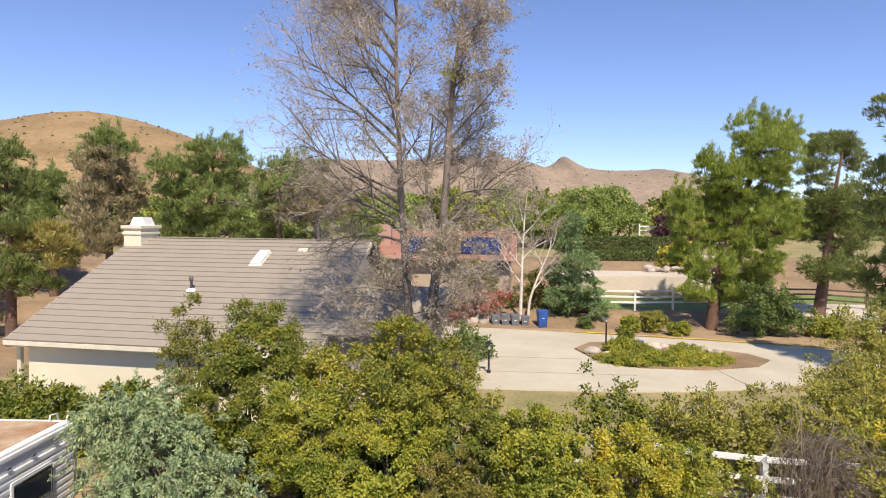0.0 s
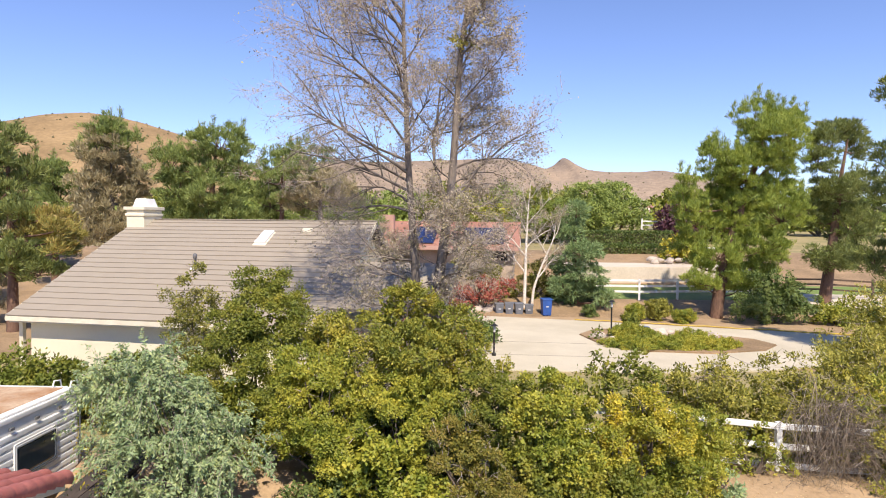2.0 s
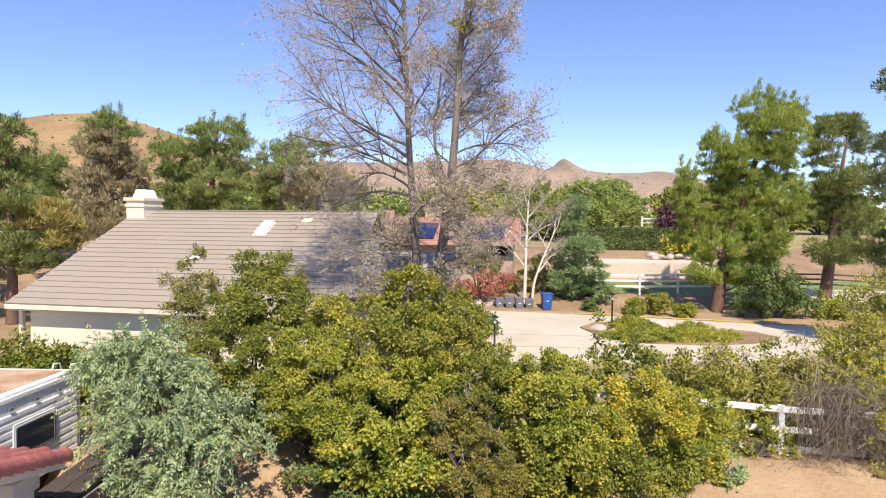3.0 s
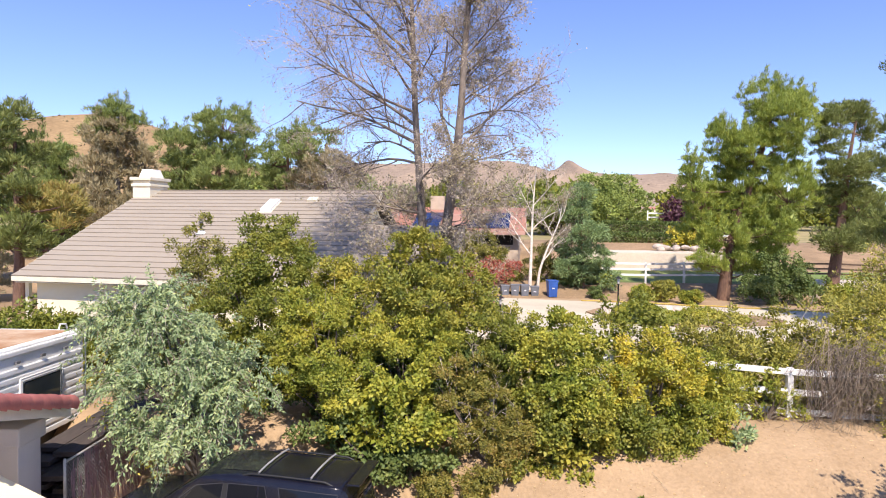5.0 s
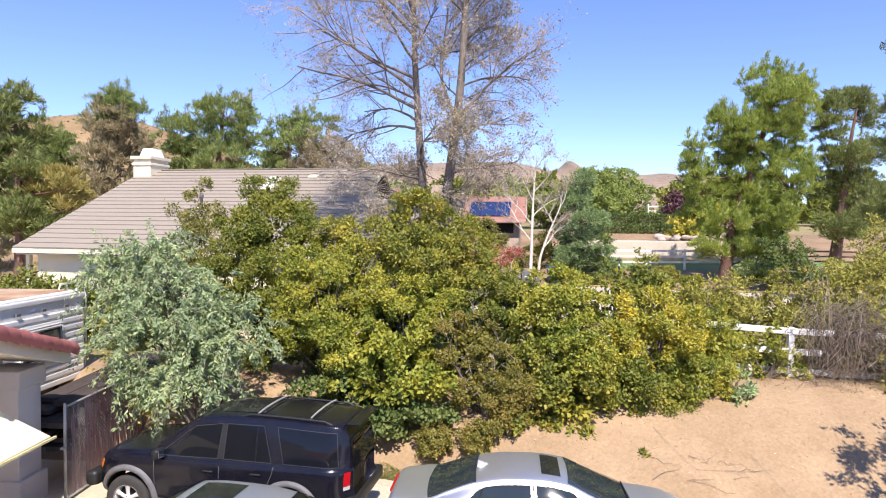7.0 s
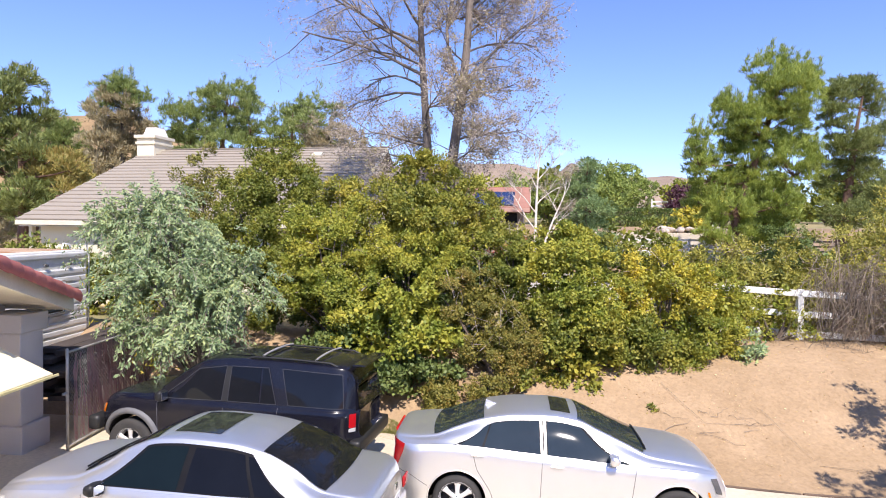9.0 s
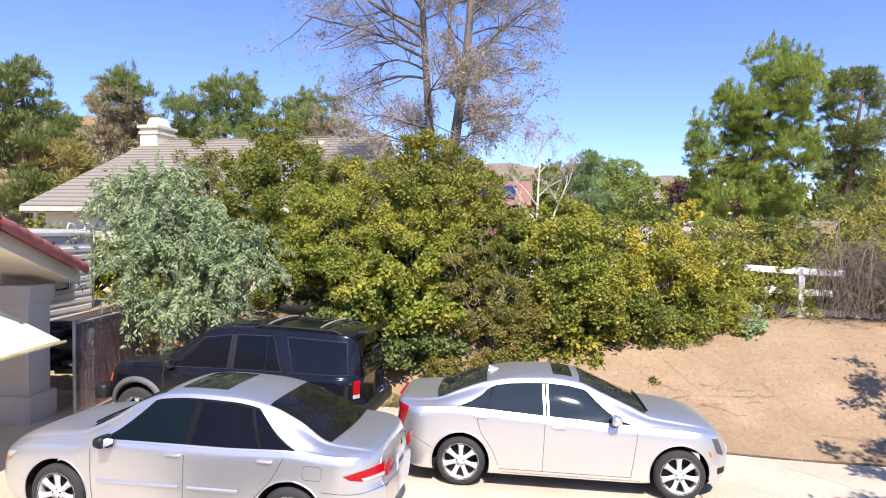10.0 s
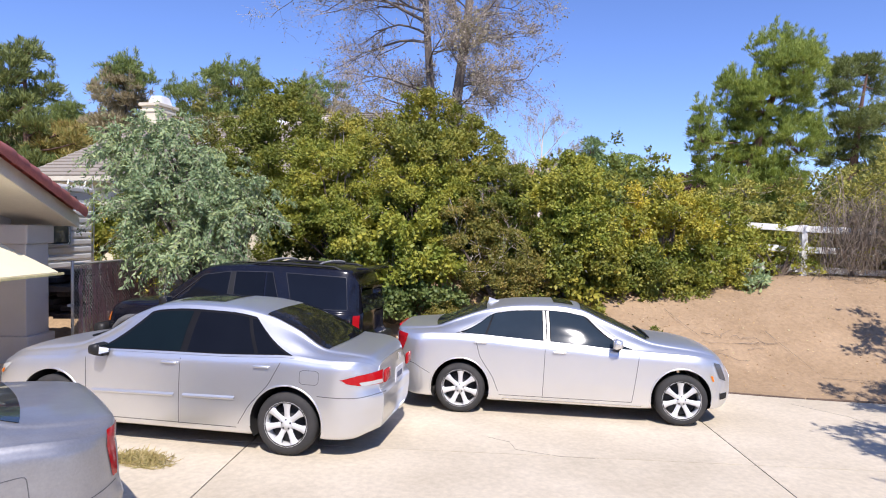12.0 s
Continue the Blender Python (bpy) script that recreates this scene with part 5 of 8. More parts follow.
bush("upright_shrub", [(11.0, 14.9, 3.4, 0.5, 0.4, 0.6), (10.2, 14.8, 2.9, 0.5, 0.4, 0.5)], M["l_gold"], "tall thin stems with yellowing leaves", seed=41, fist=0.16, cover=0.5, core=0.3, wild=1, group=HEDGE, twiggy=30)
bush("yellow_shrub", [(13.0, 19.6, 4.3, 0.9, 0.8, 0.9), (12.2, 19.2, 3.7, 0.9, 0.8, 0.9), (12.8, 19.2, 2.6, 1.3, 0.9, 1.2), (10.8, 17.6, 3.2, 0.9, 0.7, 0.7)], M["l_fence"], "tall open yellow-green shrub beyond the fence", seed=45, size=0.09, width=0.45, fist=0.2, cover=0.55, gap=0.4, core=0.5, wild=1, group=HEDGE, twiggy=90)
bush("weed", [(3.37, 12.0, 0.5, 0.07, 0.07, 0.12)], M["l_hedge"], "small green weed on the bare bank", "weed", seed=42, size=0.06, fist=0.05, cover=0.6, core=0, gap=0, stem=0.008)
bush("bank_shrub", [(9.7, 14.1, 2.0, 0.9, 0.6, 0.8), (10.6, 14.0, 1.6, 0.8, 0.5, 0.7)], M["l_fence"], "loose olive shrub over the bank's crest", seed=44, size=0.085, width=0.45, fist=0.18, cover=0.55, core=0.5, wild=1, group=HEDGE, twiggy=120)
bush("fence_vine", [(6.75, 14.4, 2.2, 0.22, 0.2, 0.3), (7.1, 14.35, 1.75, 0.3, 0.2, 0.35), (6.3, 14.5, 1.8, 0.22, 0.18, 0.4), (7.45, 14.35, 1.5, 0.3, 0.2, 0.25), (6.0, 14.6, 2.4, 0.3, 0.2, 0.35)], M["l_hedge_y"], "yellow-green vine over the white fence", seed=43, size=0.08, fist=0.13, cover=0.5, core=0.2, wild=1, group=HEDGE)


def dead_bush():
    r = np.random.default_rng(51)
    base = (8.3, 14.5, float(land_z(8.3, 14.5)))
    t = thing("dead_shrub", pose(*base))
    tagged(t, "dead grey drooping shrub sprawling over the fence", "shrub")
    paths = []
    for k in range(300):
        a = r.normal(-0.5, 1.1) if k % 2 else r.uniform(0, 6.28)
        reach = r.uniform(0.6, 2.0)
        s = np.linspace(0, 1, 7)
        peak = r.uniform(0.35, 1.6)
        st = np.array([r.normal(0, 0.25), r.normal(0, 0.2), r.uniform(0, 0.5)])
        P = st + np.stack([np.cos(a) * reach * s ** 1.1, np.sin(a) * 0.75 * reach * s ** 1.1 - 0.15 * s, peak * np.sin(s ** 0.7 * math.pi * 0.9) - 0.7 * s ** 2.2], 1) + np.outer(s ** 1.5, [0.45, -0.3, 0])
        P += np.cumsum(r.normal(0, 0.11, P.shape), 0)
        # shoots stop short of the ground and of the open bank
        floor = land_z(P[:, 0] + base[0], P[:, 1] + base[1]) - base[2] + 0.06
        P[:, 1] = np.maximum(P[:, 1], -0.75 + 0.1 * np.sin(7 * P[:, 0]))
        P[:, 2] = np.maximum(P[:, 2], floor + 0.12 * np.abs(np.sin(5 * P[:, 0] + k)))
        paths.append((P, 0.0085 * np.linspace(1, 0.25, 7)))
        for _ in range(4):
            i = r.integers(2, 7)
            d = r.normal(size=3) * 0.2 + np.array([0.1 * np.cos(a), 0.0, -0.06])
            paths.append((np.array([P[i], P[i] + d * 0.5 + r.normal(size=3) * 0.03, P[i] + d]), [0.005, 0.0035, 0.002]))
    V, F = tubes(paths, 3)
    tagged(put("branchwork", V, F, M["deadwood"], t), kind="stuff")
    stub = tubes([([(0, 0, -0.1), (0.02, 0, 0.25), (0.05, 0.02, 0.5)], [0.07, 0.06, 0.03])], 7)
    put("stump", stub[0], stub[1], M["bark_grey"], t, "", True)
    return t


dead_bush()


def weeping_tree():
    """A low tree with hanging shoots of narrow blue-green leaves."""
    r = np.random.default_rng(61)
    base = np.array((-5.2, 12.6, float(land_z(-5.2, 12.6)) - 0.05))
    t = thing("blue_green_tree", pose(*base))
    tagged(t, "low spreading tree with drooping narrow blue-green leaves", "tree")
    limbs, shoots = [], []
    lobes = [(-6.2, 12.5, 3.85, 0.9, 0.8, 0.72), (-6.8, 12.4, 3.75, 0.62, 0.6, 0.5), (-5.4, 12.3, 3.2, 1.05, 0.85, 0.8), (-6.0, 11.9, 2.75, 0.85, 0.75, 0.7), (-4.55, 12.0, 2.6, 0.68, 0.65, 0.6), (-5.1, 11.5, 2.0, 0.8, 0.6, 0.6), (-5.6, 11.4, 1.9, 0.5, 0.5, 0.5), (-5.6, 11.7, 2.4, 0.7, 0.6, 0.6), (-3.95, 12.1, 2.95, 0.3, 0.3, 0.3)]
    C, O = lobe_clumps(lobes, 34, r, (0.4, 1.0), -0.6, 0.36, 1.5)
    for c in C[r.choice(len(C), 40, replace=False)]:
        s = np.linspace(0, 1, 6)[:, None]
        q = c - base
        P = q * s * 0.95 + np.sin(s * math.pi) * np.array([0, 0, 0.35])
        limbs.append((P, 0.05 * np.linspace(1, 0.12, 6)))
    V, F = tubes(limbs, 5)
    put("stem", V, F, M["bark_grey"], t, "", True)
    LP, LD = [], []
    for c, o in zip(C, O):
        L = r.uniform(0.22, 0.62)
        way = o * 0.75 + r.normal(size=3) * 0.4 + np.array([0, -0.1, 0.1])
        s = np.linspace(0, 1, 6)
        P = c - base + way * L * s[:, None] + np.array([0, 0, -1.0]) * (s ** 2)[:, None] * L * 0.75
        shoots.append((P, [0.006, 0.005, 0.005, 0.004, 0.003, 0.002]))
        m = 50
        q = r.uniform(0.05, 1, m)
        along = np.stack([np.interp(q, s[:-1], np.diff(P[:, i]) * 5) for i in range(3)], 1)
        across = np.cross(along, r.normal(size=3) * 0.5 + o + np.array([0, 0, 0.4]))
        across *= (np.where(np.arange(m) % 2, 1, -1) / (np.linalg.norm(across, axis=1) + 1e-9))[:, None]
        LP.append(np.stack([np.interp(q, s, P[:, i]) for i in range(3)], 1) + r.normal(size=(m, 3)) * 0.03)
        LD.append(along / (np.linalg.norm(along, axis=1, keepdims=True) + 1e-9) * 0.7 + across * 0.75 + r.normal(size=(m, 3)) * 0.3 + np.array([0, 0, -0.2]))
    V, F = tubes(shoots, 3)
    tagged(put("shootwork", V, F, M["twig"], t), kind="stuff")
    LP, LD = np.concatenate(LP), np.concatenate(LD)
    V, F = leaf_mesh(LP, LD, 0.085 * r.uniform(0.6, 1.35, len(LP)), 0.36, 61)
    put("crown", V, F, M["l_blue"], t)
    # a few yellow shoots at the hem
    P, D = [], []
    for c in ((-6.9, 11.9, 2.2), (-6.7, 11.8, 2.0), (-5.7, 11.3, 1.5), (-5.6, 11.2, 1.3), (-7.1, 12.0, 2.7)):
        m = 45
        P.append(np.array(c) - base + r.normal(size=(m, 3)) * np.array([0.16, 0.12, 0.13]))
        D.append(r.normal(size=(m, 3)) + np.array([0, 0, -0.4]))
    V, F = leaf_mesh(np.concatenate(P), np.concatenate(D), 0.1, 0.3, 62)
    tagged(put("yellow_foliage", V, F, M["l_gold"], t, "yellowing shoots"), kind="stuff")
    return t


weeping_tree()
for k, x in enumerate((-12.6, -11.0, -9.4)):
    bush("low_hedge", [(x, 17.6, 2.35, 1.0, 0.8, 0.75), (x + 0.6, 17.3, 2.0, 0.9, 0.8, 0.7)], M["l_hedge"], "low leafy hedge before the cream house", seed=70 + k, size=0.12, fist=0.24, group="low hedge by the cream house")

# a sapling past the forecourt's edge throws the dappled shade on the bank
bush("forecourt_tree", [(5.9, 4.1, 4.2, 0.9, 0.7, 0.5), (5.8, 2.7, 3.9, 0.75, 0.55, 0.45), (8.7, 8.6, 4.3, 1.0, 0.9, 0.65), (7.6, 5.6, 4.8, 1.0, 0.9, 0.6)], M["l_hedge"], "leafy young tree at the forecourt's edge", "tree", seed=81, size=0.11, fist=0.24, cover=0.8, core=0, gap=0.35, wild=0.7, base=(7.9, 5.0, float(drive_z(7.9, 5.0)) - 0.05), stem=0.1, n_stems=16)


# ---- the two tall leafless trees ----
LZ = float(land_z(-1.0, 17.2))


def limb_list(spec):
    return [(f, (math.cos(math.radians(a)), math.sin(math.radians(a)), rise), L, rad) for f, a, rise, L, rad in spec]


def crown_limbs(seed, count, toward, reach, inner):
    """Rising limbs all up a trunk: longer on the open side, shorter towards the neighbouring tree, dying back at the top."""
    r = np.random.default_rng(seed)
    rows = []
    for k in range(count):
        f = 0.33 + 0.64 * (k + r.uniform(-0.4, 0.4)) / count
        f = min(max(f, 0.3), 0.98)
        off = r.uniform(-75, 75) if r.random() < 0.66 else r.uniform(75, 285)
        open_side = 0.5 + 0.5 * math.cos(math.radians(off))
        L = (inner + (reach - inner) * open_side) * np.interp(f, [0.3, 0.42, 0.6, 0.8, 1.0], [0.75, 1.0, 1.0, 0.8, 0.4]) * r.uniform(0.75, 1.12)
        rows.append((f, toward + off, np.interp(f, [0.3, 0.5, 1.0], [0.45, 0.75, 1.5]) * r.uniform(0.8, 1.2), L, 0.013 + 0.0105 * L))
    for k in range(6):
        rows.append((r.uniform(0.16, 0.34), r.uniform(0, 360), r.uniform(-0.1, 0.6), r.uniform(0.6, 1.3), 0.016))
    return rows


ARCH = (-0.05, -0.02, 0.0, -0.055)
bare_tree("bare_tree", (-1.1, 17.25, LZ), [(-1.1, 17.25, LZ), (-1.1, 17.2, 4.0), (-1.16, 17.2, 5.6), (-1.3, 17.2, 7.4), (-1.42, 17.2, 9.0), (-1.46, 17.2, 10.6), (-1.57, 17.2, 12.3), (-1.5, 17.2, 13.6), (-1.6, 17.2, 16.2)],
          limb_list(crown_limbs(1, 32, 182, 3.1, 1.3) + [(0.19, 200, 0.2, 1.5, 0.03), (0.24, 170, 0.25, 1.9, 0.03), (0.28, 215, 0.3, 2.0, 0.035)]),
          "tall nearly leafless tree with grey bark and fine twigs", 101, M["bark_grey"], M["twig"], M["l_sparse"], 1, 0.062, 0.14, kids=(0, 8, 6, 8), leaf_keep=0.55, lift=ARCH)
bare_tree("bare_tree", (-0.8, 17.4, LZ), [(-0.8, 17.4, LZ), (-0.72, 17.3, 4.0), (-0.58, 17.2, 5.3), (-0.3, 17.2, 7.4), (-0.15, 17.2, 8.9), (-0.1, 17.2, 10.7), (0.07, 17.2, 12.3), (0.25, 17.2, 13.5), (0.45, 17.2, 16.6)],
          limb_list(crown_limbs(2, 33, 5, 1.85, 1.1) + [(0.39, 178, 2.6, 3.6, 0.06), (0.4, 12, 1.5, 2.4, 0.05), (0.3, 15, 0.55, 2.1, 0.04), (0.26, 300, 0.3, 1.5, 0.03)]),
          "tall nearly leafless tree with a thick grey trunk", 102, M["bark_grey"], M["twig"], M["l_sparse"], 1, 0.062, 0.175, kids=(0, 8, 6, 8), leaf_keep=0.55, lift=ARCH)
# bare grey scrub beneath, before the roof's end
bare_tree("bare_shrub", (-2.5, 16.8, LZ), [(-2.5, 16.8, LZ), (-2.5, 16.8, 3.0)],
          limb_list([(0.6, 20 + 51 * k, 1.0 + 0.2 * (k % 3), 1.9, 0.03) for k in range(9)]), "bare grey twiggy shrub before the tiled roof", 103, M["bark_grey"], M["twig"], None, r0=0.06, kids=(0, 5, 4, 4))
bare_tree("bare_shrub", (-1.7, 17.6, LZ), [(-1.7, 17.6, LZ), (-1.7, 17.6, 3.2)],
          limb_list([(0.6, 20 + 51 * k, 0.8 + 0.2 * (k % 3), 1.7, 0.03) for k in range(9)]), "bare grey twiggy shrub before the tiled roof", 107, M["bark_grey"], M["twig"], None, r0=0.06, kids=(0, 5, 4, 4))
bare_tree("bare_shrub", (-0.9, 18.9, LZ), [(-0.9, 18.9, LZ), (-0.9, 18.9, 2.6)],
          limb_list([(0.6, 10 + 47 * k, 1.1 + 0.2 * (k % 3), 2.1, 0.03) for k in range(9)]), "bare grey twiggy shrub under the tall trees", 106, M["bark_grey"], M["twig"], M["l_red"], 2, 0.06, 0.07, kids=(0, 5, 5, 5), leaf_keep=0.2)
bush("mistletoe", [(0.1, 17.15, 11.95, 0.36, 0.32, 0.55)], M["l_fence"], "olive mistletoe clump high in the bare tree", "clump", seed=110, size=0.07, fist=0.12, core=0, cover=0.35, base=(0.03, 17.2, 11.9), stem=0.02)

# ---- pines ----
pine("pine_tree", (16.1, 40.5, 1.2), [(16.1, 40.5, 1.2), (16.5, 40.5, 4.5), (17.6, 40.5, 8.5), (18.6, 40.6, 11.5), (19.0, 40.6, 14.3)],
     [(18.2, 13.4, 1.3, 1.4), (20.5, 13, 1.1, 1.4), (19.2, 11.9, 2.1, 1.4), (15.8, 11.1, 0.75, 1.1), (16.7, 9.9, 1.1, 0.9), (17.6, 10.3, 1.9, 1.4), (20.2, 10.1, 1.1, 1.7), (13.9, 8.6, 0.59, 1.9), (14.9, 7.5, 1.3, 1.4), (17, 8.1, 1.8, 1.4), (19.6, 7.8, 1.7, 1.6), (14.3, 5.9, 0.77, 0.58), (15.9, 5.2, 1.7, 0.7), (18.7, 5.8, 1.8, 1.1), (18.4, 4.2, 1.7, 0.58), (14.5, 3.7, 0.68, 0.34), (16.9, 6.6, 1.4, 0.6), (14.9, 4.6, 0.9, 0.4), (17.4, 3.7, 1.1, 0.4), (19.9, 4.8, 0.9, 0.5), (15.3, 3.3, 0.9, 0.35), (17.6, 3.1, 0.99, 0.3), (16.2, 9.4, 1.1, 0.8), (16.4, 10.9, 0.7, 0.7)],
     M["l_pine_lime"], "tall bright-green pine beside the drive", 201, tuft=0.27, plume=0.36, per=1.75, sprays=13, blades=11, width=0.13, leaders=0.95, rise=1.1, trunk=0.36)
pine("pine_tree", (23.6, 42.0, 1.7), [(23.6, 42.0, 1.7), (23.9, 42.0, 4.5), (24.2, 42.0, 7.5), (24.4, 42.0, 10.0), (24.8, 42.0, 12.6)],
     [(24.6, 13.2, 1.4, 0.77), (23.3, 12.4, 0.92, 0.9), (22.9, 11, 0.83, 0.9), (25.9, 12.3, 0.72, 1), (23.8, 9.4, 1.5, 1), (23, 7.8, 1.2, 1.1), (25.3, 7.2, 1.6, 1.5), (23.6, 5, 1.6, 0.9), (25.2, 5.1, 1.2, 0.9), (25.5, 9.6, 0.92, 0.77)],
     M["l_pine_dark"], "dark open pine with a bare reddish trunk", 202, tuft=0.27, plume=0.4, per=2.7, sprays=14, rise=0.6, trunk=0.36, leaders=0.1)
pine("pine_tree", (19.0, 28.2, 1.2), [(19.0, 28.2, 1.2), (19.0, 28.2, 5), (19.1, 28.2, 9), (19.6, 28.2, 13.0)],
     [(19.1, 12.9, 0.4, 0.6), (19.35, 11.6, 0.76, 0.88), (18.75, 9.8, 0.53, 1), (18.95, 8.3, 0.85, 1.1), (19.25, 6.9, 1.2, 1), (18.65, 5.6, 1.1, 1), (18.55, 4.5, 0.65, 0.51), (20.35, 9.2, 1.1, 1.4), (20.55, 6.5, 1.2, 1.4)],
     M["l_pine_dark"], "dark pine at the edge of the drive", 203, tuft=0.26, plume=0.34, per=2.4, sprays=13, rise=0.6, trunk=0.24)
pine("pine_tree", (-23.2, 32.5, 1.2), [(-23.2, 32.5, 1.2), (-23.1, 32.5, 5), (-23.3, 32.5, 8.5), (-23.3, 32.5, 11.4)],
     [(-23.4, 11.2, 1, 0.53), (-23.8, 10.2, 1, 0.9), (-22.9, 9.5, 0.83, 0.65), (-23.3, 8.3, 1.2, 0.65), (-24.6, 8.8, 0.92, 1.7), (-24.4, 6.6, 1.3, 0.77), (-22.6, 5.2, 1.2, 0.72), (-24.2, 4.6, 1.2, 0.82), (-21.6, 4.4, 1.1, 0.62), (-22.3, 7.4, 0.83, 0.41)],
     M["l_pine_dark"], "open pine with browning lower boughs", 204, tuft=0.3, per=1.9, sprays=14, leaders=0.15,
     dry=[(-21.7, 7.2, 1.2, 0.32), (-20.3, 6.6, 0.6, 0.32), (-21.2, 6.1, 0.92, 0.32), (-20.3, 5.5, 0.52, 0.32), (-22.4, 6.4, 0.83, 0.41)], dry_leaf=M["l_rust"], trunk=0.26)
pine("pine_tree", (-30.2, 47.0, 1.8), [(-30.2, 47.0, 1.8), (-30.2, 47.0, 6), (-30.2, 47, 10.5)], [(-30.1, 10.4, 1.3, 1.2), (-29.8, 8.8, 1.6, 1.2), (-31.1, 9.6, 1.2, 1.4), (-30.4, 7, 2, 1.1), (-30, 5.2, 2, 1)],
     M["l_pine"], "rounded green pine behind the cream house", 205, tuft=0.32, plume=0.46, leaders=0.2)
pine("dying_pine", (-25.4, 46.0, 1.6), [(-25.4, 46.0, 1.6), (-25.4, 46.0, 6), (-25.3, 46.0, 10), (-25.2, 46.0, 13.4)], [(-25.2, 13.4, 1.4, 0.65), (-27.4, 12.1, 0.6, 0.65), (-24.1, 12.6, 0.83, 0.9), (-26, 12.8, 0.92, 0.65)],
     M["l_pine"], "green-topped pine dying back grey-brown below", 206, tuft=0.34, plume=0.46, leaders=0.25, wood=M["bark_grey"],
     dry=[(-25.6, 11.9, 1.8, 1.1), (-25.1, 10.8, 1.8, 1.1), (-26.3, 9.4, 2, 1.1), (-26.8, 7.7, 2, 1.1), (-24.9, 8.9, 1.7, 1.1), (-26.4, 6.2, 2.1, 1.1), (-23.5, 10.1, 0.83, 1.1), (-24.6, 6.8, 1.5, 1.1)], dry_leaf=M["l_pine_brown"])
pine("pine_tree", (-17.4, 44.2, 1.8), [(-17.4, 44.2, 1.8), (-17.4, 44.2, 6), (-17.2, 44.2, 10), (-16.8, 44.2, 13)],
     [(-16.5, 12.4, 2.2, 1.2), (-18.2, 12.6, 0.72, 0.53), (-19.7, 11, 1.5, 1.1), (-17.5, 10.7, 2.5, 1.2), (-19.7, 9.1, 1.7, 1.2), (-16.3, 9, 2.5, 1.2), (-18.3, 8, 2.4, 0.9), (-15.1, 10.7, 0.72, 1.5), (-16, 7.2, 2.2, 1), (-19.5, 7, 1.7, 1)],
     M["l_pine"], "broad green pine behind the cream house", 207, tuft=0.3, plume=0.44, sprays=12, per=1.6, leaders=0.25, rise=0.8)
pine("pine_tree", (-12.2, 43.5, 1.8), [(-12.2, 43.5, 1.8), (-12.2, 43.5, 6), (-12.1, 43.5, 11.6)], [(-11.9, 11.3, 1, 1.2), (-13.1, 10.2, 0.92, 1.5), (-10.9, 11.7, 0.83, 0.77), (-13.2, 8.4, 1.3, 1), (-11.8, 9.4, 1.3, 1.1)],
     M["l_pine"], "green pine with upright shoots behind the roof", 208, tuft=0.3, plume=0.4, leaders=0.7, rise=1.0)
pine("dying_pine", (-9.2, 42.0, 1.4), [(-9.2, 42.0, 1.4), (-9.2, 42.0, 6), (-9.2, 42.0, 11)], [(-9.1, 11.4, 0.83, 0.65), (-10.3, 10.4, 0.92, 0.77)],
     M["l_pine"], "grey-brown dying pine behind the tiled roof", 210, tuft=0.3, plume=0.4, per=1.5, wood=M["bark_grey"], leaders=0.2,
     dry=[(-9.9, 10, 1.6, 0.9), (-8.7, 9.2, 1.8, 1), (-10.4, 8.4, 1.6, 0.9), (-7.6, 8.6, 1, 0.77)], dry_leaf=M["l_pine_brown"])
for x, y, z, h, w, seed in ((-31.5, 39.5, 1.6, 7.0, 2.6, 209), (-36, 52, 2.4, 9.5, 3.4, 212), (-22.0, 50, 2.2, 8.6, 3.2, 211), (-14.5, 49, 2.2, 8.2, 3.2, 214), (-10.5, 48, 2.2, 8.6, 2.8, 215), (-7.4, 46, 2.0, 7.0, 2.4, 216)):
    pine("pine_tree", (x, y, z), [(x, y, z), (x, y, z + h * 0.5), (x, y, z + h * 0.95)], cone_masses(x, z, h, w, seed), M["l_pine"], "green pine in the row behind the cream house", seed, tuft=0.4, plume=0.6, per=0.8)
pine("dying_pine", (-27, 34.5, 1.2), [(-27, 34.5, 1.2), (-27, 34.5, 3), (-27, 34.5, 5)], cone_masses(-27, 1.2, 4.4, 2.2, 213), M["l_pine_brown"], "low brown-green pine behind the cream house", 213, tuft=0.3, per=1.3, wood=M["bark_grey"])
pine("blue_cedar", (7.8, 42.6, 1.25), [(7.8, 42.6, 1.25), (7.7, 42.6, 4.5), (7.7, 42.6, 8.2)],
     [(7.7, 7.7, 0.78, 0.75), (7.4, 6.5, 1, 0.75), (8, 5.2, 1.2, 0.63), (7.2, 4.3, 1.1, 0.75), (8.3, 3.7, 1.3, 0.75), (6.8, 2.9, 1.1, 0.63), (7.9, 2.5, 1.7, 0.75), (9.4, 2.3, 0.78, 0.46), (7.2, 1.8, 0.91, 0.34)],
     M["l_cedar"], "blue-green cedar with drooping sprays beside the birches", 214, tuft=0.24, plume=0.4, per=2.8, sprays=13, width=0.2, rise=-0.15, trunk=0.14)
bare_tree("birch_tree", (4.25, 42.0, 1.25), [(4.25, 42.0, 1.25), (4.3, 42, 3.3), (4.35, 42, 6.0), (4.45, 42, 8.2), (4.6, 42, 9.8)],
          limb_list([(0.3, 170, 1.2, 3.0, 0.05), (0.4, 190, 1.3, 2.8, 0.05), (0.45, 15, 1.3, 2.6, 0.045), (0.55, 160, 1.6, 2.4, 0.04), (0.62, 20, 1.6, 2.3, 0.04), (0.7, 200, 1.8, 2.0, 0.03), (0.8, 340, 2, 1.6, 0.025)]),
          "white-barked birch with a few bare branches", 104, M["bark_white"], M["twig"], M["l_sparse"], 2, 0.09, 0.12, kids=(0, 5, 5, 5), up=0.3, leaf_keep=0.35)
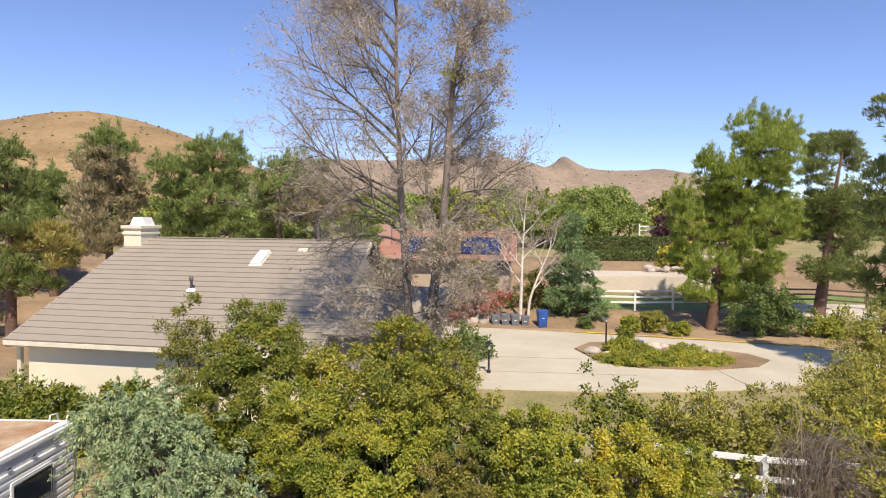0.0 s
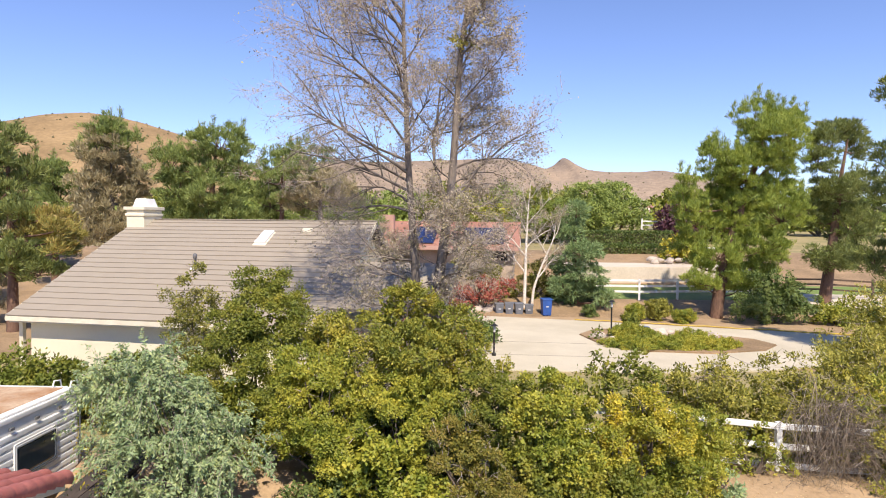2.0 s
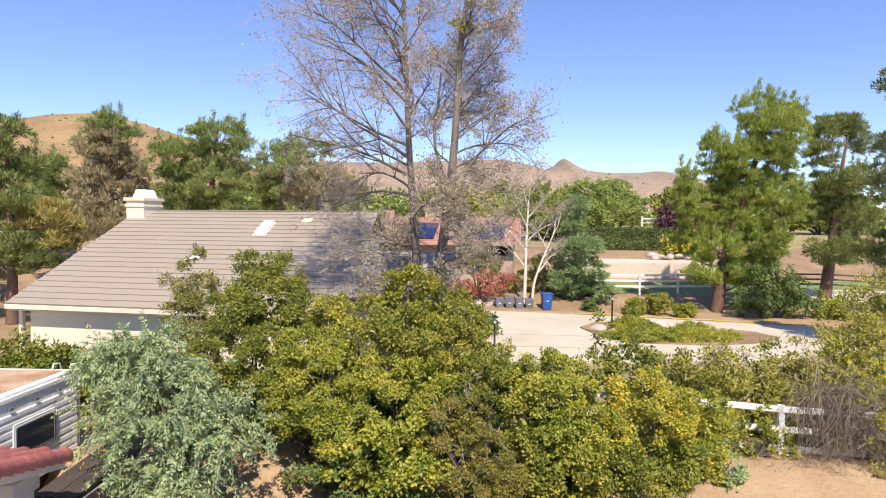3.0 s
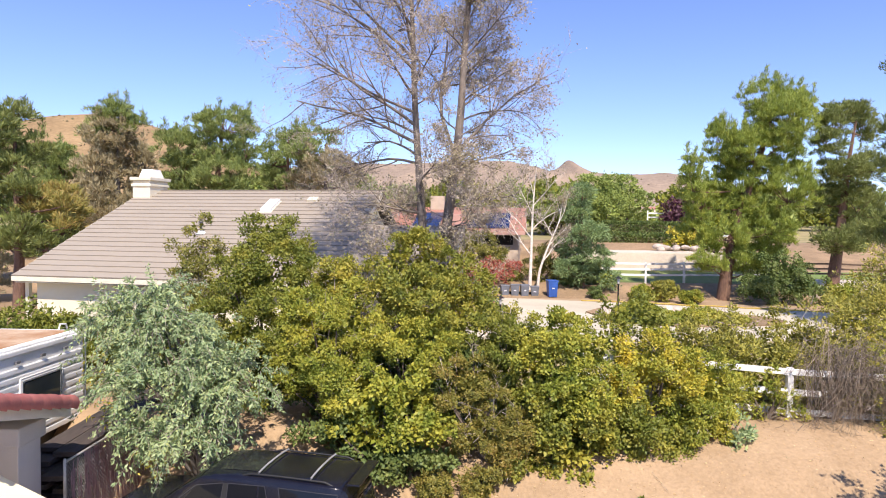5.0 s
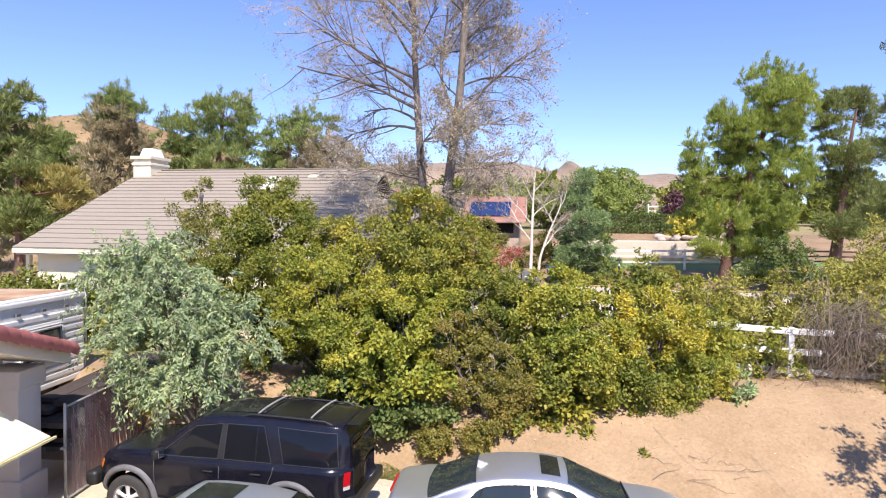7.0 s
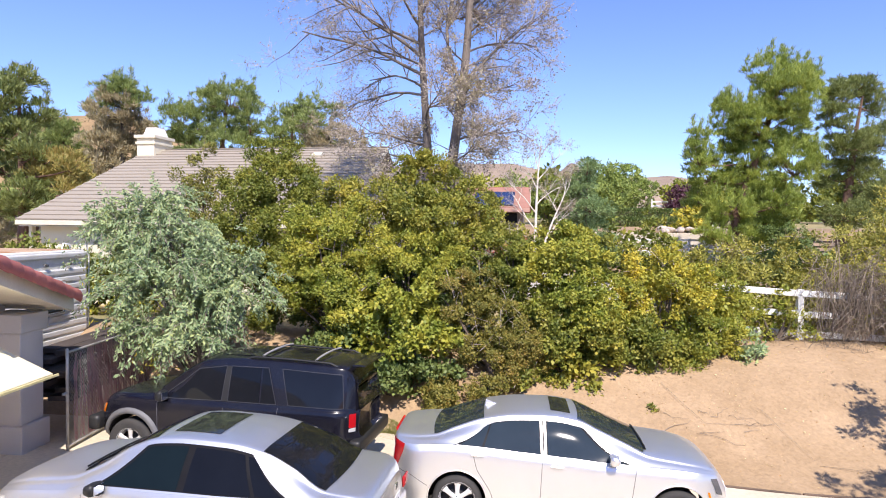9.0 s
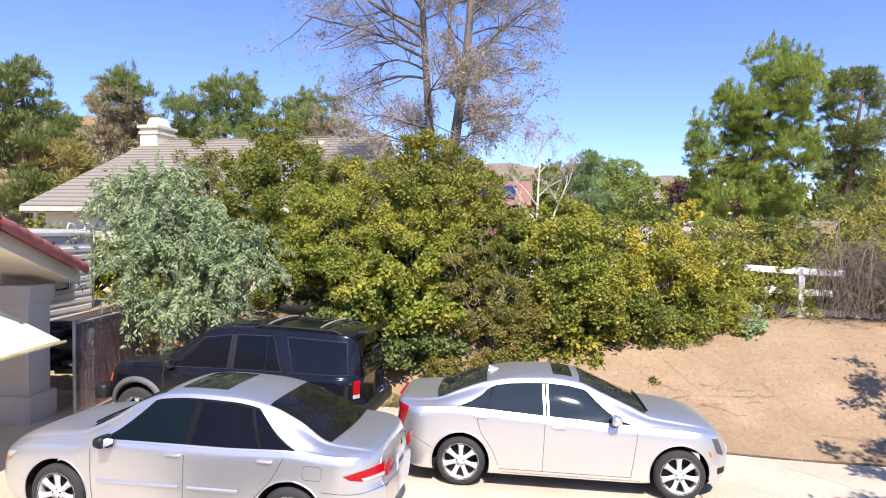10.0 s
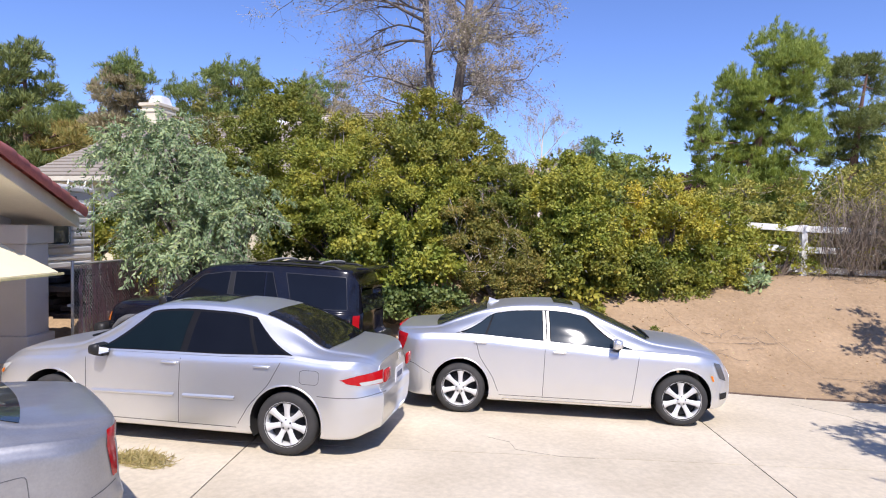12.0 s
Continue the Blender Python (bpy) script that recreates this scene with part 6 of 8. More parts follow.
bare_tree("birch_tree", (4.75, 42.1, 1.25), [(4.75, 42.1, 1.25), (4.85, 42, 2.8), (5.4, 42, 4.4), (6.1, 42, 6.0), (6.3, 42, 7.2)],
          limb_list([(0.35, 10, 0.8, 2.2, 0.05), (0.5, 20, 1.0, 1.8, 0.04), (0.6, 170, 1.6, 2.0, 0.04), (0.75, 340, 1.4, 1.5, 0.03), (0.85, 100, 1.8, 1.3, 0.025)]),
          "leaning white-barked birch with bare branches", 105, M["bark_white"], M["twig"], M["l_sparse"], 2, 0.1, 0.1, kids=(0, 5, 5, 5), up=0.25, leaf_keep=0.5)


def far_bush(name, lobes, leaf, label, seed, category="shrub", size=0.16, fist=0.42, cover=0.8, **kw):
    return bush(name, lobes, M[leaf], label, category, fist=fist, cover=cover, size=size, seed=seed, **kw)


far_bush("red_shrub", [(0.0, 41.3, 2.1, 0.9, 0.8, 0.9), (1.6, 41.5, 2.6, 1.0, 0.8, 0.8), (2.8, 41.7, 2.9, 0.6, 0.6, 0.5)], "l_red", "crimson-leaved twiggy shrub by the drive", 301, twiggy=260, size=0.13, fist=0.26, cover=0.6, gap=0.45, core=0.3)
far_bush("olive_shrub", [(0.7, 42.3, 4.3, 1.2, 1.0, 0.9), (1.9, 42.4, 4.0, 0.8, 0.8, 0.8)], "l_olive", "olive-brown shrub behind the red one", 302, twiggy=160, size=0.13, fist=0.28)
far_bush("olive_shrub", [(5.6, 44.6, 3.0, 1.2, 0.9, 1.5), (3.5, 44.2, 2.3, 0.9, 0.8, 0.9), (6.6, 44.4, 2.2, 0.9, 0.8, 0.8)], "l_olive", "loose olive-green twiggy shrub behind the birches", 315, twiggy=160, size=0.12, fist=0.26, cover=0.7)
far_bush("drive_shrub", [(0.2, 29.5, 2.0, 1.2, 1.2, 1.0), (0.9, 31.5, 1.9, 0.9, 0.9, 0.8)], "l_dark", "dark green shrub at the drive's edge", 303)
for k, (x, y, z, rx, rz, leaf) in enumerate(((10.6, 38.9, 1.72, 0.6, 0.48, "l_hedge_y"), (12.1, 39.3, 1.85, 0.85, 0.62, "l_fence"), (13.35, 38.2, 1.62, 0.62, 0.4, "l_hedge_y"), (8.2, 40.3, 1.6, 0.42, 0.36, "l_dark"))):
    far_bush("grey_shrub", [(x, y, z, rx, rx * 0.85, rz)], leaf, "clipped grey-green ball shrub on mulch", 304 + k, size=0.075, fist=0.12, gap=0.05, core=3, cover=1.2, group="clipped shrubs on mulch")
far_bush("leafy_shrub", [(18.8, 38.7, 3.0, 1.6, 1.3, 1.3), (17.5, 38.3, 2.1, 1.2, 1.0, 0.9), (20.0, 38.5, 2.3, 1.2, 1.0, 1.0)], "l_dark", "large rounded green shrub under the pine", 308, size=0.13, fist=0.3, core=1.5)
far_bush("leafy_shrub", [(22.6, 38.6, 1.8, 1.4, 1.1, 0.8)], "l_hedge_y", "low yellow-green shrub by the drive", 309)
far_bush("leafy_shrub", [(25.0, 38.2, 1.7, 1.0, 0.9, 0.6)], "l_dark", "low dark shrub by the drive", 310)
far_bush("ground_cover", [(8.5, 30.6, 1.35, 1.5, 1.3, 0.28), (10.3, 30.6, 1.35, 1.6, 1.4, 0.28), (12.0, 30.6, 1.33, 1.2, 1.1, 0.25), (8.9, 32.9, 1.4, 1.2, 1.1, 0.42), (11.8, 32.4, 1.36, 0.9, 0.8, 0.3)], "l_hedge_y", "low yellow-green ground cover on the island", 311, "ground cover", size=0.075, fist=0.15, gap=0.05, cover=0.9, pack=1.1)
far_bush("island_shrub", [(9.2, 34.6, 1.75, 0.4, 0.4, 0.4)], "l_hedge", "small rounded shrub on the island", 312, size=0.13, fist=0.2, gap=0.1, core=2)
far_bush("plum_tree", [(25.6, 78, 7.0, 2.2, 2.0, 1.9), (26.4, 78, 5.8, 2.0, 1.8, 1.4)], "l_plum", "dark purple-leaved plum tree", 313, "tree", size=0.4, fist=0.6)
far_bush("spiky_shrub", [(19.6, 57.5, 4.6, 1.5, 1.2, 1.2)], "l_gold", "pale yellow spiky shrub above the terrace", 314, size=0.3, fist=0.45)


def clipped_hedge(name, x0, x1, y, z0, z1, depth, seed, leaf="l_dark"):
    """A long clipped hedge: leaves over a box with softened edges."""
    r = np.random.default_rng(seed)
    n = int((x1 - x0) * ((z1 - z0) + depth) * 150)
    P = np.stack([r.uniform(x0, x1, n), y + r.uniform(-depth / 2, depth / 2, n), r.uniform(z0, z1, n)], 1)
    face = r.random(n)
    P[face < 0.5, 1] = y - depth / 2 + r.normal(0, 0.06, (face < 0.5).sum())
    P[face >= 0.5, 2] = z1 + r.normal(0, 0.07, (face >= 0.5).sum())
    D = r.normal(size=(n, 3)) + np.array([0, -0.7, 0.7])
    V, F = leaf_mesh(P, D, 0.22 * r.uniform(0.6, 1.3, n), 0.6, seed)
    t = thing(name, pose(0, 0, 0))
    tagged(t, "long clipped dark-green hedge on the slope", "hedge")
    put("foliage", V, F, M[leaf], t)
    part("inner_twigs", box((x1 - x0 - 0.3, depth - 0.3, z1 - z0 - 0.15), ((x0 + x1) / 2, y, (z0 + z1) / 2 - 0.1), 0.1), M["scrub"], t)


for k, (x, y, h, w) in enumerate(((15.5, 80, 7.5, 3.2), (20.5, 86, 8.0, 3.6), (10.5, 84, 6.5, 3.0))):
    z = float(land_z(x, y))
    far_bush("leafy_tree", [(x, y, z + h * 0.7, w * 0.8, w * 0.8, h * 0.3), (x + 0.8, y, z + h * 0.45, w, w, h * 0.3), (x - 1.2, y - 0.6, z + h * 0.5, w * 0.8, w * 0.8, h * 0.28)], "l_far", "bright green leafy tree beyond the clipped hedges", 420 + k, "tree", size=0.26, fist=0.5, core=0.4, n_stems=6, stem=0.2)
clipped_hedge("clipped_hedge", 10.5, 23.0, 62.0, 2.6, 5.0, 1.6, 401)
clipped_hedge("clipped_hedge", 13.6, 23.5, 72.0, 3.6, 6.2, 1.6, 402)
# tree belt in the middle distance
r = np.random.default_rng(77)
for k in range(34):
    x = -45 + 132 * k / 33 + r.normal(0, 2)
    y = r.uniform(90, 150) if k % 2 else r.uniform(82, 110)
    h = r.uniform(4.2, 6.6) + 0.03 * (y - 90)
    z = float(land_z(x, y))
    w = r.uniform(2.6, 4.6)
    far_bush("far_tree", [(x, y, z + h * 0.62, w, w, h * 0.4), (x + r.normal(0, 1), y, z + h * 0.4, w * 1.1, w, h * 0.35), (x + r.normal(0, 1), y - 1, z + h * 0.75, w * 0.7, w * 0.7, h * 0.27)],
             ["l_far", "l_hedge_y", "l_far", "l_hedge"][int(r.integers(0, 4))], "green leafy tree in the middle distance", 500 + k, "tree", size=0.7, fist=1.0, cover=0.7, core=0.4, group="trees in the middle distance", n_stems=5, stem=0.25)
r = np.random.default_rng(78)
P = np.stack([r.uniform(-200, 380, 560), r.uniform(170, 620, 560), np.zeros(560)], 1)
P[:, 2] = land_z(P[:, 0], P[:, 1])
idx = np.repeat(np.arange(560), 44)
sz = r.uniform(2.5, 5.5, 560)[idx]
Q = P[idx] + ball_points(r, len(idx)) * (sz * r.uniform(0.5, 1.05, len(idx)))[:, None] * np.array([1.2, 1.0, 0.9]) + np.array([0, 0, 1])[None] * sz[:, None] * 0.9
V, F = leaf_mesh(Q, ball_points(r, len(idx)) + np.array([0, -0.3, 0.5]), 2.1, 0.8, 9)
tagged(put("far_woods", V, F, M["l_far"]), "far belt of mixed green trees on the plain", "woods", kind="stuff")


# ---- cars ----
def ease(xs, table, col):
    """A smooth curve through rows of a table, without overshoot."""
    X = np.array([r[0] for r in table], float)
    Y = np.array([r[col] for r in table], float)
    h = np.diff(X)
    d = np.diff(Y) / h
    m = np.zeros(len(X))
    m[0], m[-1] = d[0], d[-1]
    for i in range(1, len(X) - 1):
        if d[i - 1] * d[i] > 0:
            w1, w2 = 2 * h[i] + h[i - 1], h[i] + 2 * h[i - 1]
            m[i] = (w1 + w2) / (w1 / d[i - 1] + w2 / d[i])
    xs = np.clip(xs, X[0], X[-1])
    k = np.clip(np.searchsorted(X, xs) - 1, 0, len(X) - 2)
    t = (xs - X[k]) / h[k]
    return (2 * t ** 3 - 3 * t ** 2 + 1) * Y[k] + (t ** 3 - 2 * t ** 2 + t) * h[k] * m[k] + (-2 * t ** 3 + 3 * t ** 2) * Y[k + 1] + (t ** 3 - t ** 2) * h[k] * m[k + 1]


class Shell:
    """A car's outer skin. table rows: x, top, belt, half width, half width of roof or lid edge, sill height, crown."""

    def __init__(self, table, axles, arch, tail, nose):
        self.table, self.axles, self.arch, self.tail, self.nose = table, axles, arch, tail, nose
        self.x0, self.x1 = table[0][0], table[-1][0]
        ends = np.array([0, 0.012, 0.03, 0.055, 0.085])
        mid = np.arange(self.x0 + 0.115, self.x1 - 0.1, 0.028)
        self.xs = np.concatenate([self.x0 + ends, mid, self.x1 - ends[::-1]])
        self.rows = np.stack([self.section(x) for x in self.xs])

    def at(self, x):
        return [float(ease(np.array([x]), self.table, c)[0]) for c in range(1, 7)]

    def section(self, x):
        T, B, W, R, S, c = self.at(x)
        # plan rounding at both ends
        for d, rr in ((x - self.x0, 0.5), (self.x1 - x, 0.62)):
            if d < rr:
                k = 1 - (1 - d / rr) ** 2.4
                W *= 0.66 + 0.34 * k
                R *= 0.8 + 0.2 * k
        Zr = T - c
        P = np.array([(W - 0.14, S), (W - 0.05, S + 0.012), (W - 0.018, S + 0.07), (W - 0.004, S + 0.22), (W, S + 0.45 * (B - S)), (W - 0.008, B - 0.13), (W - 0.028, B - 0.04), (W - 0.055, B),
                      (W - 0.055 + (R - W + 0.055) * 0.12, B + (Zr - B) * 0.12), (W - 0.055 + (R - W + 0.055) * 0.5, B + (Zr - B) * 0.54), (R + 0.008, Zr - 0.03 * min(1, (Zr - B) / 0.2 + 0.1)), (R - 0.03, Zr + c * 0.25), (R * 0.8, T - c * 0.38), (R * 0.45, T - c * 0.1), (0.0, T)])
        n = len(P)
        pad = np.vstack([P[0], P, P[-1]])
        out = []
        for i in range(n - 1):
            p0, p1, p2, p3 = pad[i], pad[i + 1], pad[i + 2], pad[i + 3]
            for t in np.linspace(0, 1, (10 if i < 7 else 5))[:-1]:
                out.append(0.5 * ((2 * p1) + (p2 - p0) * t + (2 * p0 - 5 * p1 + 4 * p2 - p3) * t * t + (3 * p1 - p0 - 3 * p2 + p3) * t ** 3))
        out.append(P[-1])
        out = np.array(out)
        d = x - self.x0
        xx = np.full(len(out), x)
        if d < 0.5:
            xx = xx + (1 - d / 0.5) ** 2 * np.interp(out[:, 1], [p[0] for p in self.tail], [p[1] for p in self.tail])
        d = self.x1 - x
        if d < 0.6:
            xx = xx - (1 - d / 0.6) ** 2 * np.interp(out[:, 1], [p[0] for p in self.nose], [p[1] for p in self.nose])
        return np.column_stack([xx, np.maximum(out[:, 0], 0), out[:, 1]])

    RAIL = 63 + 16

    def side(self, x, z, lift=0.004):
        """A point on the left flank, at that station and height."""
        i = int(np.clip(np.searchsorted(self.xs, x) - 1, 0, len(self.xs) - 2))
        t = (x - self.xs[i]) / (self.xs[i + 1] - self.xs[i])
        s = self.rows[i] * (1 - t) + self.rows[i + 1] * t
        s = s[:self.RAIL]
        return (float(np.interp(z, s[:, 2], s[:, 0])), float(np.interp(z, s[:, 2], s[:, 1])) + lift, z)

    def top(self, x, y, lift=0.005):
        i = int(np.clip(np.searchsorted(self.xs, x) - 1, 0, len(self.xs) - 2))
        t = (x - self.xs[i]) / (self.xs[i + 1] - self.xs[i])
        s = (self.rows[i] * (1 - t) + self.rows[i + 1] * t)[75:][::-1]
        return (float(np.interp(abs(y), s[:, 1], s[:, 0])), y, float(np.interp(abs(y), s[:, 1], s[:, 2])) + lift)

    def mesh(self):
        R = self.rows.copy()
        ax = [(a, self.arch[0], self.arch[1]) for a in self.axles]
        n, m = R.shape[:2]
        flank = np.arange(m) < 67
        for a, zc, ra in ax:
            dx, dz = R[:, :, 0] - a, R[:, :, 2] - zc
            d = np.hypot(dx, dz)
            near = (np.abs(d - ra) < 0.024) & flank[None, :]
            k = np.where(near, ra / np.maximum(d, 1e-6), 1)
            R[:, :, 0] = a + dx * k
            R[:, :, 2] = zc + dz * k
        V = np.concatenate([R.reshape(-1, 3), (R * np.array([1, -1, 1])).reshape(-1, 3)])
        I, J = np.meshgrid(np.arange(n - 1), np.arange(m - 1), indexing="ij")
        Q = np.stack([I * m + J, (I + 1) * m + J, (I + 1) * m + J + 1, I * m + J + 1], -1).reshape(-1, 4)
        C = V[Q].mean(1)
        hole = np.zeros(len(Q), bool)
        for a, zc, ra in ax:
            hole |= (np.hypot(C[:, 0] - a, C[:, 2] - zc) < ra) & (J.ravel() < 67)
        Q = Q[~hole]
        j = np.arange(m - 1)
        caps = [np.stack([j, j + 1, n * m + j + 1, n * m + j], 1)]
        k = (n - 1) * m
        caps.append(np.stack([k + j, n * m + k + j, n * m + k + j + 1, k + j + 1], 1))
        return V, np.concatenate([Q[:, ::-1], Q + n * m] + caps)


def both(name, V, F, material, parent, label="", sides=(1, -1), smooth=True):
    """A part and its twin across the car's middle."""
    V = np.asarray(V, float)
    out = []
    for s in sides:
        out.append(put(name, V * np.array([1, s, 1]), [tuple(f) if s == 1 else tuple(f[::-1]) for f in F], material, parent, label, smooth))
    return out


def patch(fn, nu, nv):
    """A grid of points fn(u, v) with u, v from 0 to 1."""
    V = [fn(i / nu, j / nv) for i in range(nu + 1) for j in range(nv + 1)]
    F = [(i * (nv + 1) + j, (i + 1) * (nv + 1) + j, (i + 1) * (nv + 1) + j + 1, i * (nv + 1) + j + 1) for i in range(nu) for j in range(nv)]
    return V, F


def glass_side(sh, xb, xt, zb, zt, lift=0.004, nu=12, nv=8):
    """Side glass between a lower edge (xb) and an upper edge (xt); zb, zt: heights or functions of x."""
    fb = zb if callable(zb) else (lambda x: zb)
    ft = zt if callable(zt) else (lambda x: zt)

    def fn(u, v):
        x0 = xb[0] + (xt[0] - xb[0]) * v
        x1 = xb[1] + (xt[1] - xb[1]) * v
        x = x0 + (x1 - x0) * u
        return sh.side(x, fb(x) + (ft(x) - fb(x)) * v, lift)
    return patch(fn, nu, nv)


def line_side(sh, pts, width=0.007, lift=0.0025):
    """A narrow strip along a line of (x, z) on the flank."""
    pts = np.array(pts, float)
    k = np.linspace(0, len(pts) - 1, (len(pts) - 1) * 10 + 1)
    P = np.stack([np.interp(k, np.arange(len(pts)), pts[:, i]) for i in (0, 1)], 1)
    for _ in range(3):
        P[1:-1] = (P[:-2] + 2 * P[1:-1] + P[2:]) / 4
    d = np.gradient(P, axis=0)
    d /= np.linalg.norm(d, axis=1, keepdims=True) + 1e-9
    nrm = np.stack([-d[:, 1], d[:, 0]], 1) * width / 2
    V, F = [], []
    for i in range(len(P)):
        V += [sh.side(*(P[i] + nrm[i]), lift), sh.side(*(P[i] - nrm[i]), lift)]
    for i in range(len(P) - 1):
        F.append((2 * i, 2 * i + 1, 2 * i + 3, 2 * i + 2))
    return V, F


def wheel_parts(parent, at, side, r, rim, width, spokes, twist=0.0):
    """A wheel: tyre with a rounded shoulder, rim well, spokes, hub and nuts. side: +1 has its face to the left."""
    w = thing("wheel", pose(at[0], at[1], at[2]))
    w.parent = parent
    h = width / 2
    s = side
    prof = [(rim - 0.01, -h), (rim + 0.02, -h - 0.005), (r - 0.05, -h - 0.008), (r - 0.018, -h + 0.01), (r - 0.004, -h + 0.035), (r, -h * 0.4), (r, h * 0.4), (r - 0.004, h - 0.035), (r - 0.018, h - 0.01), (r - 0.05, h + 0.008), (rim + 0.02, h + 0.005), (rim - 0.01, h)]
    V, F = lathe(prof, 44)
    put("tyre", V, F, M["rubber"], w, "black tyre", True)
    V, F = lathe([(rim - 0.012, -h), (rim - 0.02, h * 0.2), (rim - 0.012, h - 0.012), (rim + 0.004, h + 0.004), (rim + 0.01, h - 0.004)], 44)
    V = V * np.array([1, s, 1])
    put("rim", V, F, M["alloy"], w, "silver alloy rim", True)
    V, F = lathe([(0.0, h * 0.15), (rim - 0.03, h * 0.15), (rim - 0.03, h * 0.05), (0.0, h * 0.05)], 30)
    put("brake_disc", V * np.array([1, s, 1]), F, M["hubdark"], w, "dark brake disc", True)
    V, F = [], []
    for k in range(spokes):
        a = 2 * math.pi * k / spokes + twist
        for rad, wd, y in ((0.045, 0.03, h - 0.022), (0.1, 0.023, h - 0.014), (rim - 0.06, 0.027, h - 0.006), (rim - 0.008, 0.044, h - 0.002)):
            for sgn in (-1, 1):
                for dep in (0, -0.022):
                    yy = (y + dep) * s
                    ww = wd * (0.9 if dep == 0 else 1.2) * sgn
                    V.append((math.cos(a) * rad - math.sin(a) * ww, yy, math.sin(a) * rad + math.cos(a) * ww))
        b = k * 16
        for i in range(3):
            o = b + i * 4
            F += [(o, o + 2, o + 6, o + 4), (o + 1, o, o + 4, o + 5), (o + 2, o + 3, o + 7, o + 6)]
    if s < 0:
        F = [f[::-1] for f in F]
    put("spokes", V, F, M["alloy"], w, "silver alloy spokes", False)
    V, F = lathe([(0.062, h - 0.03), (0.06, h - 0.014), (0.035, h - 0.008), (0.03, h - 0.002), (0.0, h)], 24)
    put("hub", V * np.array([1, s, 1]), F, M["alloy"], w, "", True)
    for k in range(5):
        a = 2 * math.pi * k / 5 + 0.3
        V, F = lathe([(0.009, h - 0.016), (0.009, h - 0.006), (0.0, h - 0.006)], 8, "y", (0.048 * math.cos(a), 0, 0.048 * math.sin(a)))
        put("wheel_nut", V * np.array([1, s, 1]), F, M["hubdark"], w)
    return w


def rest_on_drive(x, y, heading):
    """A pose on the sloping forecourt, facing that way."""
    n = Vector((0.0175, 0.0105, 1)).normalized()
    a = radians(heading)
    f = Vector((math.cos(a), math.sin(a), 0))
    f = (f - n * f.dot(n)).normalized()
    l = n.cross(f)
    m = Matrix((f, l, n)).transposed().to_4x4()
    m.translation = (x, y, float(drive_z(x, y)))
    return m


def car_base(name, sh, paint, label, m, wheel, track):
    car = thing(name, m)
    tagged(car, label, "car")
    V, F = sh.mesh()
    put("body", V, F, paint, car, "", True)
    zc, ra = sh.arch
    r, rim, width, spokes = wheel
    for a in sh.axles:
        for s in (1, -1):
            wheel_parts(car, (a, s * (track - width / 2), r), s, r, rim, width, spokes, twist=0.25 + a)
            V, F = [], []
            n = 20
            for k in range(n + 1):
                w = math.radians(-25 + 230 * k / n)
                x, z = a + ra * math.cos(w), zc + ra * math.sin(w)
                yo = sh.side(x, max(z, sh.table[len(sh.table) // 2][5] + 0.02), 0.0)[1]
                V += [(x, s * (yo - 0.002), z), (x, s * (yo - 0.42), z)]
            F = [(2 * k, 2 * k + 1, 2 * k + 3, 2 * k + 2) for k in range(n)]
            put("wheel_well", V, F, M["dark"], car, "dark wheel well")
            # rolled lip round the arch
            P = []
            for k in range(25):
                w = math.radians(-8 + 196 * k / 24)
                x, z = a + (ra + 0.004) * math.cos(w), zc + (ra + 0.004) * math.sin(w)
                p = sh.side(x, max(z, 0.16), -0.004)
                P.append((p[0], p[1] * s, z))
            V, F = tubes([(P, [0.011] * len(P))], 6)
            put("arch_lip", V, F, paint, car, "", True)
    # dark underside
    part("underbody", box((sh.x1 - sh.x0 - 0.5, 2 * track - 0.35, 0.08), ((sh.x0 + sh.x1) / 2, 0, sh.table[len(sh.table) // 2][5] + 0.07), 0.02), M["dark"], car)
    for y in (track - 0.3, -track + 0.3):
        part("axle_cover", box((sh.x1 - sh.x0 - 1.0, 0.05, 0.25), ((sh.x0 + sh.x1) / 2, y, 0.38), 0.01), M["dark"], car)
    return car


def mirror_pair(car, sh, x, z, paint, size=(0.12, 0.2, 0.13), out=0.1):
    p = sh.side(x, z, 0)
    for s in (1, -1):
        bm = box(size, (p[0], s * (p[1] + out), z + 0.07), 0.045)
        for v in bm.verts:
            if v.co.x > p[0]:
                v.co.z = z + 0.07 + (v.co.z - z - 0.07) * 0.8
        mi = part("door_mirror", bm, paint, car, "", True)
        part("mirror_arm", box((0.09, 0.13, 0.05), (p[0], s * (p[1] + 0.02), z + 0.01), 0.015), M["black"], mi, "black mirror foot")
        part("mirror_glass", box((0.006, size[1] - 0.05, size[2] - 0.04), (p[0] - size[0] / 2 - 0.001, s * (p[1] + out), z + 0.07), 0.002), M["chrome"], mi)


def handles(car, sh, places, material):
    for x, z in places:
        p = sh.side(x, z, 0)
        for s in (1, -1):
            part("door_handle", box((0.17, 0.034, 0.024), (p[0], s * (p[1] + 0.014), z), 0.0115), material, car, "", True)


def windshield(car, sh, name, xa, xb, inset, label, material, rows=10, bow=0.0):
    """Front or rear glass over the top of the skin, from xa at its foot to xb at the roof."""
    def fn(u, v, grow=0.0, lift=0.006):
        y = 2 * u - 1
        x = xa + (xb - xa) * v
        x += bow * (y * y) * (1 - v * 0.6) * (1 if xa < xb else -1)
        R = sh.at(x)[3]
        y *= max(0.05, R - inset + grow)
        return sh.top(x, y, lift)
    V, F = patch(fn, 16, rows)
    if xa < xb:
        F = [f[::-1] for f in F]
    return put(name, V, F, material, car, label, True)


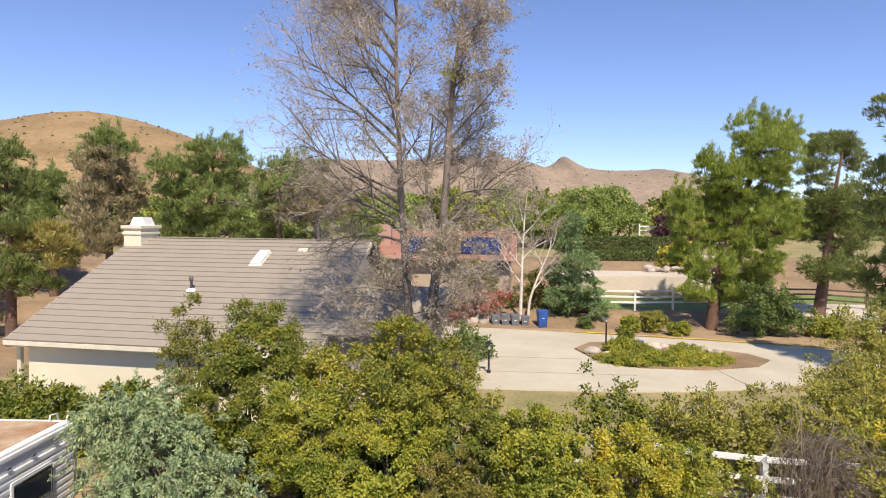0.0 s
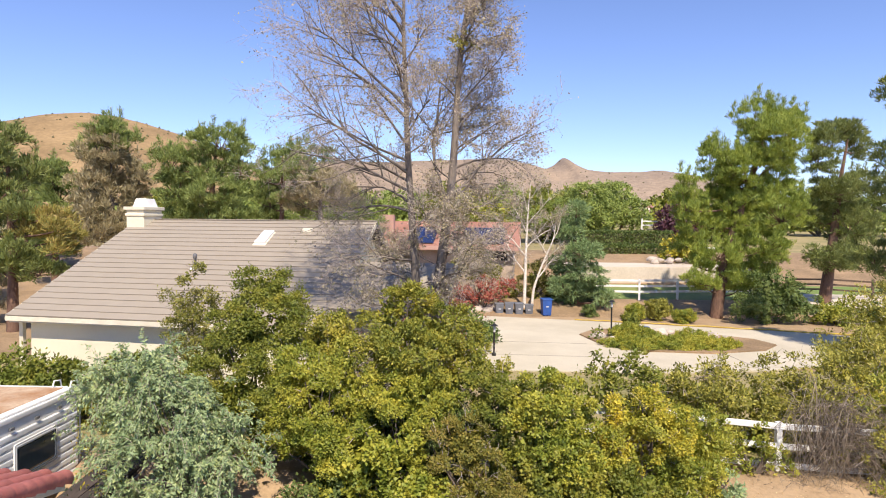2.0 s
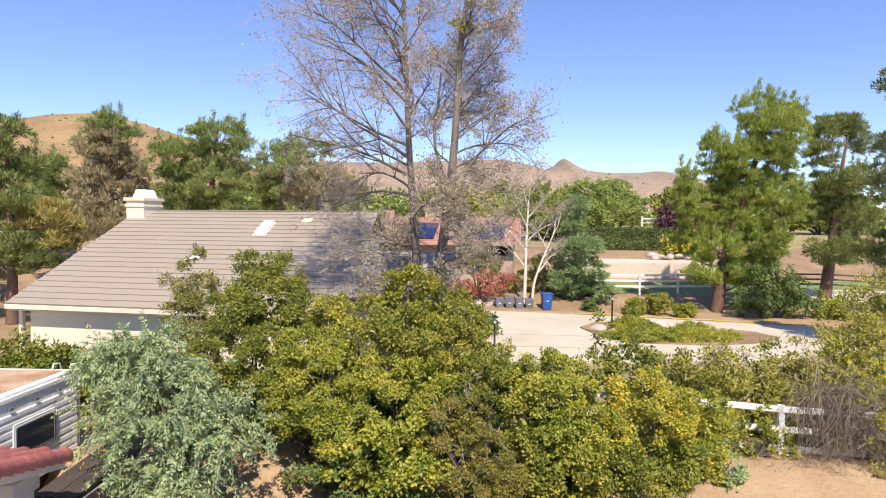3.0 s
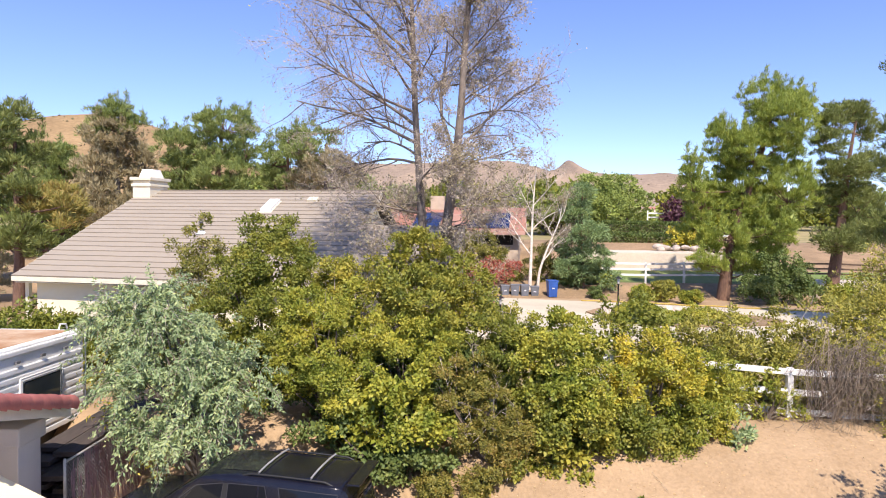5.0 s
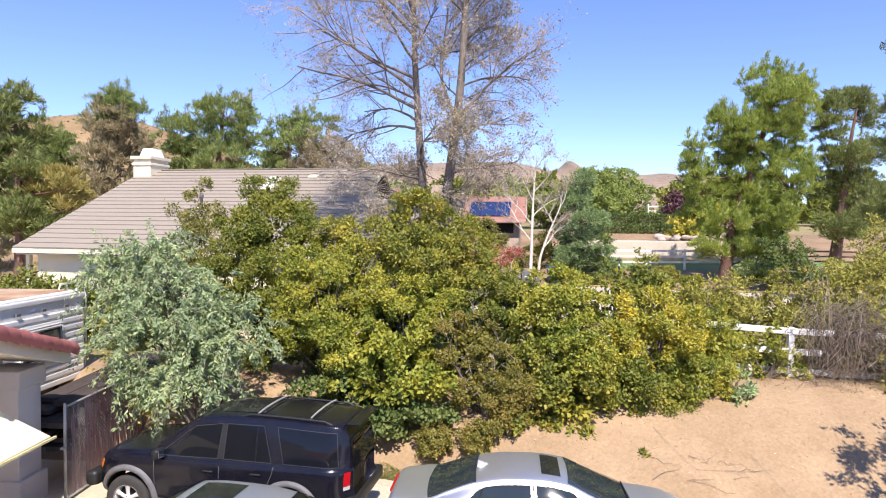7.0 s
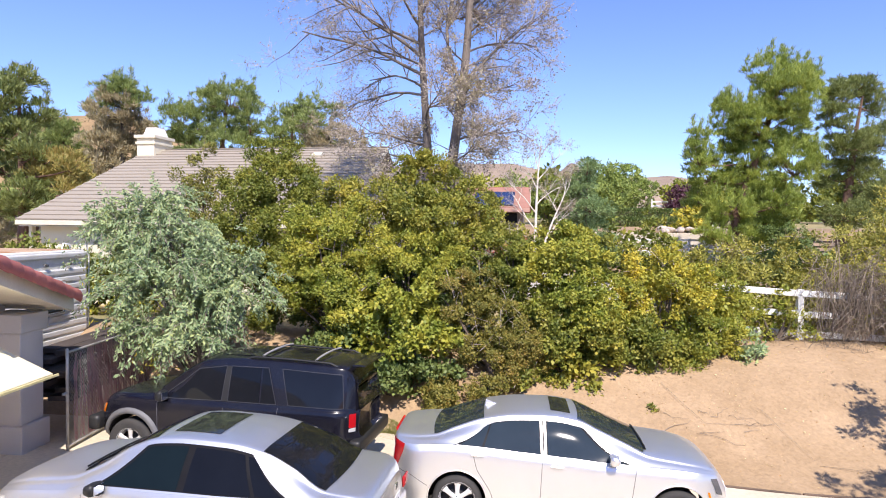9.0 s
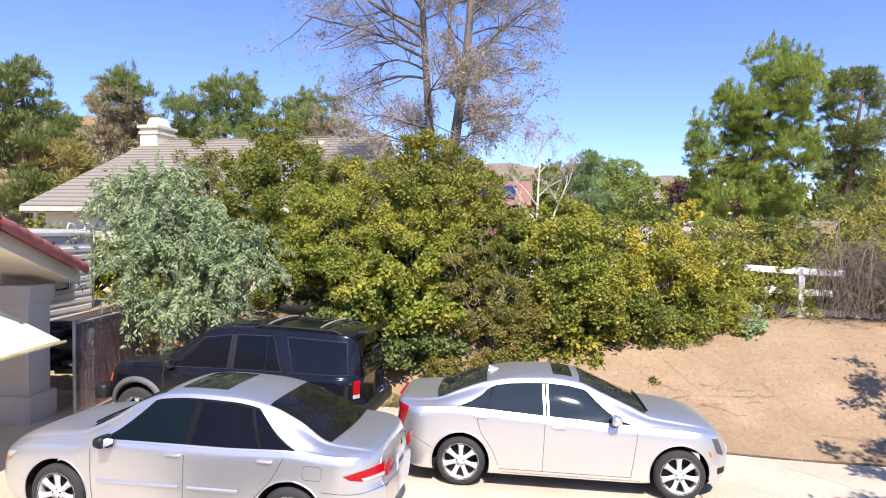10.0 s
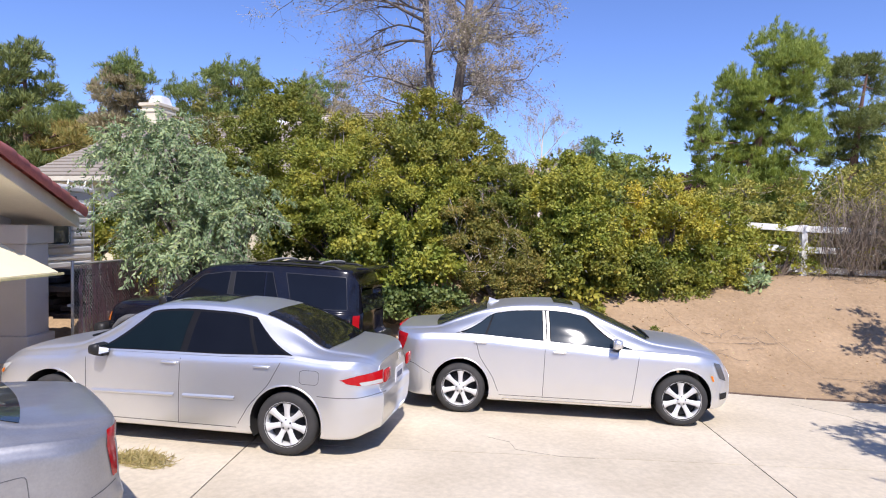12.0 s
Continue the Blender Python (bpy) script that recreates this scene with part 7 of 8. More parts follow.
def plate(car, x, z, s=1, y=0.0):
    """A number plate with a plain bar for its writing."""
    p = part("number_plate", box((0.012, 0.32, 0.16), (x, y, z), 0.004), M["plate"], car, "white number plate")
    part("plate_bar", box((0.004, 0.22, 0.06), (x - 0.007 * s, y, z - 0.005), 0.001), M["plate_ink"], p)


# -- four-door silver saloon, tail to the drive
def silver_saloon():
    tb = [(-2.31, 0.95, 0.88, 0.9, 0.62, 0.27, 0.03), (-2.2, 1.03, 0.95, 0.905, 0.68, 0.24, 0.03), (-2.05, 1.065, 0.985, 0.91, 0.7, 0.2, 0.03), (-1.72, 1.1, 0.995, 0.91, 0.69, 0.19, 0.035), (-1.35, 1.29, 1.02, 0.91, 0.635, 0.185, 0.045), (-1, 1.42, 1.005, 0.91, 0.595, 0.18, 0.05), (-0.6, 1.48, 0.99, 0.91, 0.58, 0.18, 0.05), (-0.15, 1.49, 0.985, 0.91, 0.58, 0.18, 0.05), (0.2, 1.465, 0.98, 0.91, 0.585, 0.18, 0.05), (0.52, 1.35, 0.975, 0.91, 0.605, 0.18, 0.05), (0.85, 1.145, 0.96, 0.905, 0.655, 0.18, 0.05), (1.12, 1.025, 0.875, 0.9, 0.71, 0.185, 0.05), (1.7, 0.945, 0.82, 0.895, 0.71, 0.2, 0.06), (2.0, 0.86, 0.755, 0.875, 0.68, 0.2, 0.06), (2.18, 0.76, 0.67, 0.82, 0.6, 0.21, 0.06), (2.27, 0.62, 0.55, 0.75, 0.5, 0.24, 0.05)]
    tail = [(0.2, 0.07), (0.35, 0.015), (0.5, 0.0), (0.64, 0.0), (0.69, 0.05), (0.9, 0.075), (1.05, 0.05)]
    nose = [(0.2, 0.06), (0.35, 0.0), (0.55, 0.0), (0.75, 0.05), (0.9, 0.1)]
    sh = Shell(tb, (-1.37, 1.31), (0.335, 0.385), tail, nose)
    car = car_base("silver_sedan", sh, M["silver"], "sunlit silver four-door sedan parked on the forecourt", rest_on_drive(-3.165, 7.406, 172.86), (0.325, 0.225, 0.205, 7), 0.885)
    belt = lambda x: sh.at(x)[1] + 0.012
    roof = lambda x: sh.at(x)[0] - sh.at(x)[5] - 0.055
    V, F = glass_side(sh, (-1.42, 0.82), (-0.9, 0.32), lambda x: belt(x) - 0.012, lambda x: roof(x) + 0.022, 0.003, 30, 8)
    both("window_trim", V, F, M["gloss_black"], car, "black window surround")
    V, F = glass_side(sh, (-0.17, 0.74), (-0.18, 0.29), belt, roof, 0.007, 16)
    both("front_window", V, F, M["glass_teal"], car, "dark teal side window")
    V, F = glass_side(sh, (-1.0, -0.25), (-0.82, -0.26), belt, roof, 0.007, 14)
    both("rear_window", V, F, M["glass"], car, "dark tinted side window with pale sheen in its colour")
    V, F = glass_side(sh, (-1.34, -1.04), (-0.94, -0.86), belt, roof, 0.007, 8)
    both("quarter_window", V, F, M["glass"], car, "dark tinted quarter window with pale sheen in its colour")
    V, F = glass_side(sh, (-1.44, 0.84), (-1.44, 0.84), lambda x: belt(x) - 0.03, lambda x: belt(x) - 0.012, 0.007, 24, 1)
    both("belt_moulding", V, F, M["silver"], car, "silver belt moulding")
    windshield(car, sh, "windscreen", 1.11, 0.27, 0.05, "dark windscreen", M["glass"], bow=0.07)
    windshield(car, sh, "rear_screen", -1.78, -1.02, 0.03, "dark tinted rear screen", M["glass_dark"], bow=0.05)
    V, F = patch(lambda u, v: sh.top(-0.42 + 0.55 * u, -0.4 + 0.8 * v, 0.006), 8, 10)
    put("sunroof", V, F, M["roof_glass"], car, "dark glass sunroof", True)
    for pts in ([(0.85, 0.26), (0.88, 0.5), (0.9, 0.87)], [(-0.2, 0.25), (-0.2, 0.93)], [(-0.86, 0.3), (-0.98, 0.5), (-1.18, 0.72), (-1.3, 0.95)], [(-0.84, 0.26), (0.82, 0.26)]):
        V, F = line_side(sh, pts)
        both("door_gap", V, F, M["seam"], car)
    for xa, xb in ((-0.15, 0.8), (-0.82, -0.25)):
        V, F = patch(lambda u, v: sh.side(xa + (xb - xa) * u, 0.525 - 0.018 * (xa + (xb - xa) * u) + 0.042 * v, 0.002 + 0.02 * math.sin(math.pi * min(1, max(0, v))) ** 0.5), 10, 8)
        both("rub_strip", V, F, M["silver"], car, "silver rub strip")
    V, F = line_side(sh, [(-1.54, 0.75), (-1.51, 0.77), (-1.51, 0.87), (-1.54, 0.89), (-1.68, 0.89), (-1.71, 0.87), (-1.71, 0.77), (-1.68, 0.75), (-1.54, 0.75)], 0.004)
    put("fuel_door", np.array(V), F, M["seam"], car)
    V, F = line_side(sh, [(-1.7, 0.64), (-2.1, 0.63), (-2.34, 0.66)], 0.007)
    both("bumper_gap", V, F, M["seam"], car)
    handles(car, sh, ((-0.08, 0.88), (-1.1, 0.9)), M["silver"])
    mirror_pair(car, sh, 0.68, 0.92, M["black"])
    # tail lamps wrap the corner
    V, F = glass_side(sh, (-2.345, -2.0), (-2.345, -1.93), lambda x: np.interp(x, [-2.39, -2.15, -1.95], [0.735, 0.745, 0.79]), lambda x: np.interp(x, [-2.39, -2.1, -1.95], [0.872, 0.85, 0.815]), 0.008, 14, 6)
    both("tail_lamp", V, F, M["redlens"], car, "red wraparound tail lamp")
    V, F = glass_side(sh, (-2.345, -2.15), (-2.345, -2.13), 0.745, 0.782, 0.012, 10, 3)
    both("reverse_lamp", V, F, M["clearlens"], car, "clear lower lamp segment")
    for s in (1, -1):
        part("boot_lamp", box((0.03, 0.22, 0.13), (-2.31, s * 0.5, 0.82), 0.02), M["redlens"], car, "red boot lamp", True)
    plate(car, -2.32, 0.74)
    part("badge", box((0.012, 0.1, 0.075), (-2.32, 0, 0.93), 0.006), M["chrome"], car, "chrome emblem")
    V, F = glass_side(sh, (1.95, 2.24), (1.82, 2.16), lambda x: np.interp(x, [1.82, 2.25], [0.67, 0.58]), lambda x: np.interp(x, [1.82, 2.25], [0.755, 0.66]), 0.007, 10, 5)
    both("headlamp", V, F, M["clearlens"], car, "clear headlamp")
    V, F = glass_side(sh, (1.97, 2.2), (1.95, 2.16), lambda x: np.interp(x, [1.95, 2.2], [0.63, 0.58]), lambda x: np.interp(x, [1.95, 2.2], [0.675, 0.62]), 0.012, 6, 3)
    both("indicator", V, F, M["amberlens"], car, "amber indicator")
    windshield_wiper(car, sh, 1.1)
    return car


def windshield_wiper(car, sh, x):
    P = [sh.top(x - 0.02, y, 0.02) for y in np.linspace(-0.55, 0.55, 8)]
    V, F = tubes([(P, [0.012] * 8)], 5)
    put("wiper", V, F, M["black"], car, "black wiper blade", True)


# -- four-door pale silver saloon, nose to the bank
def pale_saloon(name, label, m, paint, detail=True, lamp=0.14):
    tb = [(-2.32, 0.98, 0.9, 0.89, 0.6, 0.3, 0.03), (-2.24, 1.06, 0.97, 0.9, 0.66, 0.25, 0.03), (-2.0, 1.085, 1.0, 0.9, 0.68, 0.2, 0.03), (-1.74, 1.115, 1.02, 0.9, 0.67, 0.19, 0.035), (-1.45, 1.23, 1.025, 0.9, 0.63, 0.185, 0.045),
          (-1.08, 1.36, 1.01, 0.9, 0.595, 0.18, 0.05), (-0.65, 1.43, 0.982, 0.9, 0.575, 0.18, 0.05), (-0.22, 1.445, 0.958, 0.9, 0.57, 0.18, 0.05), (0.12, 1.41, 0.94, 0.9, 0.575, 0.18, 0.05), (0.45, 1.28, 0.915, 0.9, 0.6, 0.18, 0.05),
          (0.78, 1.145, 0.908, 0.9, 0.645, 0.18, 0.05), (1.06, 1.04, 0.9, 0.895, 0.7, 0.19, 0.05), (1.48, 1.0, 0.885, 0.89, 0.72, 0.2, 0.06), (1.79, 0.945, 0.84, 0.88, 0.7, 0.2, 0.06), (1.96, 0.875, 0.77, 0.86, 0.64, 0.2, 0.06), (2.05, 0.74, 0.64, 0.82, 0.55, 0.22, 0.05)]
    tail = [(0.2, 0.1), (0.38, 0.02), (0.55, 0.0), (0.66, 0.03), (0.9, 0.045), (1.02, 0.0), (1.08, -0.02)]
    nose = [(0.2, 0.05), (0.35, 0.0), (0.6, 0.0), (0.8, 0.05), (0.95, 0.1)]
    sh = Shell(tb, (-1.388, 1.388), (0.335, 0.38), tail, nose)
    car = car_base(name, sh, paint, label, m, (0.323, 0.235, 0.215, 7), 0.878)
    belt = lambda x: sh.at(x)[1] + 0.015
    roof = lambda x: sh.at(x)[0] - sh.at(x)[5] - 0.055
    V, F = glass_side(sh, (-1.46, 0.82), (-0.98, 0.2), lambda x: belt(x) - 0.007, lambda x: roof(x) + 0.016, 0.003, 30, 8)
    both("window_trim", V, F, M["gloss_black"], car, "black window surround")
    zb, zt = (lambda x: belt(x) - 0.007), (lambda x: roof(x) + 0.016)
    rim = [(x, zb(x)) for x in np.linspace(0.8, -1.45, 8)] + [(x, zt(x)) for x in np.linspace(-0.98, 0.2, 6)] + [(0.5, (zt(0.2) + zb(0.8)) / 2), (0.8, zb(0.8))]
    V, F = line_side(sh, rim, 0.013, 0.007)
    both("window_rim", V, F, M["bright_trim"], car, "thin bright window rim")
    V, F = glass_side(sh, (-0.24, 0.76), (-0.26, 0.17), belt, roof, 0.007, 16)
    both("front_window", V, F, M["glass_pale"], car, "tinted side window with pale sheen in its colour")
    V, F = glass_side(sh, (-1.06, -0.34), (-0.98, -0.36), belt, roof, 0.007, 14)
    both("rear_window", V, F, M["glass_pale"], car, "tinted side window with pale sheen in its colour")
    V, F = glass_side(sh, (-1.38, -1.09), (-1.04, -1.0), belt, roof, 0.007, 8)
    both("quarter_window", V, F, M["glass_pale"], car, "tinted quarter window with pale sheen in its colour")
    for off in (-0.33, -0.282):
        V, F = glass_side(sh, (off, off + 0.03), (off - 0.02, off + 0.01), belt, roof, 0.008, 3)
        both("door_pillar", V, F, M["bright_trim"], car, "bright door pillar")
    windshield(car, sh, "windscreen", 1.05, 0.17, 0.05, "tinted windscreen", M["glass_pale"], bow=0.07)
    windshield(car, sh, "rear_screen", -1.78, -1.1, 0.04, "tinted rear screen", M["glass_pale"], bow=0.05)
    V, F = patch(lambda u, v: sh.top(-0.2 + 0.26 * u, -0.38 + 0.76 * v, 0.006), 6, 10)
    put("sunroof", V, F, M["roof_glass"], car, "dark glass sunroof", True)
    for pts in ([(0.78, 0.27), (0.81, 0.5), (0.86, 0.89)], [(-0.33, 0.26), (-0.31, 0.93)], [(-0.9, 0.32), (-0.97, 0.5), (-1.14, 0.74), (-1.2, 0.97)], [(-0.88, 0.27), (0.78, 0.27)]):
        V, F = line_side(sh, pts)
        both("door_gap", V, F, M["seam"], car)
    V, F = line_side(sh, [(-1.78, 0.5), (-2.0, 0.62), (-2.28, 0.66)], 0.007)
    both("bumper_gap", V, F, M["seam"], car)
    V, F = line_side(sh, [(-1.55, 0.68), (-1.55, 0.84), (-1.74, 0.86), (-1.76, 0.7), (-1.55, 0.68)], 0.006)
    both("fuel_door", V, F, M["seam"], car, sides=(1,))
    handles(car, sh, ((-0.13, 0.85), (-1.14, 0.93)), paint)
    mirror_pair(car, sh, 0.58, 0.93, paint)
    # upright tail lamps at the corners
    V, F = glass_side(sh, (-2.3, -2.3 + lamp * 0.6), (-2.3, -2.3 + lamp * 1.4), 0.69, lambda x: np.interp(x, [-2.3, -2.05], [1.0, 0.98]), 0.008, 8, 10)
    both("tail_lamp", V, F, M["redlens"], car, "tall red corner tail lamp")
    if detail:
        part("brake_lamp", box((0.03, 0.62, 0.04), (-2.29, 0, 1.03), 0.01), M["redlens"], car, "red high brake lamp")
    plate(car, -2.31, 0.75)
    fin = bmesh.new()
    a = sh.top(-1.0, 0, 0.0)
    pts = [(a[0] + 0.1, 0.0, a[2] + 0.002), (a[0] - 0.09, 0.0, a[2] - 0.02), (a[0] - 0.08, 0.0, a[2] + 0.06)]
    vs = [fin.verts.new((p[0], p[1] + s * 0.014 * (0.3 if k == 2 else 1), p[2])) for s in (-1, 1) for k, p in enumerate(pts)]
    for f in ((0, 1, 2), (5, 4, 3), (0, 3, 4, 1), (1, 4, 5, 2), (2, 5, 3, 0)):
        fin.faces.new([vs[i] for i in f])
    part("antenna_fin", fin, paint, car, "shark-fin antenna")
    V, F = glass_side(sh, (1.87, 1.97), (1.8, 1.91), lambda x: np.interp(x, [1.79, 2.0], [0.64, 0.54]), lambda x: np.interp(x, [1.75, 2.0], [0.81, 0.75]), 0.007, 8, 8)
    both("headlamp", V, F, M["lamp_smoke"], car, "smoked headlamp")
    V, F = glass_side(sh, (1.765, 1.79), (1.74, 1.77), 0.57, 0.64, 0.007, 4, 3)
    both("indicator", V, F, M["amberlens"], car, "amber side marker")
    V, F = glass_side(sh, (1.89, 2.0), (1.88, 2.0), 0.33, 0.41, 0.006, 5, 4)
    both("fog_recess", V, F, M["dark"], car, "dark fog lamp recess")
    windshield_wiper(car, sh, 1.04)
    V, F = line_side(sh, [(-0.84, 0.22), (0.9, 0.22)], 0.02, 0.004)
    both("sill_trim", V, F, M["chrome"], car)
    return car


# -- black four-door off-roader
def black_suv():
    tb = [(-2.3, 1.48, 1.09, 0.845, 0.62, 0.46, 0.04), (-2.24, 1.66, 1.11, 0.85, 0.62, 0.44, 0.05), (-2.1, 1.745, 1.115, 0.85, 0.62, 0.42, 0.055), (-1.6, 1.775, 1.115, 0.85, 0.63, 0.4, 0.06), (-0.8, 1.79, 1.11, 0.85, 0.635, 0.4, 0.06), (-0.1, 1.775, 1.105, 0.85, 0.635, 0.4, 0.06), (0.2, 1.735, 1.1, 0.85, 0.635, 0.4, 0.06), (0.5, 1.57, 1.09, 0.85, 0.645, 0.4, 0.055), (0.83, 1.33, 1.08, 0.85, 0.68, 0.4, 0.05), (1.03, 1.18, 1.07, 0.85, 0.71, 0.4, 0.045), (1.5, 1.14, 1.04, 0.845, 0.72, 0.42, 0.045), (1.8, 1.1, 1, 0.84, 0.7, 0.45, 0.045), (1.96, 1.03, 0.94, 0.83, 0.66, 0.45, 0.05), (2.06, 0.89, 0.83, 0.82, 0.6, 0.45, 0.05)]
    tail = [(0.4, 0.0), (0.7, 0.0), (0.78, 0.05), (1.1, 0.05), (1.45, 0.1), (1.7, 0.2)]
    nose = [(0.45, 0.0), (0.7, 0.0), (0.9, 0.04), (1.05, 0.1)]
    sh = Shell(tb, (-1.3375, 1.3375), (0.4, 0.43), tail, nose)
    car = car_base("black_suv", sh, M["blackpaint"], "dusty black four-door off-road wagon with grey arch flares", rest_on_drive(-3.83, 10.35, 171.8), (0.375, 0.225, 0.24, 6), 0.86)
    belt = lambda x: sh.at(x)[1] + 0.03
    roof = lambda x: sh.at(x)[0] - sh.at(x)[5] - 0.075
    V, F = glass_side(sh, (-0.15, 0.86), (-0.17, 0.28), belt, roof, 0.006, 14)
    both("front_window", V, F, M["glass"], car, "dark side window")
    V, F = glass_side(sh, (-0.75, -0.25), (-0.73, -0.25), belt, roof, 0.006, 10)
    both("rear_window", V, F, M["glass"], car, "dark side window")
    V, F = glass_side(sh, (-1.03, -0.78), (-0.85, -0.76), belt, roof, 0.006, 8)
    both("quarter_window", V, F, M["glass"], car, "dark quarter window")
    V, F = glass_side(sh, (-2.08, -1.22), (-2.04, -1.07), belt, roof, 0.006, 14)
    both("cargo_window", V, F, M["glass_dark"], car, "black tinted cargo window")
    for xb, xt in (((-0.25, -0.15), (-0.25, -0.17)),):
        V, F = glass_side(sh, xb, xt, belt, roof, 0.006, 3)
        both("door_pillar", V, F, M["black"], car, "black door pillar")
    windshield(car, sh, "windscreen", 1.01, 0.27, 0.05, "dark windscreen", M["glass"], bow=0.06)
    # thin grey outlines, a little lighter than the body
    for (x0, x1), (t0, t1) in (((-0.15, 0.86), (-0.17, 0.28)), ((-1.03, -0.25), (-0.85, -0.25)), ((-2.08, -1.22), (-2.04, -1.07))):
        P = [(x0, belt(x0)), (x1, belt(x1)), (t1, roof(t1)), (t0, roof(t0)), (x0, belt(x0))]
        for p, q in zip(P[:-1], P[1:]):
            V, F = line_side(sh, [p, ((p[0] + q[0]) / 2, (p[1] + q[1]) / 2), q], 0.012, 0.009)
            both("window_trim", V, F, M["trim_grey"], car, "thin grey window trim")
    # tailgate glass
    V, F = patch(lambda u, v: (-2.3 - 0.012 + (0.05 + 0.09 * v) * 0.95 + 0.0, (2 * u - 1) * (0.58 - 0.05 * v), 1.1 + 0.42 * v), 10, 6)
    put("tailgate_window", V, [f[::-1] for f in F], M["glass_dark"], car, "black tailgate window", True)
    V, F = patch(lambda u, v: sh.top(-0.75 + 0.75 * u, -0.42 + 0.84 * v, 0.006), 8, 10)
    put("sunroof", V, F, M["roof_glass"], car, "dark roof panel", True)
    for x in (-1.55, -0.7):
        P = [sh.top(x, y, 0.05) for y in np.linspace(-0.56, 0.56, 9)]
        V, F = tubes([(P, [0.016] * 9)], 8)
        put("roof_bar", V, F, M["steel"], car, "grey roof rack bar", True)
    for s in (1, -1):
        P = [sh.top(x, s * 0.56, 0.025) for x in np.linspace(-1.95, -0.4, 10)]
        P[0] = (P[0][0], P[0][1], P[0][2] - 0.05)
        P[-1] = (P[-1][0], P[-1][1], P[-1][2] - 0.05)
        V, F = tubes([(P, [0.018] * 10)], 8)
        put("roof_rail", V, F, M["black"], car, "black roof rail", True)
    bm = box((0.2, 1.1, 0.03), (-2.22, 0, 1.75), 0.012)
    part("roof_spoiler", bm, M["blackpaint"], car, "black roof spoiler")
    for pts in ([(0.86, 0.46), (0.88, 0.8), (0.9, 1.06)], [(-0.2, 0.45), (-0.2, 1.09)], [(-0.84, 0.5), (-0.94, 0.7), (-1.06, 1.0), (-1.07, 1.1)]):
        V, F = line_side(sh, pts)
        both("door_gap", V, F, M["seam"], car)
    for a in sh.axles:
        n = 24
        for s in (1, -1):
            V, F = [], []
            for k in range(n + 1):
                w = math.radians(-10 + 200 * k / n)
                for rr, o in ((0.432, 0.012), (0.45, 0.05), (0.5, 0.045), (0.525, 0.004)):
                    x, z = a + rr * math.cos(w), 0.4 + rr * math.sin(w)
                    y = sh.side(x, max(z, 0.44), 0)[1] + o
                    V.append((x, s * y, z))
            for k in range(n):
                for j in range(3):
                    i = k * 4 + j
                    F.append((i, i + 1, i + 5, i + 4))
            put("arch_flare", V, F, M["cladding"], car, "grey plastic arch flare", True)
    for s in (1, -1):
        part("side_step", box((1.75, 0.16, 0.06), (0, s * 0.84, 0.42), 0.025), M["cladding"], car, "grey side step")
    part("rear_bumper", box((0.18, 1.6, 0.2), (-2.26, 0, 0.6), 0.05), M["black"], car, "dark grey rear bumper", True)
    part("front_bumper", box((0.2, 1.62, 0.24), (2.02, 0, 0.62), 0.07), M["black"], car, "dark grey front bumper", True)
    V, F = glass_side(sh, (-2.26, -2.17), (-2.26, -2.17), 0.86, 1.06, 0.008, 5, 6)
    both("tail_lamp", V, F, M["redlens"], car, "red tail lamp")
    V, F = glass_side(sh, (-2.26, -2.17), (-2.26, -2.17), 0.8, 0.855, 0.009, 5, 3)
    both("reverse_lamp", V, F, M["clearlens"], car, "clear lower lamp segment")
    V, F = glass_side(sh, (1.88, 2.01), (1.85, 1.98), 0.78, 0.92, 0.008, 5, 4)
    both("indicator", V, F, M["amberlens"], car, "amber corner lamp")
    handles(car, sh, ((-0.02, 0.95), (-0.8, 0.97)), M["black"])
    mirror_pair(car, sh, 0.78, 1.1, M["black"], (0.12, 0.2, 0.16), 0.12)
    windshield_wiper(car, sh, 1.0)
    return car


silver_saloon()
pale_saloon("pale_silver_sedan", "bright pale-silver four-door sedan facing the bank", rest_on_drive(1.256, 9.03, -4.1), M["pearl"])
pale_saloon("grey_sedan", "dusty grey sedan with tall red tail lamps", rest_on_drive(-4.44, 2.95, 222), M["dusty"], False, 0.075)
black_suv()


# ---- fences, bins, lamps and small things ----
def rail_fence(name, pts, rails, label, material, height=1.15, post=0.13, rail_h=0.14, group=""):
    """Posts at some points of the plan, with flat rails between them; each bay's rails are parts."""
    t = thing(name, pose(*pts[0]))
    tagged(t, label, "fence", group)
    o = Vector(pts[0])
    for p in pts:
        q = Vector(p) - o
        part("post", box((post, post, height + 0.3), (q.x, q.y + 0.05, q.z + height / 2 - 0.13), 0.012), material, t)
    for a, c in zip(pts[:-1], pts[1:]):
        a, c = Vector(a) - o, Vector(c) - o
        d = c - a
        L = math.hypot(d.x, d.y)
        turn = pose(0, 0, 0, 0, -math.degrees(math.atan2(d.z, L)), 0)
        yaw = pose(0, 0, 0, 0, 0, math.degrees(math.atan2(d.y, d.x)))
        for z in rails:
            m = (a + c) / 2 + Vector((0, 0, z))
            part("rail", box((d.length, 0.04, rail_h), m, 0.008, yaw @ turn), material, t)
    return t


def gl(x, y, dz=0.0):
    return (x, y, float(land_z(x, y)) + dz)


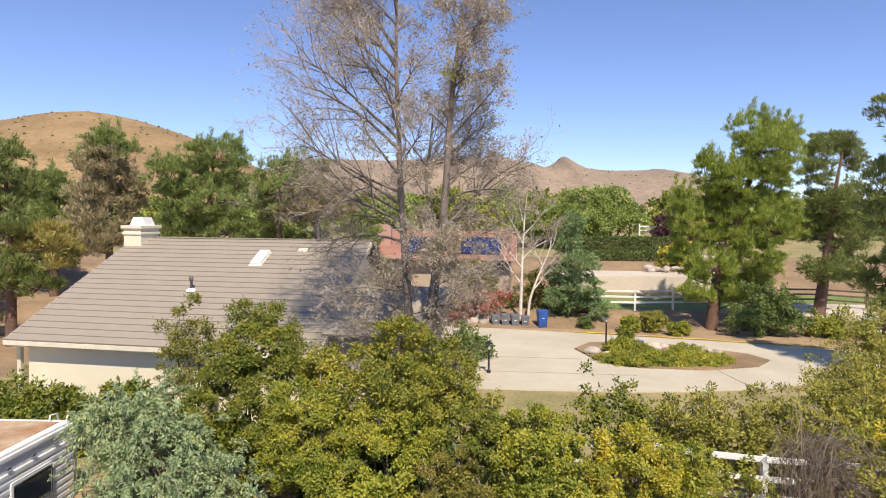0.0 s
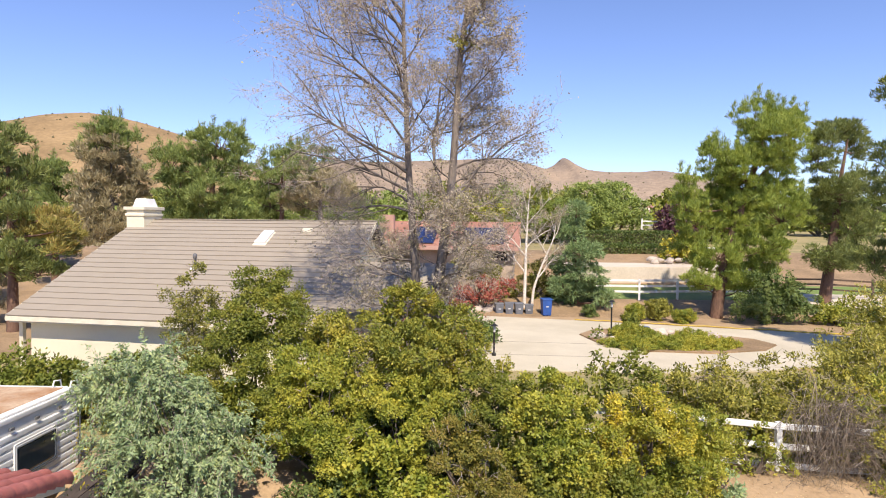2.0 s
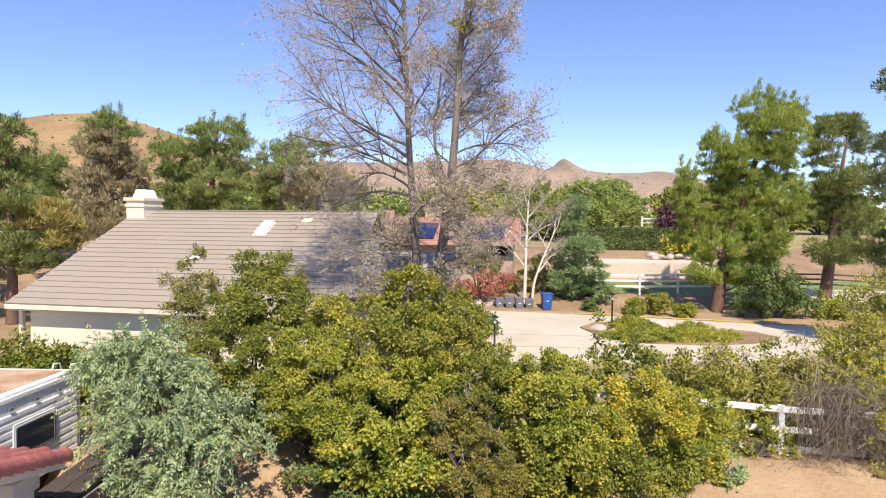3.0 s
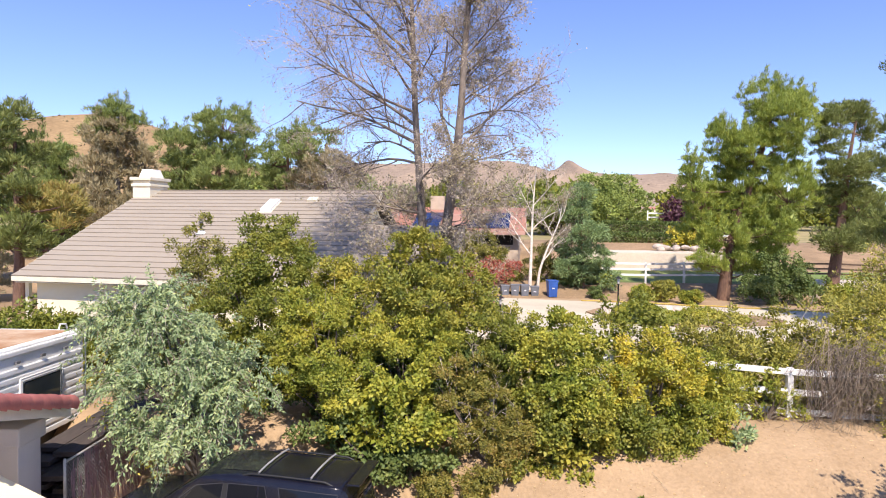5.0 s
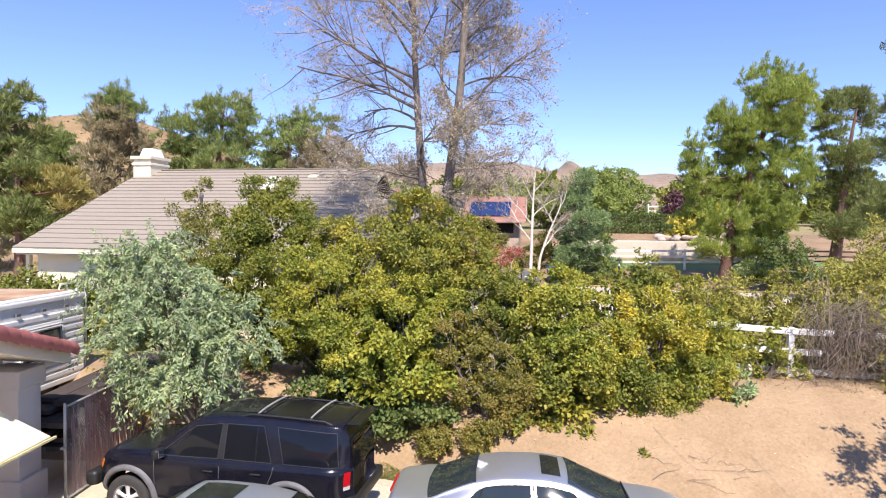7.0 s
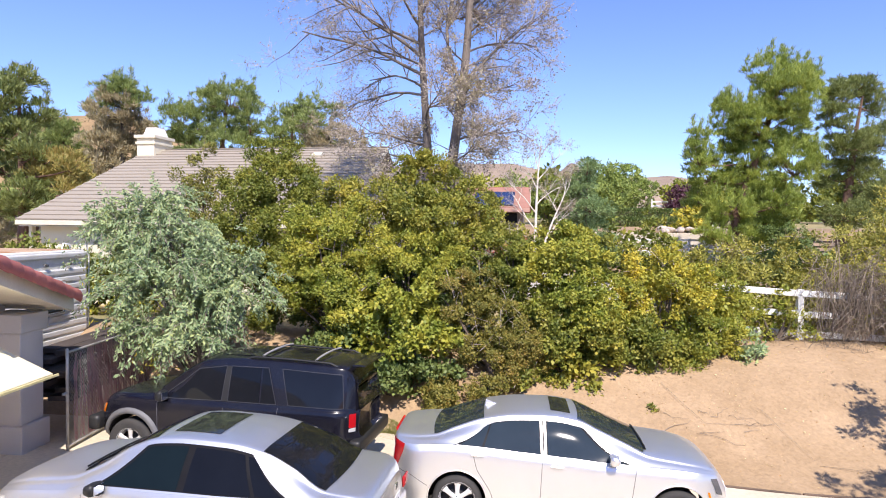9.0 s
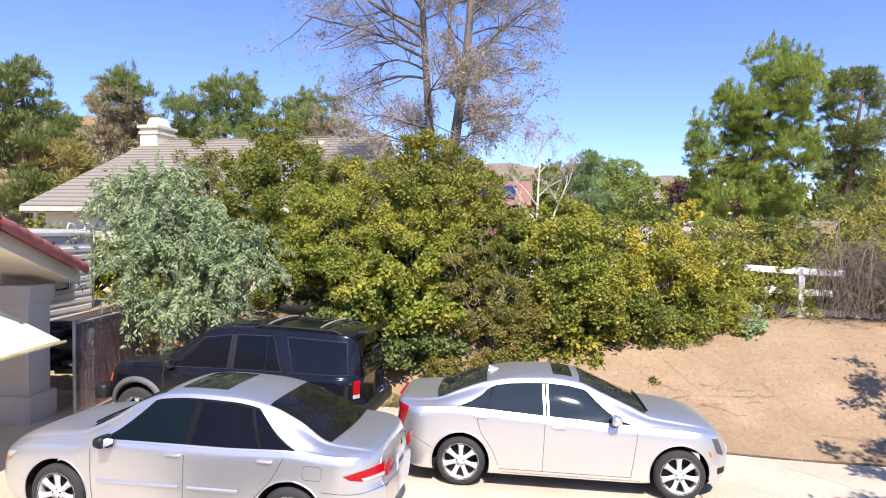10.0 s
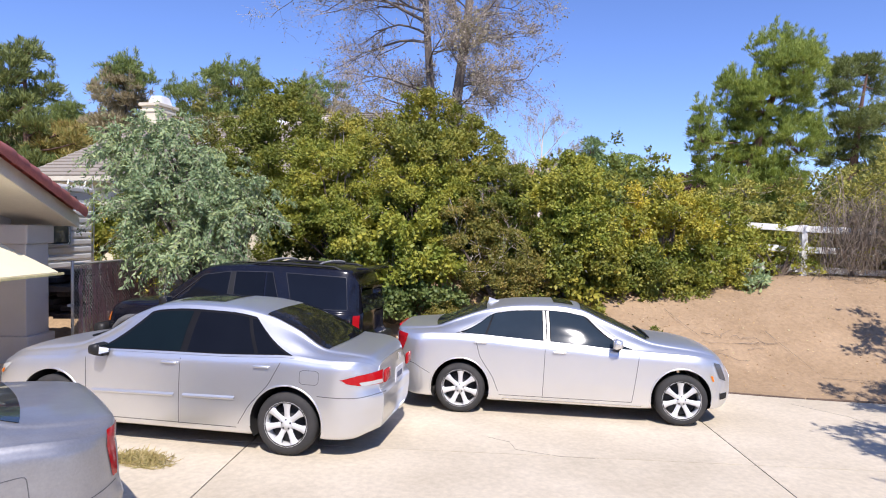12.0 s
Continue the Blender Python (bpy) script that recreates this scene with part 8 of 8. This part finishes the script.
rail_fence("white_fence", [(2.6, 15.0, 1.62), (5.0, 14.85, 1.55), (7.33, 14.58, 1.42), (9.7, 14.4, 1.35), (12.1, 14.3, 1.3)], (0.18, 0.62, 1.08), "white vinyl three-rail fence on the bank's crest", M["white"], 1.15)
rail_fence("paddock_fence", [gl(9.4, 43.9, 0.25), gl(12.2, 43.6, 0.25), gl(14.9, 44.0, 0.25), gl(17.6, 44.4, 0.25), gl(20.2, 44.6, 0.25)], (0.3, 0.68, 1.06), "white three-rail fence round a green lawn", M["white"], 1.15)
rail_fence("timber_fence", [(23.5, 46.5, 2.2), (26.0, 46.0, 2.25), (28.4, 44.6, 2.2), (30.5, 43.0, 2.1), (33.0, 41.2, 2.0)], (0.35, 0.7, 1.05), "weathered brown rail fence along a pale track", M["browntimber"], 1.2, 0.14, 0.12)
rail_fence("road_fence", [(23.2, 35.6, 1.25), (24.6, 34.9, 1.25), (26.2, 34.2, 1.25)], (0.45, 0.85), "white rail fence end beside the drive", M["white"], 1.1)
rail_fence("upper_fence", [(22.5, 80, 6.6), (25, 80, 6.6), (27.5, 80, 6.6)], (0.4, 0.9), "small white fence before far trees", M["white"], 1.2, 0.15, 0.16)
rail_fence("terrace_rail", [(21.4, 57.2, 4.5), (23.2, 57.0, 4.5)], (0.55,), "white single rail above the terrace", M["white"], 0.75)


def wheelie_bin(x, y, material, label, h=1.05, turn=0.0):
    b = thing("wheelie_bin", pose(x, y, LOT + 0.03, 0, 0, turn))
    tagged(b, label, "bin", "bins by the drive")
    bm = box((0.36 + 0.26 * h, 0.4 + 0.28 * h, h), (0, 0, h / 2 + 0.05), 0.03)
    for v in bm.verts:
        k = 0.82 + 0.18 * (v.co.z / h)
        v.co.x *= k
        v.co.y *= k
    part("tub", bm, material, b)
    bm = box((0.42 + 0.26 * h, 0.46 + 0.3 * h, 0.09), (0, 0.02, h + 0.08), 0.035)
    part("lid", bm, material, b)
    part("handle", box((0.5, 0.04, 0.04), (0, 0.24 + 0.17 * h, h + 0.02), 0.015), material, b)
    for s in (1, -1):
        V, F = lathe([(0.02, -0.03), (0.12, -0.03), (0.13, 0), (0.12, 0.03), (0.02, 0.03)], 16, "y")
        w = put("wheel", V, F, M["rubber"], b, "black wheel", True)
        w.matrix_basis = pose(s * 0.26, 0.3, 0.13, 0, 0, 90)
    part("label_bar", box((0.16, 0.01, 0.06), (0, -0.19 - 0.135 * h, h * 0.62), 0.002), M["plate"], b, "pale sticker")
    return b


for x, y, mt, lab, h in ((2.55, 40.9, "bin_grey", "dark grey wheeled bin beside the birches", 0.6), (3.2, 40.8, "bin_grey", "grey wheeled bin beside the birches", 0.66), (3.8, 40.75, "bin_grey", "grey wheeled bin beside the birches", 0.66), (4.45, 40.8, "bin_grey", "grey wheeled bin beside the birches", 0.56), (5.5, 40.5, "bin_blue", "blue wheeled recycling bin by the drive", 0.98)):
    wheelie_bin(x, y, M[mt], lab, h, rng.uniform(-8, 8))


def lamp_post(x, y, h, label):
    t = thing("lamp_post", pose(x, y, LOT + 0.04))
    tagged(t, label, "lamp post", "black lamp posts on the drive")
    V, F = lathe([(0.0, 0), (0.09, 0), (0.09, 0.12), (0.045, 0.16), (0.04, h - 0.35), (0.06, h - 0.33), (0.06, h - 0.3), (0, h - 0.3)], 14, "z")
    put("pole", V, F, M["black"], t, "", True)
    V, F = lathe([(0.05, h - 0.3), (0.07, h - 0.02), (0.0, h - 0.02)], 8, "z")
    put("lantern_glass", V, F, M["clearlens"], t, "clear lantern glass")
    V, F = lathe([(0.19, h - 0.03), (0.06, h + 0.06), (0.0, h + 0.1)], 8, "z")
    put("lantern_cap", V, F, M["black"], t, "black lantern cap")


lamp_post(7.75, 32.6, 1.9, "slim black lamp post on the island bed")
lamp_post(1.55, 27.9, 1.35, "slim black lamp post by the drive")


def rock(x, y, z, s, label="rounded pale landscape rock on the island"):
    bm = bmesh.new()
    bmesh.ops.create_icosphere(bm, subdivisions=3, radius=1)
    o = Vector((x, y, z)) * 2.3
    for v in bm.verts:
        v.co *= 1 + 0.22 * noise.noise(v.co * 1.4 + o) + 0.08 * noise.noise(v.co * 4 + o)
    bmesh.ops.scale(bm, vec=(s * 1.3, s, s * 0.75), verts=bm.verts)
    ob = part("rock", bm, M["stone"], smooth=True)
    ob.matrix_basis = pose(x, y, z + s * 0.4, 0, 0, rng.uniform(0, 360))
    return tagged(ob, label, "rock", "landscape rocks")


for x, y, s in ((7.0, 32.2, 0.32), (7.6, 31.6, 0.22), (10.4, 33.4, 0.34), (11.0, 33.6, 0.26), (11.9, 33.1, 0.36), (12.8, 32.6, 0.28), (13.4, 32.4, 0.18)):
    rock(x, y, LOT + 0.1, s)
for x, y, s in ((1.2, 41.4, 0.4), (1.8, 41.2, 0.35), (0.7, 41.0, 0.3), (2.0, 41.9, 0.45)):
    rock(x, y, LOT + 0.05, s, "pale boulder beside the red shrub")
bm = box((0.5, 0.34, 0.4), (0, 0, 0.2), 0.05)
can = part("garden_container", bm, M["bin_blue"])
can.matrix_basis = pose(9.7, 33.7, LOT + 0.11, 0, 0, 20)
tagged(can, "small blue container among the island rocks", "container")

# yellow hose along the far kerb
P = [(x, np.interp(x, [6.7, 12, 18.4, 22.2, 26], [38.9, 37.3, 35.4, 33.8, 32.0]) + 0.12 * math.sin(x * 2.3), LOT + 0.06 + 0.03 * abs(math.sin(x * 3))) for x in np.arange(7, 26, 0.25)]
V, F = tubes([(P, [0.035] * len(P))], 6)
tagged(put("garden_hose", V, F, M["hose"], smooth=True), "yellow garden hose lying along the drive's edge", "hose")

# timber edging where the concrete meets the bank
for xa, xb in ((1.5, 5.0), (5.03, 9.0)):
    ya, yb = float(edge_y(xa)) + 0.05, float(edge_y(xb)) + 0.05
    d = math.hypot(xb - xa, yb - ya)
    e = part("edging_board", box((d, 0.045, 0.12), (0, 0, -0.045), 0.01), M["browntimber"])
    e.matrix_basis = pose((xa + xb) / 2, (ya + yb) / 2, float(drive_z((xa + xb) / 2, (ya + yb) / 2)) + 0.0, 0, 1.0, math.degrees(math.atan2(yb - ya, xb - xa)))
    tagged(e, "weathered timber edging along the concrete", "edging", kind="structure")


# ---- litter, sticks and grass on the bank and forecourt ----
def stick(pts, rad, label="dry fallen stick on the bare bank"):
    P = [(x, y, float(land_z(x, y)) + dz) for x, y, dz in pts]
    V, F = tubes([(P, rad * np.linspace(1, 0.4, len(P)))], 5)
    tagged(put("stick", V, F, M["deadwood"], smooth=True), label, "stick", "sticks on the bank")


for k in range(10):
    x, y, a, L = rng.uniform(3.4, 5.0), rng.uniform(11.1, 11.9), rng.uniform(-0.5, 0.5), rng.uniform(0.2, 0.8)
    n = 5
    pts = [(x + math.cos(a) * L * i / n + rng.normal(0, 0.02), y + math.sin(a) * L * i / n + rng.normal(0, 0.03), 0.02 + 0.02 * rng.random()) for i in range(n + 1)]
    stick(pts, rng.uniform(0.003, 0.007))
stick([(3.7, 12.6, 0.03), (3.9, 12.1, 0.05), (4.2, 11.6, 0.03), (5.0, 11.5, 0.04), (5.6, 11.6, 0.02)], 0.004)
stick([(5.3, 11.9, 0.03), (5.5, 11.3, 0.04), (5.7, 10.7, 0.02)], 0.004)
# hairline cracks and weeds in the concrete
for k, pts in enumerate(([(0.15, 7.3), (0.4, 7.15), (0.45, 6.9), (0.9, 6.75), (1.3, 6.72)], [(4.6, 9.5), (5.1, 8.9), (5.2, 8.4), (5.9, 7.7)], [(-0.6, 5.2), (-0.1, 5.1), (0.5, 5.25), (1.2, 5.05)])):
    V, F = tubes([([(x, y, drive_z(x, y) + 0.0005) for x, y in pts], [0.0025] * len(pts))], 4)
    tagged(put("crack", V, F, M["joint"]), "thin dark crack in the pale concrete", "crack", kind="structure")
stick([(5.7, 10.65, 0.03), (6.3, 10.5, 0.04), (7.0, 10.45, 0.02)], 0.004)

r = np.random.default_rng(90)
n = 2300
x = r.uniform(-4, 11, n)
y = 9.9 + (14.2 - 9.9) * r.beta(2.0, 1.5, n)
keep = y > edge_y(x) + 0.05
x, y = x[keep], y[keep]
P = np.stack([x, y, land_z(x, y) + 0.012], 1)
D = np.column_stack([r.normal(size=len(x)), r.normal(size=len(x)), r.normal(0, 0.15, len(x))])
V, F = leaf_mesh(P, D, r.uniform(0.015, 0.045, len(x)), 0.6, 90)
tagged(put("leaf_litter", V, F, M["l_litter"]), "scattered dry leaves on the tan bank", "leaf litter", kind="stuff")


def grass_patch(name, cx, cy, rx, ry, n, h, label, seed, zf, lean=0.6, leaf=None):
    r = np.random.default_rng(seed)
    q = ball_points(r, n)[:, :2] * r.uniform(0, 1, (n, 1)) ** 0.6
    x, y = cx + q[:, 0] * rx, cy + q[:, 1] * ry
    x, y = x + 0.15 * rx * np.sin(y * 9), y + 0.2 * ry * np.sin(x * 7)
    P = np.stack([x, y, zf(x, y)], 1)
    D = np.column_stack([r.normal(0, lean, n), r.normal(0, lean, n), np.ones(n) * 0.7])
    V, F = leaf_mesh(P, D, h * r.uniform(0.5, 1.3, n), 0.12, seed)
    tagged(put(name, V, F, leaf or M["l_grass"]), label, "grass", kind="stuff")


grass_patch("grass_tuft", -3.22, 6.05, 0.4, 0.22, 1300, 0.09, "trampled dry grass growing from a concrete joint", 95, lambda x, y: drive_z(x, y), 1.6, M["l_hay"])
grass_patch("grass_strip", -1.3, 11.9, 1.0, 0.4, 12000, 0.06, "short green grass beside the hedge", 96, lambda x, y: land_z(x, y))
grass_patch("grass_tuft", 3.15, 9.2, 0.3, 0.1, 160, 0.06, "few grass blades by the tyre on concrete", 97, lambda x, y: drive_z(x, y), 1.2)
